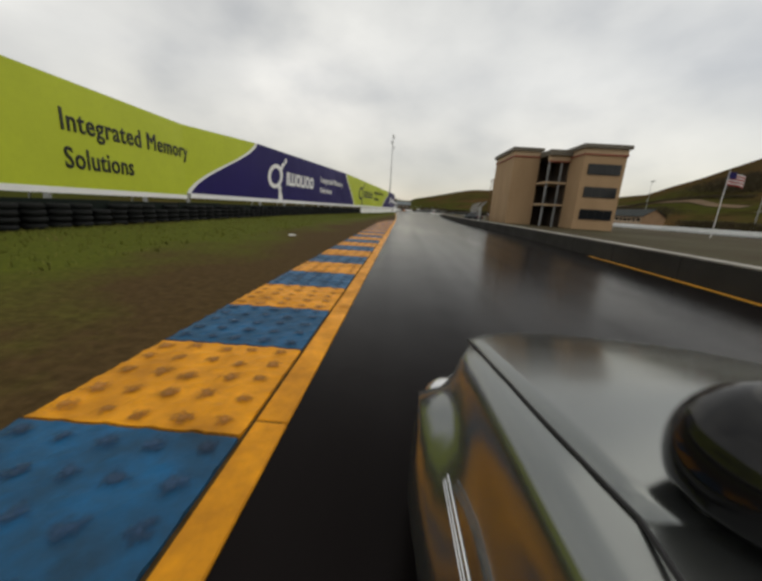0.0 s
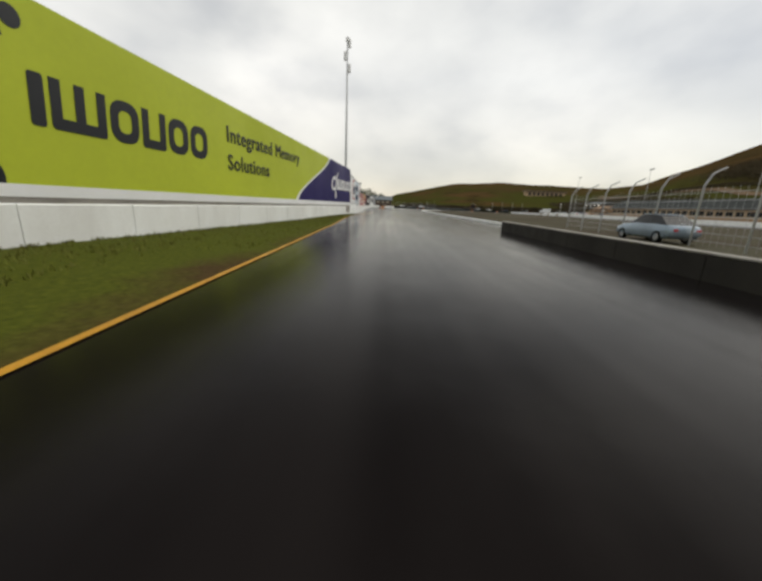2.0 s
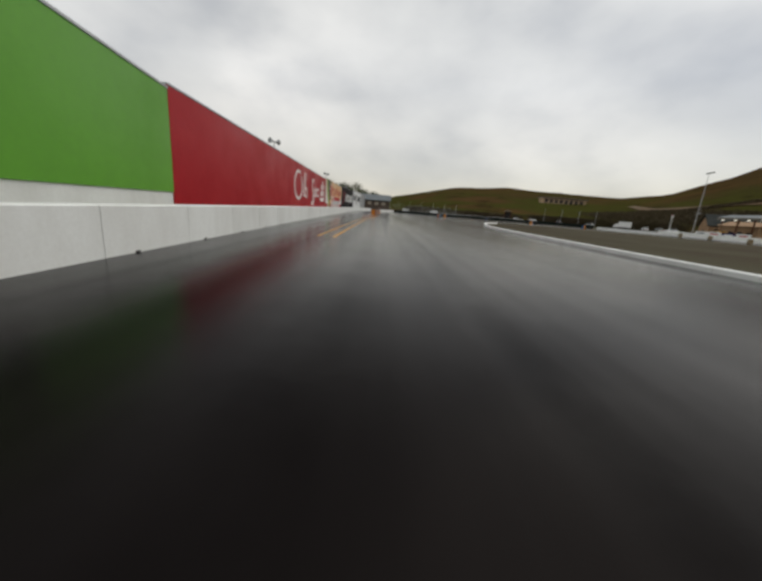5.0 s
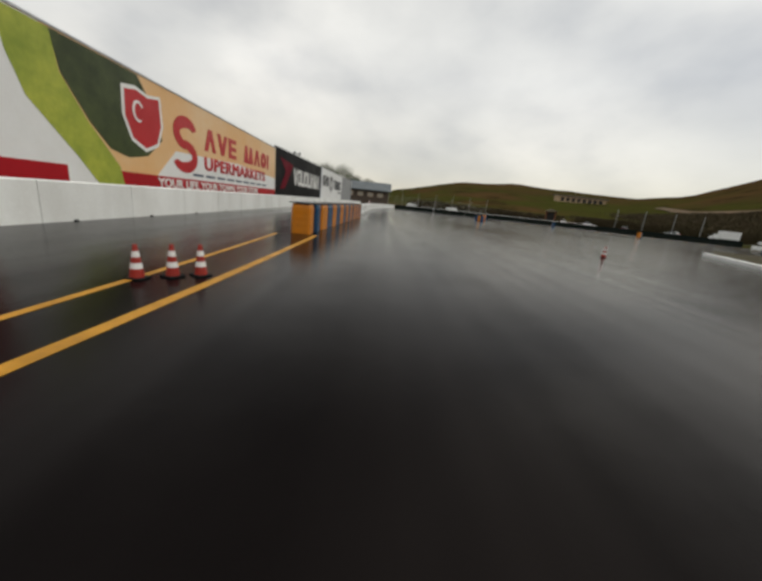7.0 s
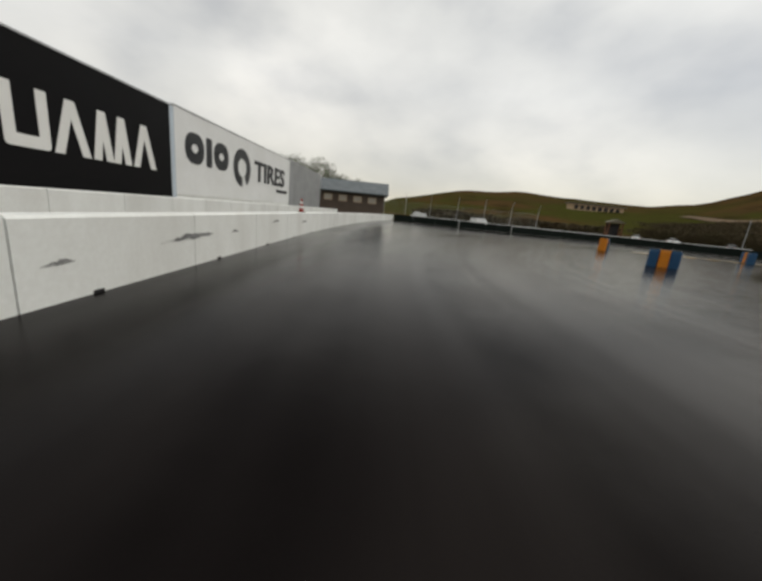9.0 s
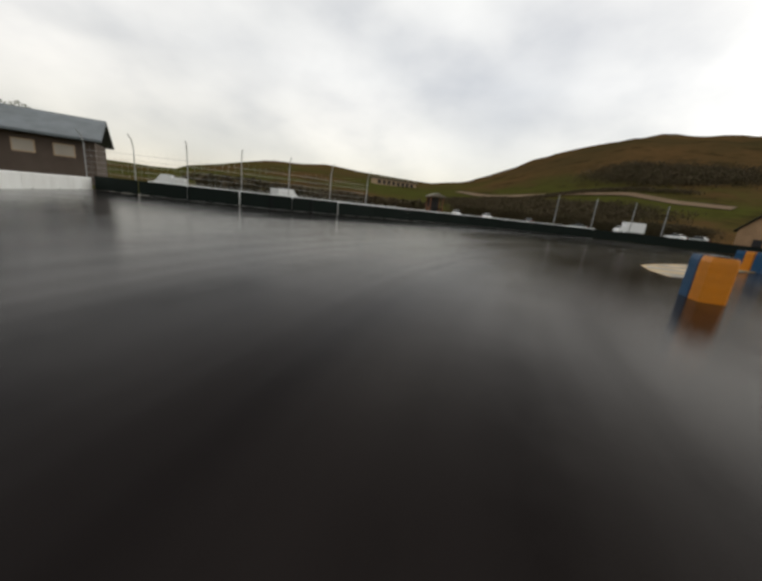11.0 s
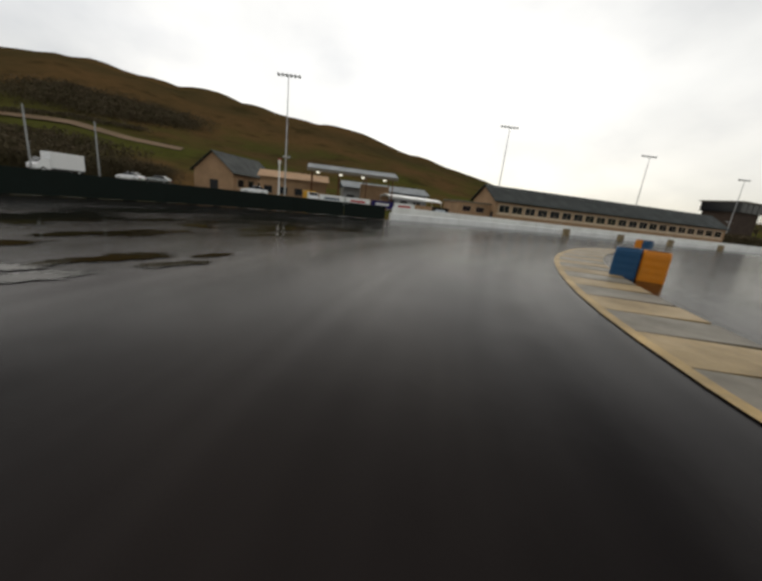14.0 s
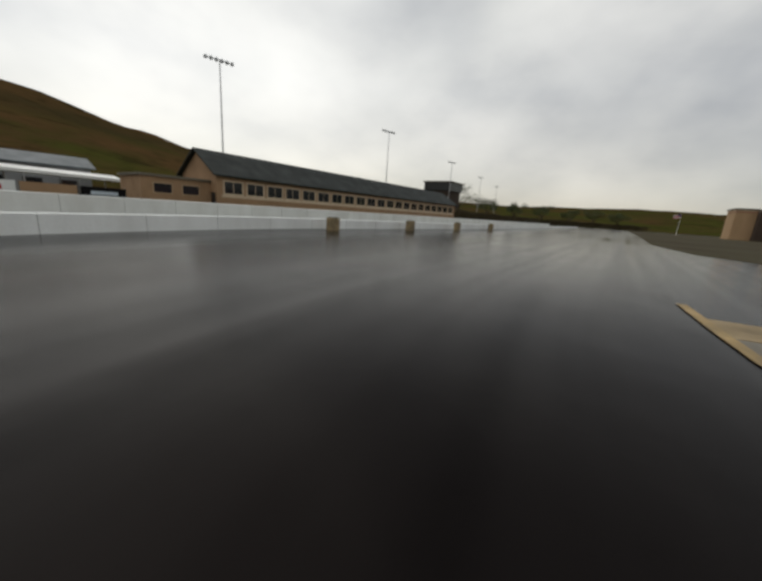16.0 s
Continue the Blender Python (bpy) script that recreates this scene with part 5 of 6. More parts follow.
def radio_mast():
    t = thing("radio_mast", "tall slender grey pole with antennas behind the boards", "mast", pose(-4.6, 117.5, 0))
    part("pole", rod(bmesh.new(), (0, 0, -0.1), (0, 0, 24.0), 0.22, 0.10, 12), STEEL, t)
    part("foot", rod(bmesh.new(), (0, 0, -0.1), (0, 0, 0.3), 0.5, 0.45, 12), CONCRETE, t)
    for z, s in ((23.2, 1), (21.6, -1), (20.0, 1)):
        part("antenna", boxed(s * 0.1, s * 0.5, -0.14, 0.14, z, z + 1.1, bevel=0.03), BOARD_WHITE, t, "pale antenna box")
        part("bracket", rod(bmesh.new(), (0, 0, z + 0.5), (s * 0.3, 0, z + 0.5), 0.04, seg=6), STEEL, t)
    part("cap", rod(bmesh.new(), (0, 0, 24.0), (0, 0, 24.5), 0.26, 0.26, 12), BOARD_WHITE, t)


radio_mast()


# ---- light poles beyond the pit lane
def light_pole(x, y, h, turn):
    t = thing("light_pole", "tall thin floodlight pole with a row of lamps", "floodlight", pose(x, y, 0, 0, 0, turn), "floodlights along the pits")
    part("pole", rod(bmesh.new(), (0, 0, -0.1), (0, 0, h), 0.15, 0.07, 10), STEEL, t)
    part("crossbar", boxed(-1.9, 1.9, -0.06, 0.06, h - 0.1, h + 0.04), STEEL, t)
    for i in range(6):
        a = -1.75 + i * 0.7
        bm = rod(bmesh.new(), (a, -0.1, h + 0.15), (a, -0.42, h - 0.02), 0.14, 0.26, 10)
        part("lamp", bm, GREY_PAINT, t)
    part("platform", boxed(-0.5, 0.5, -0.5, 0.5, h * 0.36, h * 0.36 + 0.12), STEEL, t)
    for s in (-0.45, 0.45):
        part("lamp", rod(bmesh.new(), (s, -0.35, h * 0.36 + 0.3), (s, -0.7, h * 0.36 + 0.2), 0.12, 0.2, 8), GREY_PAINT, t)


for x, y in ((108.8, 257), (112.2, 210.3), (112.8, 167), (117, 120), (122, 75), (128, 30)):
    light_pole(x, y, 20.4, 75)


# control tower details ------------------------------------------------------------
def flagpole():
    t = thing("flagpole", "white flagpole with a striped red and white flag", "flag", pose(43.5, 49.5, 0))
    part("pole", rod(bmesh.new(), (0, 0, -0.05), (0, 0, 8.9), 0.06, 0.04), INK_WHITE, t)
    for i in range(8):
        bm = bmesh.new()
        n = 8
        vs = [[bm.verts.new((0.06 + 2.3 * a / n, 0.18 * math.sin(a * 0.9), 7.15 + 0.19 * (i + b) - 0.05 * a)) for b in range(2)] for a in range(n + 1)]
        for a in range(n):
            bm.faces.new((vs[a][0], vs[a + 1][0], vs[a + 1][1], vs[a][1]))
        bmesh.ops.solidify(bm, geom=bm.faces[:], thickness=0.012)
        part("stripe", bm, INK_WHITE if i % 2 else INK_RED, t)
    bm = bmesh.new()
    box(bm, 0.05, 1.0, -0.05, 0.2, 7.9, 8.72)
    part("canton", bm, BOARD_BLUE, t, "dark blue corner")


flagpole()


def bent_fence(name, line, h, label, step=3.0, kind="structure"):
    """Debris fence: posts that lean over at the top, cables and a fine mesh of wires between."""
    t = thing(name, label, "fence", kind=kind)
    pts = cut_line(line, step)
    for a in pts:
        i = pts.index(a)
        b = pts[min(i + 1, len(pts) - 1)] if i < len(pts) - 1 else a
        bm = bmesh.new()
        m = frame_on(a, b) if b != a else frame_on(pts[i - 1], a) @ Matrix.Translation((step, 0, 0))
        rod(bm, (0, 0, 0), (0, h * 0.78, 0), 0.05, seg=6)
        rod(bm, (0, h * 0.77, 0), (0, h * 0.92, 0.25), 0.045, seg=6)
        rod(bm, (0, h * 0.92, 0.25), (0, h, 0.75), 0.04, seg=6)
        part("post", bm, STEEL, t).matrix_basis = m
    for a, b in zip(pts, pts[1:]):
        d = (Vector(b) - Vector(a)).length
        bm = bmesh.new()
        for k in range(7):
            z = 0.3 + k * h * 0.1
            rod(bm, (0, z, 0.05), (d, z, 0.05), 0.012, seg=4)
        for k in range(8):
            rod(bm, (d * k / 8, 0.1, 0.05), (d * k / 8, h * 0.75, 0.05), 0.006, seg=3)
        part("mesh_panel", bm, STEEL, t).matrix_basis = frame_on(a, b)
    return t


bent_fence("debris_fence", smooth_line([(15.6, 72), (17.2, 84), (18.4, 93)], 3), 3.6, "wire debris fence with leaning posts past the tower")
bent_fence("debris_fence", smooth_line([(11.6, 51), (13.4, 60), (15.2, 69)], 3), 3.0, "wire debris fence with leaning posts below the tower")
bent_fence("debris_fence", smooth_line([(6.5, 296), (15, 291), (26, 290), (40, 290)], 3), 5.2, "wire debris fence with leaning posts behind the tyre wall", 5.0)


def scaffold():
    t = thing("stair_frame", "rusty steel frame standing against the tower", "frame", pose(17.5, 69.2, 0) @ Matrix.Scale(1.12, 4))
    for x, y in ((0, 0), (1.0, 0), (0, 1.6), (1.0, 1.6)):
        part("post", rod(bmesh.new(), (x, y, -0.05), (x, y, 7.2), 0.06, seg=8), RUST, t)
    for z in (2.4, 4.8, 7.1):
        bm = bmesh.new()
        for a, b in (((0, 0), (1, 0)), ((0, 1.6), (1, 1.6)), ((0, 0), (0, 1.6)), ((1, 0), (1, 1.6))):
            rod(bm, (*a, z), (*b, z), 0.04, seg=6)
        part("rail", bm, RUST, t)
        rod_b = rod(bmesh.new(), (0, 0, z - 2.3), (1.0, 0, z), 0.035, seg=6)
        part("brace", rod_b, RUST, t)


scaffold()


# vehicles -----------------------------------------------------------------------
def loft(sections, caps=True):
    """Skin rings of points of equal count."""
    bm = bmesh.new()
    rings = [[bm.verts.new(p) for p in s] for s in sections]
    k = len(rings[0])
    for r, s in zip(rings, rings[1:]):
        for j in range(k):
            bm.faces.new((r[j], r[(j + 1) % k], s[(j + 1) % k], s[j]))
    if caps:
        bm.faces.new(rings[0])
        bm.faces.new(rings[-1][::-1])
    return bm


def wheel(parent, x, y, r=0.31, w=0.2):
    s = 1 if x > 0 else -1
    bm = bmesh.new()
    n = 18
    prof = [(r * 0.62, -w / 2), (r * 0.93, -w / 2), (r, -w * 0.32), (r, w * 0.32), (r * 0.93, w / 2), (r * 0.62, w / 2)]
    rows = [[bm.verts.new((x + o, y + q * math.cos(2 * math.pi * i / n), r + q * math.sin(2 * math.pi * i / n))) for q, o in prof] for i in range(n)]
    for i in range(n):
        for j in range(len(prof)):
            bm.faces.new((rows[i][j], rows[(i + 1) % n][j], rows[(i + 1) % n][(j + 1) % len(prof)], rows[i][(j + 1) % len(prof)]))
    wh = part("wheel", bm, RUBBER, parent, "black tyre", True)
    part("rim", rod(bmesh.new(), (x - w * 0.4, y, r), (x + w * 0.4, y, r), r * 0.6, seg=14), STEEL, wh)


def small_car(name, m, paint, label, kind="car"):
    """A plain parked saloon, 4.3 m long, front along +y."""
    t = thing(name, label, "car", m, "parked cars")
    sec = []
    for y, w, z0, z1, c in ((-2.15, 0.70, 0.35, 0.80, 0.2), (-1.9, 0.80, 0.25, 0.92, 0.1), (-1.0, 0.86, 0.2, 0.95, 0.06), (0.4, 0.86, 0.2, 0.95, 0.06), (1.5, 0.84, 0.2, 0.86, 0.08), (2.0, 0.76, 0.25, 0.72, 0.12), (2.15, 0.64, 0.35, 0.6, 0.15)):
        sec.append([(-w + c, y, z0), (w - c, y, z0), (w, y, z0 + 0.12), (w, y, (z0 + z1) / 2), (w - 0.03, y, z1 - 0.06), (w - c - 0.06, y, z1), (-w + c + 0.06, y, z1), (-w + 0.03, y, z1 - 0.06), (-w, y, (z0 + z1) / 2), (-w, y, z0 + 0.12)])
    part("body", loft(sec), paint, t, "", True)
    sec = [[(-w, y, z0), (w, y, z0), (w * 0.86, y2, z1), (-w * 0.86, y2, z1)] for y, y2, w, z0, z1 in ((-1.75, -1.1, 0.72, 0.92, 1.36), (-0.6, -0.6, 0.76, 0.93, 1.43), (0.1, 0.0, 0.76, 0.93, 1.42), (0.95, 0.3, 0.74, 0.9, 1.36))]
    part("cabin_glass", loft(sec), GLASS, t)
    part("roof", boxed(-0.6, 0.6, -1.0, 0.25, 1.385, 1.45, bevel=0.03), paint, t)
    for x in (-0.76, 0.76):
        for y in (-1.3, 1.35):
            wheel(t, x, y)
    for x in (-0.55, 0.55):
        part("headlight", boxed(x - 0.14, x + 0.14, 2.05, 2.13, 0.56, 0.68, bevel=0.02), INK_WHITE, t, "clear headlight")
        part("tail_light", boxed(x - 0.12, x + 0.12, -2.17, -2.1, 0.62, 0.74, bevel=0.02), INK_RED, t, "red tail light")
    return t


def van(name, m, paint, label, L=5.6, h=2.5, group="parked cars"):
    t = thing(name, label, "truck", m, group)
    part("cargo_box", boxed(-1.0, 1.0, -L / 2, L / 2 - 1.9, 0.7, h, bevel=0.05), paint, t)
    part("cab", loft([[(-0.95, y, 0.5), (0.95, y, 0.5), (0.95 - k, y, z), (-0.95 + k, y, z)] for y, z, k in ((L / 2 - 1.85, 2.0, 0.08), (L / 2 - 0.9, 2.0, 0.08), (L / 2 - 0.3, 1.25, 0.04), (L / 2, 1.05, 0.05))]), CAR_WHITE, t)
    part("windscreen", loft([[(-0.8, y, z), (0.8, y, z), (0.8, y + 0.02, z + 0.02), (-0.8, y + 0.02, z + 0.02)] for y, z in ((L / 2 - 0.36, 1.36), (L / 2 - 0.84, 1.94))]), GLASS, t)
    part("chassis", boxed(-0.8, 0.8, -L / 2 + 0.1, L / 2 - 0.3, 0.4, 0.72), BLACK_METAL, t)
    for x in (-0.85, 0.85):
        for y in (-L / 2 + 0.9, L / 2 - 0.85):
            wheel(t, x, y, 0.4, 0.25)
    return t


small_car("car", pose(13.6, 65.8, 0, 0, 0, 25), CAR_DARK, "dark saloon car parked behind the wall")
small_car("car", pose(16.6, 80.5, 0, 0, 0, -2), CAR_BLUE, "pale blue saloon car parked behind the dark wall")
van("box_truck", pose(27.5, 300.5, 0.0, 0, 0, -70), CAR_WHITE, "white box truck with orange gear behind the wall", 3.4, 1.9)
van("box_truck", pose(13.6, 296.0, 0.0, 0, 0, 80), CAR_WHITE, "white box truck behind the tyre wall", 3.2, 1.75)
van("box_truck", pose(108, 290, 0.4, 0, 0, 60), CAR_WHITE, "white box truck parked on the road below the hill", 6.5, 3.0)
for i, (x, y, c, l) in enumerate(((76, 306, CAR_WHITE, "white car on the perimeter road"), (87, 303, CAR_DARK, "dark car on the perimeter road"), (69, 309, CAR_WHITE, "white car beside the small tower"),
                                   (112, 282, CAR_WHITE, "white car parked below the hill"), (115.5, 279, CAR_SILVER, "silver car parked below the hill"), (106, 262, CAR_WHITE, "white car parked by the tan house"),
                                   (98, 297, CAR_SILVER, "silver car on the perimeter road"))):
    small_car("car", pose(x, y, 0.45, 0, 0, -60 + 13 * i), c, l)
van("yellow_van", pose(112.5, 252, 0.0, 0, 0, 100), CAR_YELLOW, "yellow equipment van parked before the shelter", 4.6, 2.2)

road = stripe("perimeter_road", smooth_line([(60, 314), (80, 306), (105, 292), (118, 276), (124, 262)], 3), 6.5, surface("pale_gravel_road", (0.22, 0.2, 0.17), (0.13, 0.12, 0.1), 0.9), "pale gravel road behind the tyre wall", 0.02, "road")
bank = bmesh.new()
sweep(bank, [(-1.2, -0.1), (-2.6, 0.45), (-9, 0.5), (-22, 0.45), (-30, -0.1)], smooth_line([(36, 283.5), (48, 282), (61, 275), (71, 265)], 3))
tagged(part("bank", bank, GRASS, None, "", True), "low grassy bank behind the tyre wall", "bank", kind="structure")


# behind the hairpin ----------------------------------------------------------------
def marshal_tower():
    t = thing("marshal_tower", "small dark red timber observation tower with a roof", "tower", pose(66.5, 314, 0, 0, 0, -20))
    for x in (-1.5, 1.5):
        for y in (-1.3, 1.3):
            part("post", boxed(x - 0.14, x + 0.14, y - 0.14, y + 0.14, -0.1, 4.4), RUST, t)
    part("floor", boxed(-1.7, 1.7, -1.5, 1.5, 0.6, 0.75), RUST, t)
    part("wall", boxed(-1.6, 1.6, 1.2, 1.32, 0.7, 4.2), BLACK_METAL, t)
    part("wall", boxed(-1.6, -1.48, -1.3, 1.2, 0.7, 2.0), RUST, t)
    part("wall", boxed(1.48, 1.6, -1.3, 1.2, 0.7, 2.0), RUST, t)
    part("roof", loft([[(-2.1, y, 4.35), (2.1, y, 4.35), (0.0, y, 5.2), (-0.02, y, 5.2)] for y in (-1.9, 1.9)]), CORNICE, t)


marshal_tower()


def far_clubhouse():
    """Low building across the end of the straight."""
    t = thing("clubhouse", "low dark building with pale windows behind the wall", "building", pose(0, 302, 0))
    part("wall", boxed(-8, 6.5, 0, 8, -0.05, 4.6), surface("brown_siding", (0.10, 0.075, 0.06), None, 0.8), t)
    part("roof", loft([[(-9, y, z), (7.3, y, z), (7.3, y, z + 0.25), (-9, y, z + 0.25)] for y, z in ((-1.2, 4.6), (3.8, 7.2), (9, 4.6))]), ROOF_GREY, t)
    for i in range(4):
        w = part("window", boxed(-6.6 + i * 3.2, -4.8 + i * 3.2, -0.05, 0.02, 2.7, 4.0), STUCCO_PALE, t, "pale window")
        part("pane", boxed(-6.5 + i * 3.2, -4.9 + i * 3.2, -0.08, -0.05, 2.8, 3.9), surface("pale_blind", (0.45, 0.4, 0.34), None, 0.4, bump=0), w)


far_clubhouse()


def oak(x, y, h, seed, label="broad dark green oak tree behind the boards", group="oaks behind the boards"):
    rng = random.Random(seed)
    t = thing("oak_tree", label, "tree", pose(x, y, -0.1), group)
    bm = bmesh.new()
    rod(bm, (0, 0, 0), (0.15, 0.1, h * 0.42), 0.34, 0.2, 8)
    tips = []
    for i in range(9):
        a, k = i * 2.4 + rng.uniform(-0.4, 0.4), rng.uniform(0.28, 0.42)
        e = Vector((math.cos(a) * h * rng.uniform(0.22, 0.46), math.sin(a) * h * rng.uniform(0.22, 0.46), h * rng.uniform(0.55, 0.9)))
        rod(bm, (0.1, 0.08, h * k), e, 0.13, 0.03, 6)
        tips.append(e)
    part("trunk", bm, BARK, t)
    verts, faces = [], []
    for e in tips + [Vector((0, 0, h * 0.8))]:
        for _ in range(420):
            d = Vector((rng.gauss(0, 1), rng.gauss(0, 1), rng.gauss(0, 0.7)))
            c = e + d.normalized() * (rng.random() ** 0.45) * h * 0.19
            n = Vector((rng.gauss(0, 1), rng.gauss(0, 1), rng.gauss(0, 1))).normalized()
            u = n.orthogonal().normalized() * rng.uniform(0.1, 0.22)
            v = n.cross(u)
            k = len(verts)
            verts += [c - u, c + v * 0.6, c + u, c - v * 0.6]
            faces.append((k, k + 1, k + 2, k + 3))
    me = bpy.data.meshes.new("crown")
    me.from_pydata(verts, [], faces)
    me.materials.append(LEAF)
    o = new("crown", me)
    o.parent = t
    tagged(o, "ragged crown of small leaves", kind="stuff")


for i, (x, y, h) in enumerate(((-13, 318, 12.5), (-8, 326, 11), (-18, 308, 12), (-3, 334, 10), (-22, 322, 11.5))):
    oak(x, y, h, i)
for i, (x, y, h) in enumerate(((129, 80, 17.5), (121, 62, 12), (113, 40, 11), (104, 12, 12), (92, -14, 11), (80, -34, 13), (66, -46, 12))):
    oak(x, y, h, 20 + i, "dark tree beyond the end of the pits", "trees beyond the pits")


def thicket(line, h, width, count, seed, label, leaf=1.0):
    """Dark bare winter trees and scrub, as one tangled mass of twigs and leaves."""
    rng = random.Random(seed)
    pts = cut_line(line, 0.5)
    verts, faces = [], []
    for _ in range(count):
        p = rng.choice(pts)
        x, y = p[0] + rng.triangular(-width, width), p[1] + rng.triangular(-width, width)
        top = h * (0.85 + 0.18 * noise.noise((x * 0.12, y * 0.12, seed)))
        z = top * rng.random() ** 0.7
        c, n = Vector((x, y, relief(x, y) + z)), Vector((rng.gauss(0, 1), rng.gauss(0, 1), rng.gauss(0, 0.6))).normalized()
        u = n.orthogonal().normalized() * rng.uniform(0.14, 0.34) * leaf
        v = n.cross(u)
        k = len(verts)
        verts += [c - u, c + v * 0.7, c + u, c - v * 0.7]
        faces.append((k, k + 1, k + 2, k + 3))
    me = bpy.data.meshes.new("thicket")
    me.from_pydata(verts, [], faces)
    me.materials.append(THICKET)
    tagged(new("thicket", me), label, "trees", kind="stuff")


THICKET = surface("winter_scrub", (0.074, 0.052, 0.032), (0.046, 0.042, 0.020), 0.9, fine=1.2, broad=0.25, grime=0.9, bump=0, spec=0.1)
thicket(smooth_line([(84, 326), (95, 314), (106, 303), (120, 290), (128, 281)], 3), 4.6, 5.0, 70000, 3, "dark band of winter trees below the hill", 0.55)
thicket(smooth_line([(20, 330), (50, 340), (80, 336)], 3), 4.0, 6.0, 4000, 5, "low scrub behind the perimeter fence", 2.4)
thicket(smooth_line([(108, 138), (114, 100), (114, 55), (104, 8), (84, -34), (50, -60)], 3), 4.2, 5.0, 30000, 6, "dark scrub along the far end of the pits", 1.1)


thicket(smooth_line([(232, 470), (222, 420), (225, 375), (232, 345)], 6), 4.0, 34.0, 36000, 8, "dark scrub on the lower slope of the hill", 2.2)
thicket(smooth_line([(358, 412), (392, 382), (422, 356)], 6), 9.0, 44.0, 42000, 9, "dark grove on the middle of the hill", 2.4)
thicket(smooth_line([(262, 438), (296, 404), (318, 372), (330, 348)], 6), 3.0, 7.0, 5000, 10, "dark bushes along the hill path", 2.0)
cut = bmesh.new()
prev = None
for x, y in smooth_line([(318, 575), (284, 505), (280, 455), (288, 405), (298, 374), (292, 345), (297, 318)], 12):
    cur = [cut.verts.new((x + s, y, relief(x + s, y) + 0.8)) for s in (-5.5, 5.5)]
    if prev:
        cut.faces.new((prev[0], prev[1], cur[1], cur[0]))
    prev = cur
tagged(part("hill_road", cut, surface("bare_tan_earth", (0.13, 0.075, 0.035), (0.07, 0.045, 0.02), 0.95, fine=0.5, broad=0.04, grime=0.8, bump=0)), "pale bare earth track cut across the hillside", "road", kind="structure")


# pits -----------------------------------------------------------------------------
def pit_details():
    t = bpy.data.objects["pit_garages"]
    d = math.hypot(2.2, 66.5)
    n = 21
    cream = surface("cream_window_paint", (0.58, 0.46, 0.33), (0.42, 0.32, 0.22), 0.7, fine=12, broad=0.8)
    part("band", boxed(0.6, d - 0.6, 1.7, 2.0, 0.0, 0.05), cream, t, "cream sill band")
    for i in range(n):
        x = 0.8 + i * (d - 1.6) / n
        w = part("window", boxed(x, x + 2.75, 2.0, 3.8, -0.06, 0.03), cream, t, "cream window surround")
        for k in range(2):
            part("pane", boxed(x + 0.2 + k * 1.2, x + 1.32 + k * 1.2, 2.2, 3.6, 0.03, 0.045), GLASS, w)
    part("band", boxed(0, d, 4.2, 4.46, 0.0, 0.06), STUCCO_PALE, t)
    part("annex", boxed(-7.5, 0, -0.05, 3.4, -8.0, -1.5), TAN_WALL, t, "low tan side wing")
    part("fascia", boxed(-7.7, 0, 3.4, 3.65, -8.2, -1.3), CORNICE, t)
    for k in range(2):
        w = part("window", boxed(-6.4 + k * 3.0, -4.4 + k * 3.0, 1.6, 2.8, -1.5, -1.46), STUCCO_PALE, t)
        part("pane", boxed(-6.3 + k * 3.0, -4.5 + k * 3.0, 1.7, 2.7, -1.46, -1.44), GLASS, w)
    g = part("gable_door", boxed(-0.05, 0, 0.1, 2.2, -1.3, -0.4), BLACK_METAL, t, "dark gable door")
    h = bpy.data.objects["gabled_house"]
    L = 17.0
    for i in range(4):
        x = 1.5 + i * 3.9
        w = part("window", boxed(x, x + 2.4, 1.3, 3.2, -0.04, 0.03), STUCCO_PALE, h)
        part("pane", boxed(x + 0.12, x + 2.28, 1.42, 3.08, 0.03, 0.045), GLASS, w)
    part("door", boxed(-0.06, 0.0, 0.1, 2.5, -5.6, -3.6), BLACK_METAL, h, "dark double door")


pit_details()


LAMP = surface("lit_lamp_cover", (0.85, 0.85, 0.82), (0.7, 0.7, 0.66), 0.4, bump=0)
LAMP.node_tree.nodes["Principled BSDF"].inputs["Emission Color"].default_value = (1.0, 0.95, 0.85, 1)
LAMP.node_tree.nodes["Principled BSDF"].inputs["Emission Strength"].default_value = 0.9


def shelter(m, L, dpt, h, label, name="shelter"):
    """Long steel roof on posts over a stand."""
    t = thing(name, label, "shelter", m)
    part("roof", loft([[(-0.4, y, z), (L + 0.4, y, z), (L + 0.4, y, z + 0.16), (-0.4, y, z + 0.16)] for y, z in ((-0.6, h - 1.0), (dpt * 0.5, h), (dpt + 0.6, h - 0.9))]), ROOF_GREY, t)
    part("fascia", boxed(-0.42, L + 0.42, -0.66, -0.58, h - 1.45, h - 0.9), CORNICE, t, "dark fascia board")
    for i in range(4):
        for y in (0.5, dpt - 0.6):
            part("post", boxed(0.4 + i * (L - 0.8) / 3 - 0.1, 0.4 + i * (L - 0.8) / 3 + 0.1, y - 0.1, y + 0.1, -0.05, h - 0.9), RUST, t)
        part("lamp", boxed(1.6 + i * (L - 3) / 3.2 - 0.3, 1.6 + i * (L - 3) / 3.2 + 0.3, -0.6, -0.2, h - 1.75, h - 1.46, bevel=0.04), LAMP, t, "lit white lamp")
    part("kiosk", boxed(L * 0.62, L - 0.5, dpt - 2.6, dpt - 0.4, -0.05, h - 2.6), TAN_WALL, t, "tan kiosk below the roof")
    return t


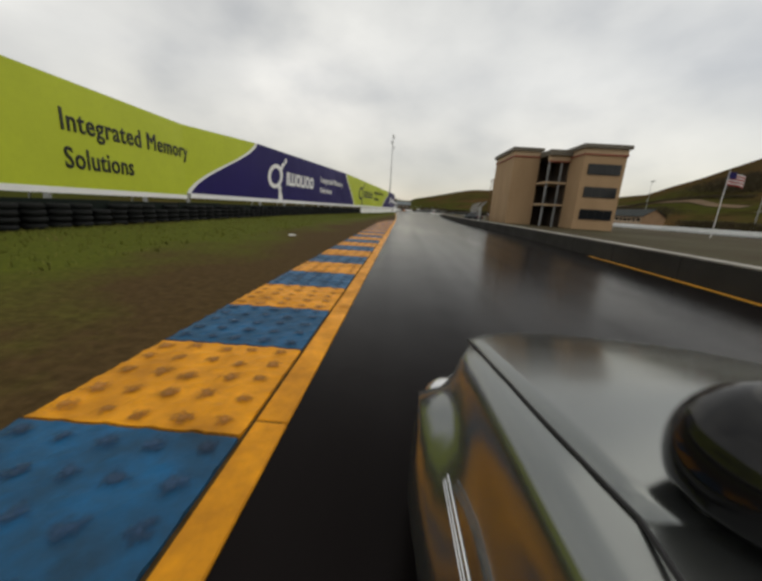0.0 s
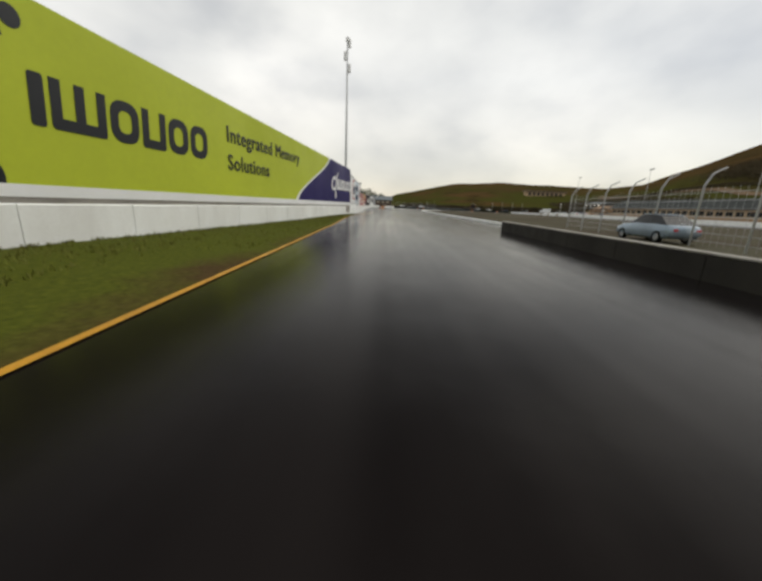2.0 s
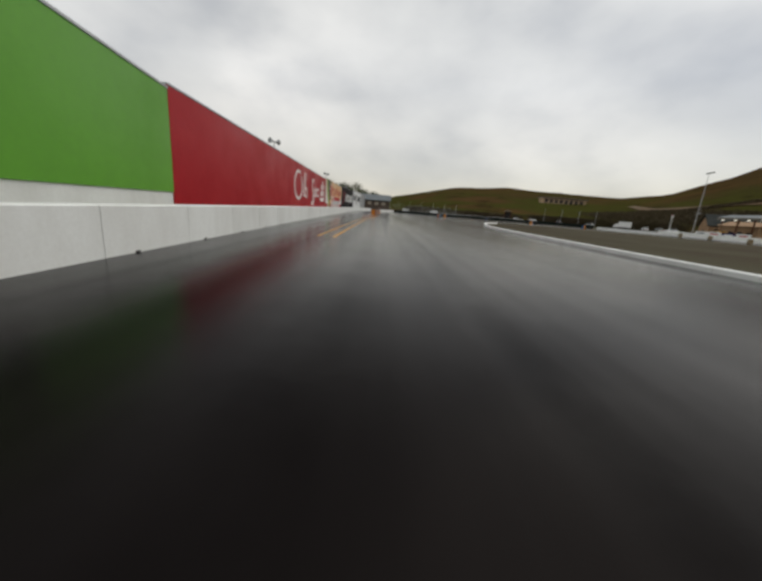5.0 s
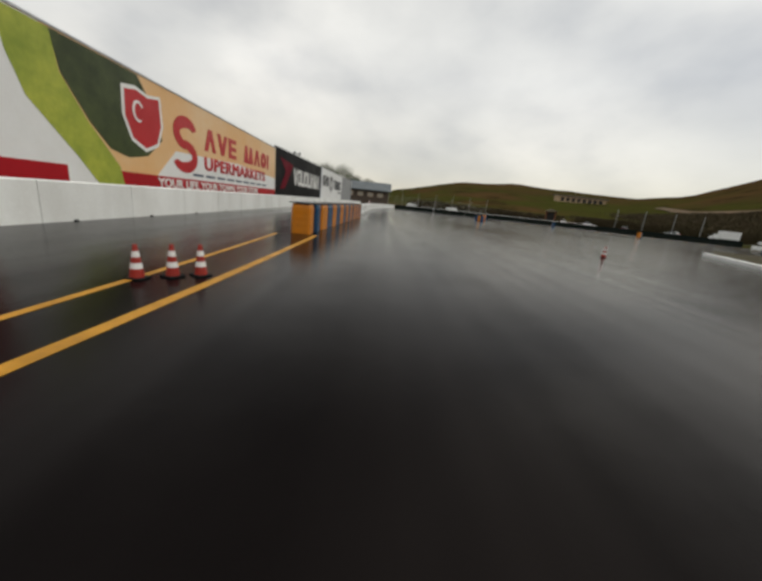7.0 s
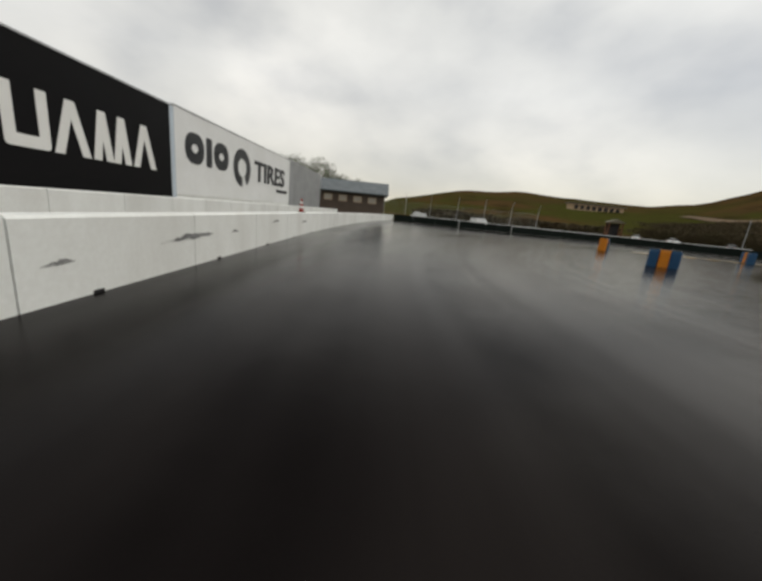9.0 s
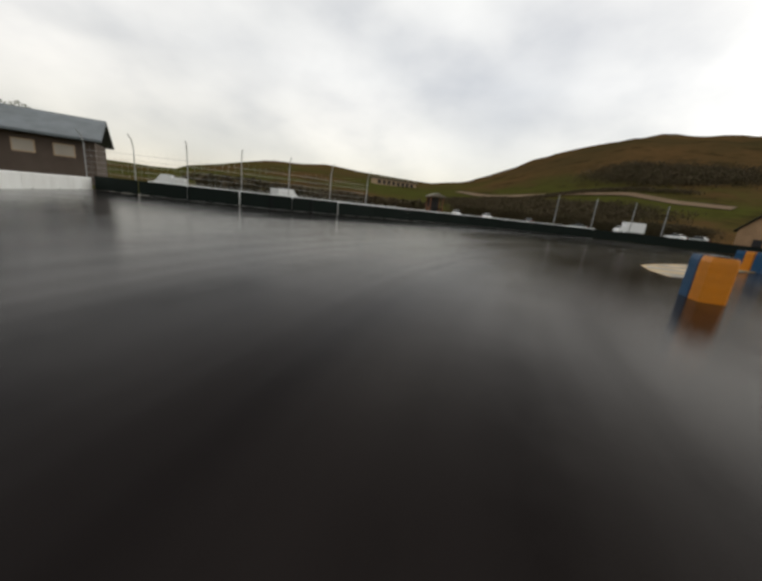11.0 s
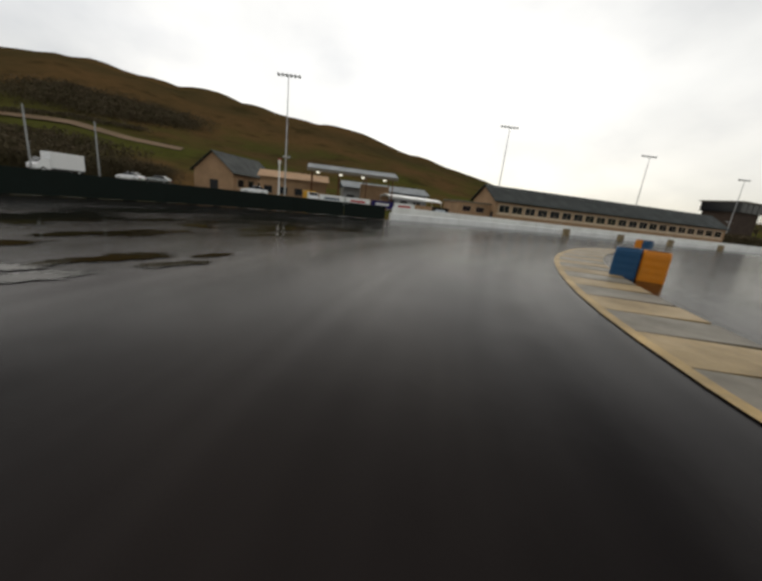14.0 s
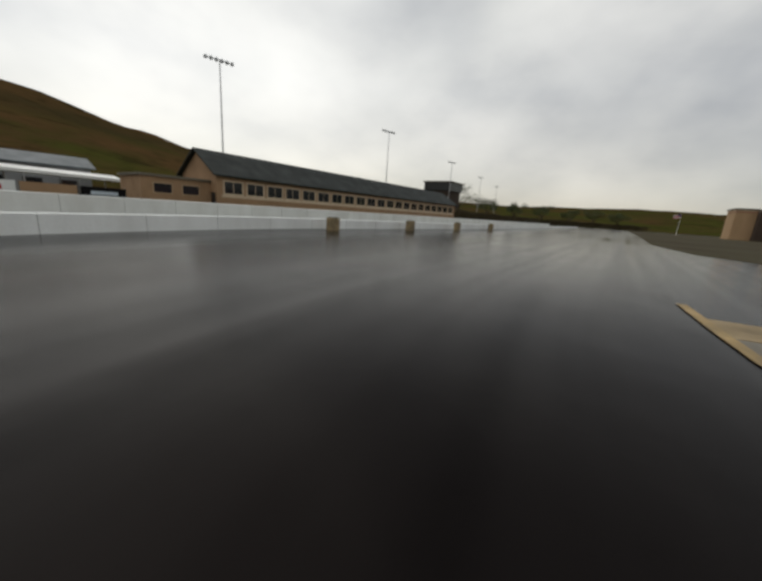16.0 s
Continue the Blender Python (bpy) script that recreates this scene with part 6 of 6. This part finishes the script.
shelter(pose(112.5, 252.5, 0, 0, 0, -97), 17.0, 6.0, 7.4, "steel shelter roof on posts over a stand")


def low_house(m, L, dpt, h, wall, roof, label):
    t = thing("pit_building", label, "building", m)
    part("wall", boxed(0, L, 0, dpt, -0.05, h), wall, t)
    part("roof", loft([[(-0.5, y, z), (L + 0.5, y, z), (L + 0.5, y, z + 0.2), (-0.5, y, z + 0.2)] for y, z in ((-0.6, h), (dpt / 2, h + 1.5), (dpt + 0.6, h))]), roof, t)
    for i in range(int(L / 3.2)):
        w = part("window", boxed(0.8 + i * 3.2, 2.5 + i * 3.2, -0.05, 0.02, 1.0, 2.5), BLACK_METAL, t)
        part("pane", boxed(0.9 + i * 3.2, 2.4 + i * 3.2, -0.07, -0.05, 1.1, 2.4), GLASS, w)


low_house(pose(122.5, 262, 0, 0, 0, -95), 14, 7, 4.2, TAN_WALL, TAN_WALL, "low tan building with dark windows beside the house")
low_house(pose(122, 244, 0, 0, 0, -95), 20, 9, 4.0, GREY_PAINT, ROOF_GREY, "grey roofed pit building behind the white awning")


def awning(m, L, label):
    t = thing("awning", label, "awning", m)
    part("canopy", loft([[(0, y, z), (L, y, z), (L, y, z + 0.32), (0, y, z + 0.32)] for y, z in ((0, 2.75), (1.6, 3.15), (3.2, 2.75))]), INK_WHITE, t)
    for i in range(4):
        for y in (0.1, 3.1):
            part("post", boxed(0.1 + i * (L - 0.2) / 3 - 0.05, 0.1 + i * (L - 0.2) / 3 + 0.05, y - 0.05, y + 0.05, -0.05, 2.8), STEEL, t)


awning(pose(111.0, 236.4, 0, 0, 0, -70), 15.5, "long white fabric awning on posts beside the pit lane")
# advertising banners along the pit fence, their marks as plain bars
for i, (x, y, L, mat, ink) in enumerate(((104.4, 251.2, 4.4, BOARD_WHITE, INK_SLATE), (104.0, 246.6, 4.4, BOARD_WHITE, INK_RED), (103.7, 242.0, 4.2, BOARD_BLUE, INK_WHITE), (103.6, 237.6, 4.0, BOARD_WHITE, INK_RED),
                                         (104.6, 233.2, 4.0, TAN_WALL, TAN_WALL), (106.0, 228.8, 4.0, BOARD_BLACK, BOARD_GREY))):
    t = thing("banner", "small advertising banner on the pit fence with plain bars", "banner", pose(x, y, 0, 0, 0, -93 + (12 if i > 3 else 0)), "banners on the pit fence")
    part("panel", boxed(0, L, -0.03, 0.03, 0.55, 1.75), mat, t)
    part("bar", boxed(L * 0.2, L * 0.8, -0.04, -0.03, 1.0, 1.35), ink, t)
    for x2 in (0.05, L - 0.05):
        part("post", boxed(x2 - 0.04, x2 + 0.04, 0.03, 0.1, -0.05, 1.8), STEEL, t)


def press_tower():
    t = thing("press_tower", "dark timing tower rising behind the garages", "building", pose(131, 96, 0))
    part("wall", boxed(-5.5, 5.5, -6, 6, -0.05, 12.0), DARK_WALL_AND_SHADE, t, "dark brown lower storeys")
    part("wall", boxed(-6.2, 6.2, -6.6, 6.6, 12.0, 15.4), GLASS, t, "dark glazed top storey")
    part("roof", boxed(-6.8, 6.8, -7.2, 7.2, 15.4, 15.8), CORNICE, t)
    for k in range(5):
        part("mullion", boxed(-6.26, -6.2, -6.4 + k * 3.1, -6.2 + k * 3.1, 12.0, 15.4), BLACK_METAL, t)
    part("dish", rod(bmesh.new(), (-4, -9.0, 13.5), (-4, -8.2, 14.2), 1.3, 0.4, 14), INK_WHITE, t, "white dish")
    part("bracket", rod(bmesh.new(), (-4, -8.3, 14), (-4, -6.9, 14), 0.1), STEEL, t)


press_tower()


def beacon(x, y, h):
    t = thing("signal_post", "white signal post with a small lamp head", "post", pose(x, y, 0))
    part("post", rod(bmesh.new(), (0, 0, -0.05), (0, 0, h), 0.13, 0.1), INK_WHITE, t)
    part("lamp_head", boxed(-0.25, 0.25, -0.2, 0.2, h, h + 0.6, bevel=0.04), INK_WHITE, t)
    part("band", boxed(-0.27, 0.27, -0.22, 0.22, h + 0.6, h + 0.75), INK_RED, t)


beacon(101.5, 258.0, 5.6)
for i, (x, y) in enumerate(((72, 287), (77, 283), (82, 279), (87, 276))):
    t = thing("fence_post", "thin weathered pole on the grassy bank", "post", pose(x, y, 0), "poles on the bank")
    part("pole", rod(bmesh.new(), (0, 0, -0.1), (0, 0, 6.2), 0.09, 0.07, 8), GREY_PAINT, t)

# stand on the far ridge
t = thing("hillside_stand", "long pale building on the far green ridge", "building", pose(265, 640, relief(265, 640)))
part("wall", boxed(-32, 32, -5, 5, -6, 6), STUCCO_PALE, t)
part("roof", boxed(-34, 34, -7, 7, 6, 7.2), CORNICE, t)
for i in range(8):
    part("bay", boxed(-28 + i * 7.2, -23.5 + i * 7.2, -5.3, -5, 0, 4.5), BLACK_METAL, t)

# rain water standing on the outside of the hairpin
WATER = feathered(surface("standing_water", (0.006, 0.005, 0.003), (0.010, 0.008, 0.005), 0.075, fine=0.8, broad=0.3, grime=0.5, bump=0.0, spec=0.06, rough_var=0.03), 1.6)
rng = random.Random(11)


lay = itertools.count()


def puddle(x, y, L, w, a, mat=WATER, label="shallow ragged puddle mirroring the dark hill"):
    n, pts = 72, []
    for i in range(n):
        an = 2 * math.pi * i / n
        c, s = math.cos(an), math.sin(an)
        k = 0.8 + 0.34 * noise.noise((c * 1.4 + x, s * 1.4 + y, 0)) + 0.2 * noise.noise((c * 4 + x, s * 4 + y, 3)) + 0.12 * noise.noise((c * 11 + x, s * 11 + y, 7))
        pts.append((L * 0.66 * c * k, w * 0.66 * s * max(k, 0.25)))
    ob = film("puddle", pts, mat)
    ob.matrix_world = pose(x, y, 0.0012 + 0.00012 * next(lay), 0, 0, a)
    tagged(ob, label, "puddle", kind="structure")


for q in ((37.8, 269.0, 3.2, 1.0, -15), (40.8, 268.6, 4.0, 1.3, -28), (43.5, 271.5, 3.4, 1.2, -30), (46.0, 267.1, 8.0, 2.1, -48), (45.2, 270.4, 4.0, 0.8, -30),
          (44.6, 262.8, 4.2, 1.1, -55), (41.4, 265.4, 6.4, 2.1, -35), (53.4, 263.6, 6.8, 2.4, -20), (58.6, 262.6, 7.0, 2.2, -25), (59.4, 258.2, 8.0, 1.7, -55),
          (56.4, 259.6, 4.0, 0.9, -40), (61.6, 253.4, 6.4, 1.3, -62), (65.8, 252.4, 6.0, 1.6, -30), (63.5, 258.0, 4.0, 1.2, -45), (60.8, 258.4, 4.5, 1.4, -48), (52.0, 260.6, 3.0, 0.9, -30),
          (36.9, 265.7, 3.0, 0.5, -80), (41.2, 263.6, 3.2, 1.1, -60), (44.6, 264.4, 4.6, 1.5, -25)):
    puddle(*q)
SHEEN = feathered(surface("clear_rain_water", (0.006, 0.005, 0.005), (0.009, 0.008, 0.007), 0.14, fine=0.8, broad=0.3, grime=0.5, bump=0.0, spec=0.10, rough_var=0.06), 2.2)
for q in ((58.6, 250.9, 1.6, 0.35, -36), (59.9, 250.1, 2.2, 0.4, -30), (61.5, 249.3, 1.8, 0.3, -30), (64.2, 251.4, 4.0, 0.9, -22), (62.6, 251.9, 2.2, 0.5, -30)):
    puddle(*q, SHEEN, "thin ragged puddle mirroring the bright clouds")
MUD = feathered(surface("muddy_run_off", (0.012, 0.0095, 0.0035), (0.007, 0.006, 0.0025), 0.06, fine=5.0, broad=1.2, grime=0.8, bump=0.0, spec=0.03, rough_var=0.04), 2.2)
for q in ((29.6, 266.3, 1.3, 0.3, 4), (31.2, 266.7, 2.8, 0.35, 15), (33.5, 267.2, 3.4, 0.5, 6), (36.6, 267.1, 4.6, 0.6, -6)):
    puddle(*q, MUD, "brown muddy run-off drying on wet asphalt")
for x, y, L, w, a, n in ((56.2, 259.4, 4.4, 2.0, -35, 7), (54.4, 257.6, 3.0, 1.4, -45, 5), (58.4, 256.6, 4.4, 1.6, -50, 6), (61.0, 254.4, 5.0, 1.2, -58, 6), (42.8, 263.6, 3.8, 1.4, -50, 5), (50.8, 261.4, 3.4, 1.6, -30, 5),
                         (43.8, 262.8, 5.0, 2.0, -50, 12), (48.6, 260.1, 3.4, 1.6, -50, 9), (56.6, 256.2, 4.4, 1.6, -50, 10), (58.6, 254.2, 3.6, 1.0, -35, 7), (60.6, 253.2, 4.2, 1.0, -48, 7)):
    for _ in range(n):
        u, v = rng.uniform(-0.5, 0.5) * L, rng.uniform(-0.5, 0.5) * w
        c, k = math.cos(radians(a)), math.sin(radians(a))
        puddle(x + u * c - v * k, y + u * k + v * c, L * rng.uniform(0.3, 0.55), w * rng.uniform(0.25, 0.45), a + rng.uniform(-12, 12), MUD, "ragged patch of brown run-off on the asphalt")
SILT = feathered(surface("olive_silt", (0.011, 0.0088, 0.0036), (0.006, 0.005, 0.0025), 0.2, fine=5.0, broad=1.2, grime=0.8, bump=0.0, spec=0.008), 2.2)
for q in ((37.3, 262.2, 5.2, 1.5, -84), (37.8, 261.0, 3.4, 1.3, -80), (36.9, 263.9, 3.6, 0.8, -82), (38.4, 259.4, 1.8, 0.9, -70), (36.6, 265.6, 2.2, 0.4, -80), (37.9, 262.7, 2.2, 0.35, -78), (38.9, 258.9, 0.8, 0.4, -60)):
    puddle(*q, SILT, "olive silt settled on the wet asphalt")


# scuffs on the inner wall
SCUFF = feathered(surface("rubber_smear", (0.30, 0.30, 0.30), (0.13, 0.13, 0.135), 0.6, fine=11, broad=2.2, grime=0.95), 7, 1.0)
for y, z, L, h, rise in ((223.4, 0.30, 1.5, 0.09, 0.05), (224.9, 0.36, 0.8, 0.16, 0.02), (225.5, 0.42, 1.5, 0.20, 0.12), (226.6, 0.50, 1.0, 0.10, 0.06), (227.6, 0.56, 0.55, 0.05, 0.02), (228.9, 0.36, 0.35, 0.06, 0.0), (229.6, 0.40, 0.5, 0.04, 0.02),
                         (231.4, 0.46, 1.9, 0.08, 0.06), (233.8, 0.5, 0.5, 0.05, 0.0), (236.5, 0.62, 0.9, 0.05, 0.04), (240.0, 0.5, 1.2, 0.06, 0.05)):
    n = 14
    low = [(L * i / n, z + rise * i / n + rng.uniform(-0.35, 0.35) * h * math.sin(math.pi * i / n)) for i in range(n + 1)]
    top = [(x, b + 0.01 + 1.7 * h * math.sin(math.pi * i / n) ** 0.7 * rng.uniform(0.6, 1.1)) for i, (x, b) in enumerate(low)][::-1]
    ob = film("tyre_scuff", low + top, SCUFF)
    xx = float(np.interp(y, [217.2, 231, 246], [1.9, 2.15, 2.5]))
    ob.matrix_world = frame_on((xx + 0.006, y), (xx + 0.018 * 1.0 + 0.006, y + 1))
    tagged(ob, "grey rubbed tyre scuff on the white wall", "scuff", kind="structure")


# the camera car, standing where the drive begins ------------------------------------
def camera_car():
    """Silver coupe, front along +y; its nearside wing lies close beside the lens."""
    cx = 1.03
    t = thing("coupe", "silver coupe with a long bonnet on wet asphalt", "car", pose(cx, -0.7, 0))

    STATIONS = [-2.35, -2.0, -1.2, -0.4, 0.1, 0.45, 0.8, 1.1, 1.3, 1.5, 1.65, 1.75]
    rim = lambda y: float(np.interp(y, STATIONS, [0.78, 0.86, 0.88, 0.885, 0.872, 0.842, 0.80, 0.752, 0.718, 0.68, 0.64, 0.60]))
    crown = lambda y: rim(y) + float(np.interp(y, [-2.35, 0.1, 1.1, 1.75], [0.01, 0.022, 0.026, 0.03]))
    flare = lambda y: float(np.interp(y, [0.55, 0.75, 0.95, 1.1, 1.25], [0.0, 0.45, 1.0, 0.9, 0.3]))
    width = lambda y: float(np.interp(y, STATIONS, [0.70, 0.82, 0.86, 0.86, 0.86, 0.86, 0.895, 0.872, 0.79, 0.655, 0.46, 0.22]))

    def ring_at(y):
        w, f, zf, zc = width(y), flare(y), rim(y), crown(y)
        k = min(1.0, w / 0.86)
        half = [(w * 0.86, 0.20), (w * 0.98, 0.27), (w, 0.38), (w - 0.025 + 0.012 * f, 0.47 + 0.10 * f), (k * 0.80 + 0.07 * f, zf - 0.29 + 0.135 * f), (k * (0.768 + 0.02 * f), zf - 0.20 + 0.06 * f),
                (k * 0.744, zf - 0.12), (k * 0.724, zf - 0.05), (k * 0.70, zf - 0.008), (k * 0.655, zf), (k * 0.60, zf + 0.004), (k * 0.32, zc - 0.006), (0.0, zc)]
        return [(-x, y, z) for x, z in half] + [(x, y, z) for x, z in half[::-1][1:]]

    body = part("body", loft([ring_at(y) for y in np.unique(np.concatenate([STATIONS, np.arange(0.0, 1.75, 0.1)]))]), CAR_SILVER, t, "", True)
    # bonnet panel, a hair proud, with its dark shut line
    edge = lambda k, v: (0.628 * k * (1 - 0.05 * (1 - v) ** 4), 0.32 + v * (1.06 + 0.33 * (1 - k * k) ** 0.8))
    high = lambda x, y: rim(y) + (crown(y) - rim(y)) * (1 - min(1.0, abs(x) / 0.63) ** 2) + 0.008
    bm = bmesh.new()
    rows = []
    for v in np.linspace(0, 1, 15):
        row = []
        for k in np.linspace(1, -1, 21):
            x, y = edge(k, v)
            row.append(bm.verts.new((x, y, high(x, y))))
        rows.append(row)
    for r, q in zip(rows, rows[1:]):
        for m in range(20):
            bm.faces.new((r[m], r[m + 1], q[m + 1], q[m]))
    outer = [rows[0][m] for m in range(21)] + [r[20] for r in rows[1:]] + rows[-1][::-1][1:] + [r[0] for r in rows[::-1][1:-1]]
    under = [bm.verts.new((v.co.x, v.co.y, v.co.z - 0.03)) for v in outer]
    for m in range(len(outer)):
        q = (m + 1) % len(outer)
        bm.faces.new((outer[m], outer[q], under[q], under[m]))
    bon = part("bonnet", bm, CAR_SILVER, t, "silver bonnet", True)
    for sgn in (1, -1):
        line = [edge(sgn, v) for v in np.linspace(0, 1, 12)]
        line = [(x + sgn * 0.003, y, high(x, y) - 0.003) for x, y in line]
        line = [(sgn * 0.642, 0.15, 0.893)] + line
        part("shut_line", loft([[(x + 0.0045 * math.cos(e * 1.0472), y, z + 0.0045 * math.sin(e * 1.0472)) for e in range(6)] for x, y, z in line]), BLACK_METAL, bon, "dark shut line")
        vent = bmesh.new()
        for o, w in ((0.0, 0.0035), (0.012, 0.0025), (0.02, 0.0025)):
            rod(vent, (sgn * (0.806 + o * 0.5), 0.66, 0.60 - o), (sgn * (0.803 + o * 0.5), 0.28, 0.625 - o), w, seg=6)
        part("air_vent", vent, CHROME, t, "chrome side vent strips")
        lamp = bmesh.new()
        bmesh.ops.create_uvsphere(lamp, u_segments=16, v_segments=10, radius=1.0, matrix=Matrix.LocRotScale((sgn * 0.72, 1.2, 0.50), None, (0.11, 0.15, 0.075)))
        part("headlight", lamp, CHROME, t, "clear oval headlight", True)
    # cabin
    sec = [[(-w, y, z0), (w, y, z0), (w * 0.86, y2, z1), (w * 0.5, y2, z1 + 0.03), (-w * 0.5, y2, z1 + 0.03), (-w * 0.86, y2, z1)] for y, y2, w, z0, z1 in ((-0.12, -0.58, 0.74, 0.86, 1.17), (-0.5, -0.75, 0.76, 0.87, 1.21), (-1.1, -1.15, 0.75, 0.87, 1.2), (-1.95, -1.6, 0.68, 0.84, 1.08))]
    part("cabin_glass", loft(sec), GLASS, t, "dark windscreen and side glass")
    part("roof", loft([[(-0.62, y, z), (0.62, y, z), (0.55, y, z + 0.035), (-0.55, y, z + 0.035)] for y, z in ((-0.58, 1.2), (-0.85, 1.235), (-1.2, 1.225), (-1.5, 1.14))]), CAR_SILVER, t, "", True)
    part("wiper", rod(bmesh.new(), (0.1, -0.1, 0.9), (0.6, -0.2, 0.95), 0.012, seg=6), BLACK_METAL, t)
    for sgn in (1, -1):
        # round black mirror shell, flat underneath
        shell = bmesh.new()
        bmesh.ops.create_uvsphere(shell, u_segments=40, v_segments=24, radius=0.136, matrix=Matrix.Translation((sgn * 0.405, 0.34, 0.94)))
        bmesh.ops.bisect_plane(shell, geom=shell.verts[:] + shell.edges[:] + shell.faces[:], plane_co=(0, 0, 0.89), plane_no=(0, 0, -1), clear_outer=True)
        bmesh.ops.holes_fill(shell, edges=[e for e in shell.edges if len(e.link_faces) == 1], sides=0)
        mir = part("door_mirror", shell, GLOSS_BLACK, t, "glossy black mirror shell", True)
        part("mirror_stalk", rod(bmesh.new(), (sgn * 0.405, 0.34, 0.95), (sgn * 0.405, 0.34, 0.85), 0.09, seg=12), RUBBER, mir)
        for y in (1.02, -1.45):
            wheel(t, sgn * 0.74, y, 0.30, 0.2)
        part("tail_light", boxed(sgn * 0.55 - 0.12, sgn * 0.55 + 0.12, -2.36, -2.3, 0.6, 0.72, bevel=0.02), INK_RED, t, "red tail light")
    part("grille", boxed(-0.2, 0.2, 1.66, 1.77, 0.34, 0.46, bevel=0.02), BLACK_METAL, t, "dark grille")
    part("bumper", boxed(-0.3, 0.3, 1.62, 1.79, 0.24, 0.33, bevel=0.02), CAR_SILVER, t)


camera_car()
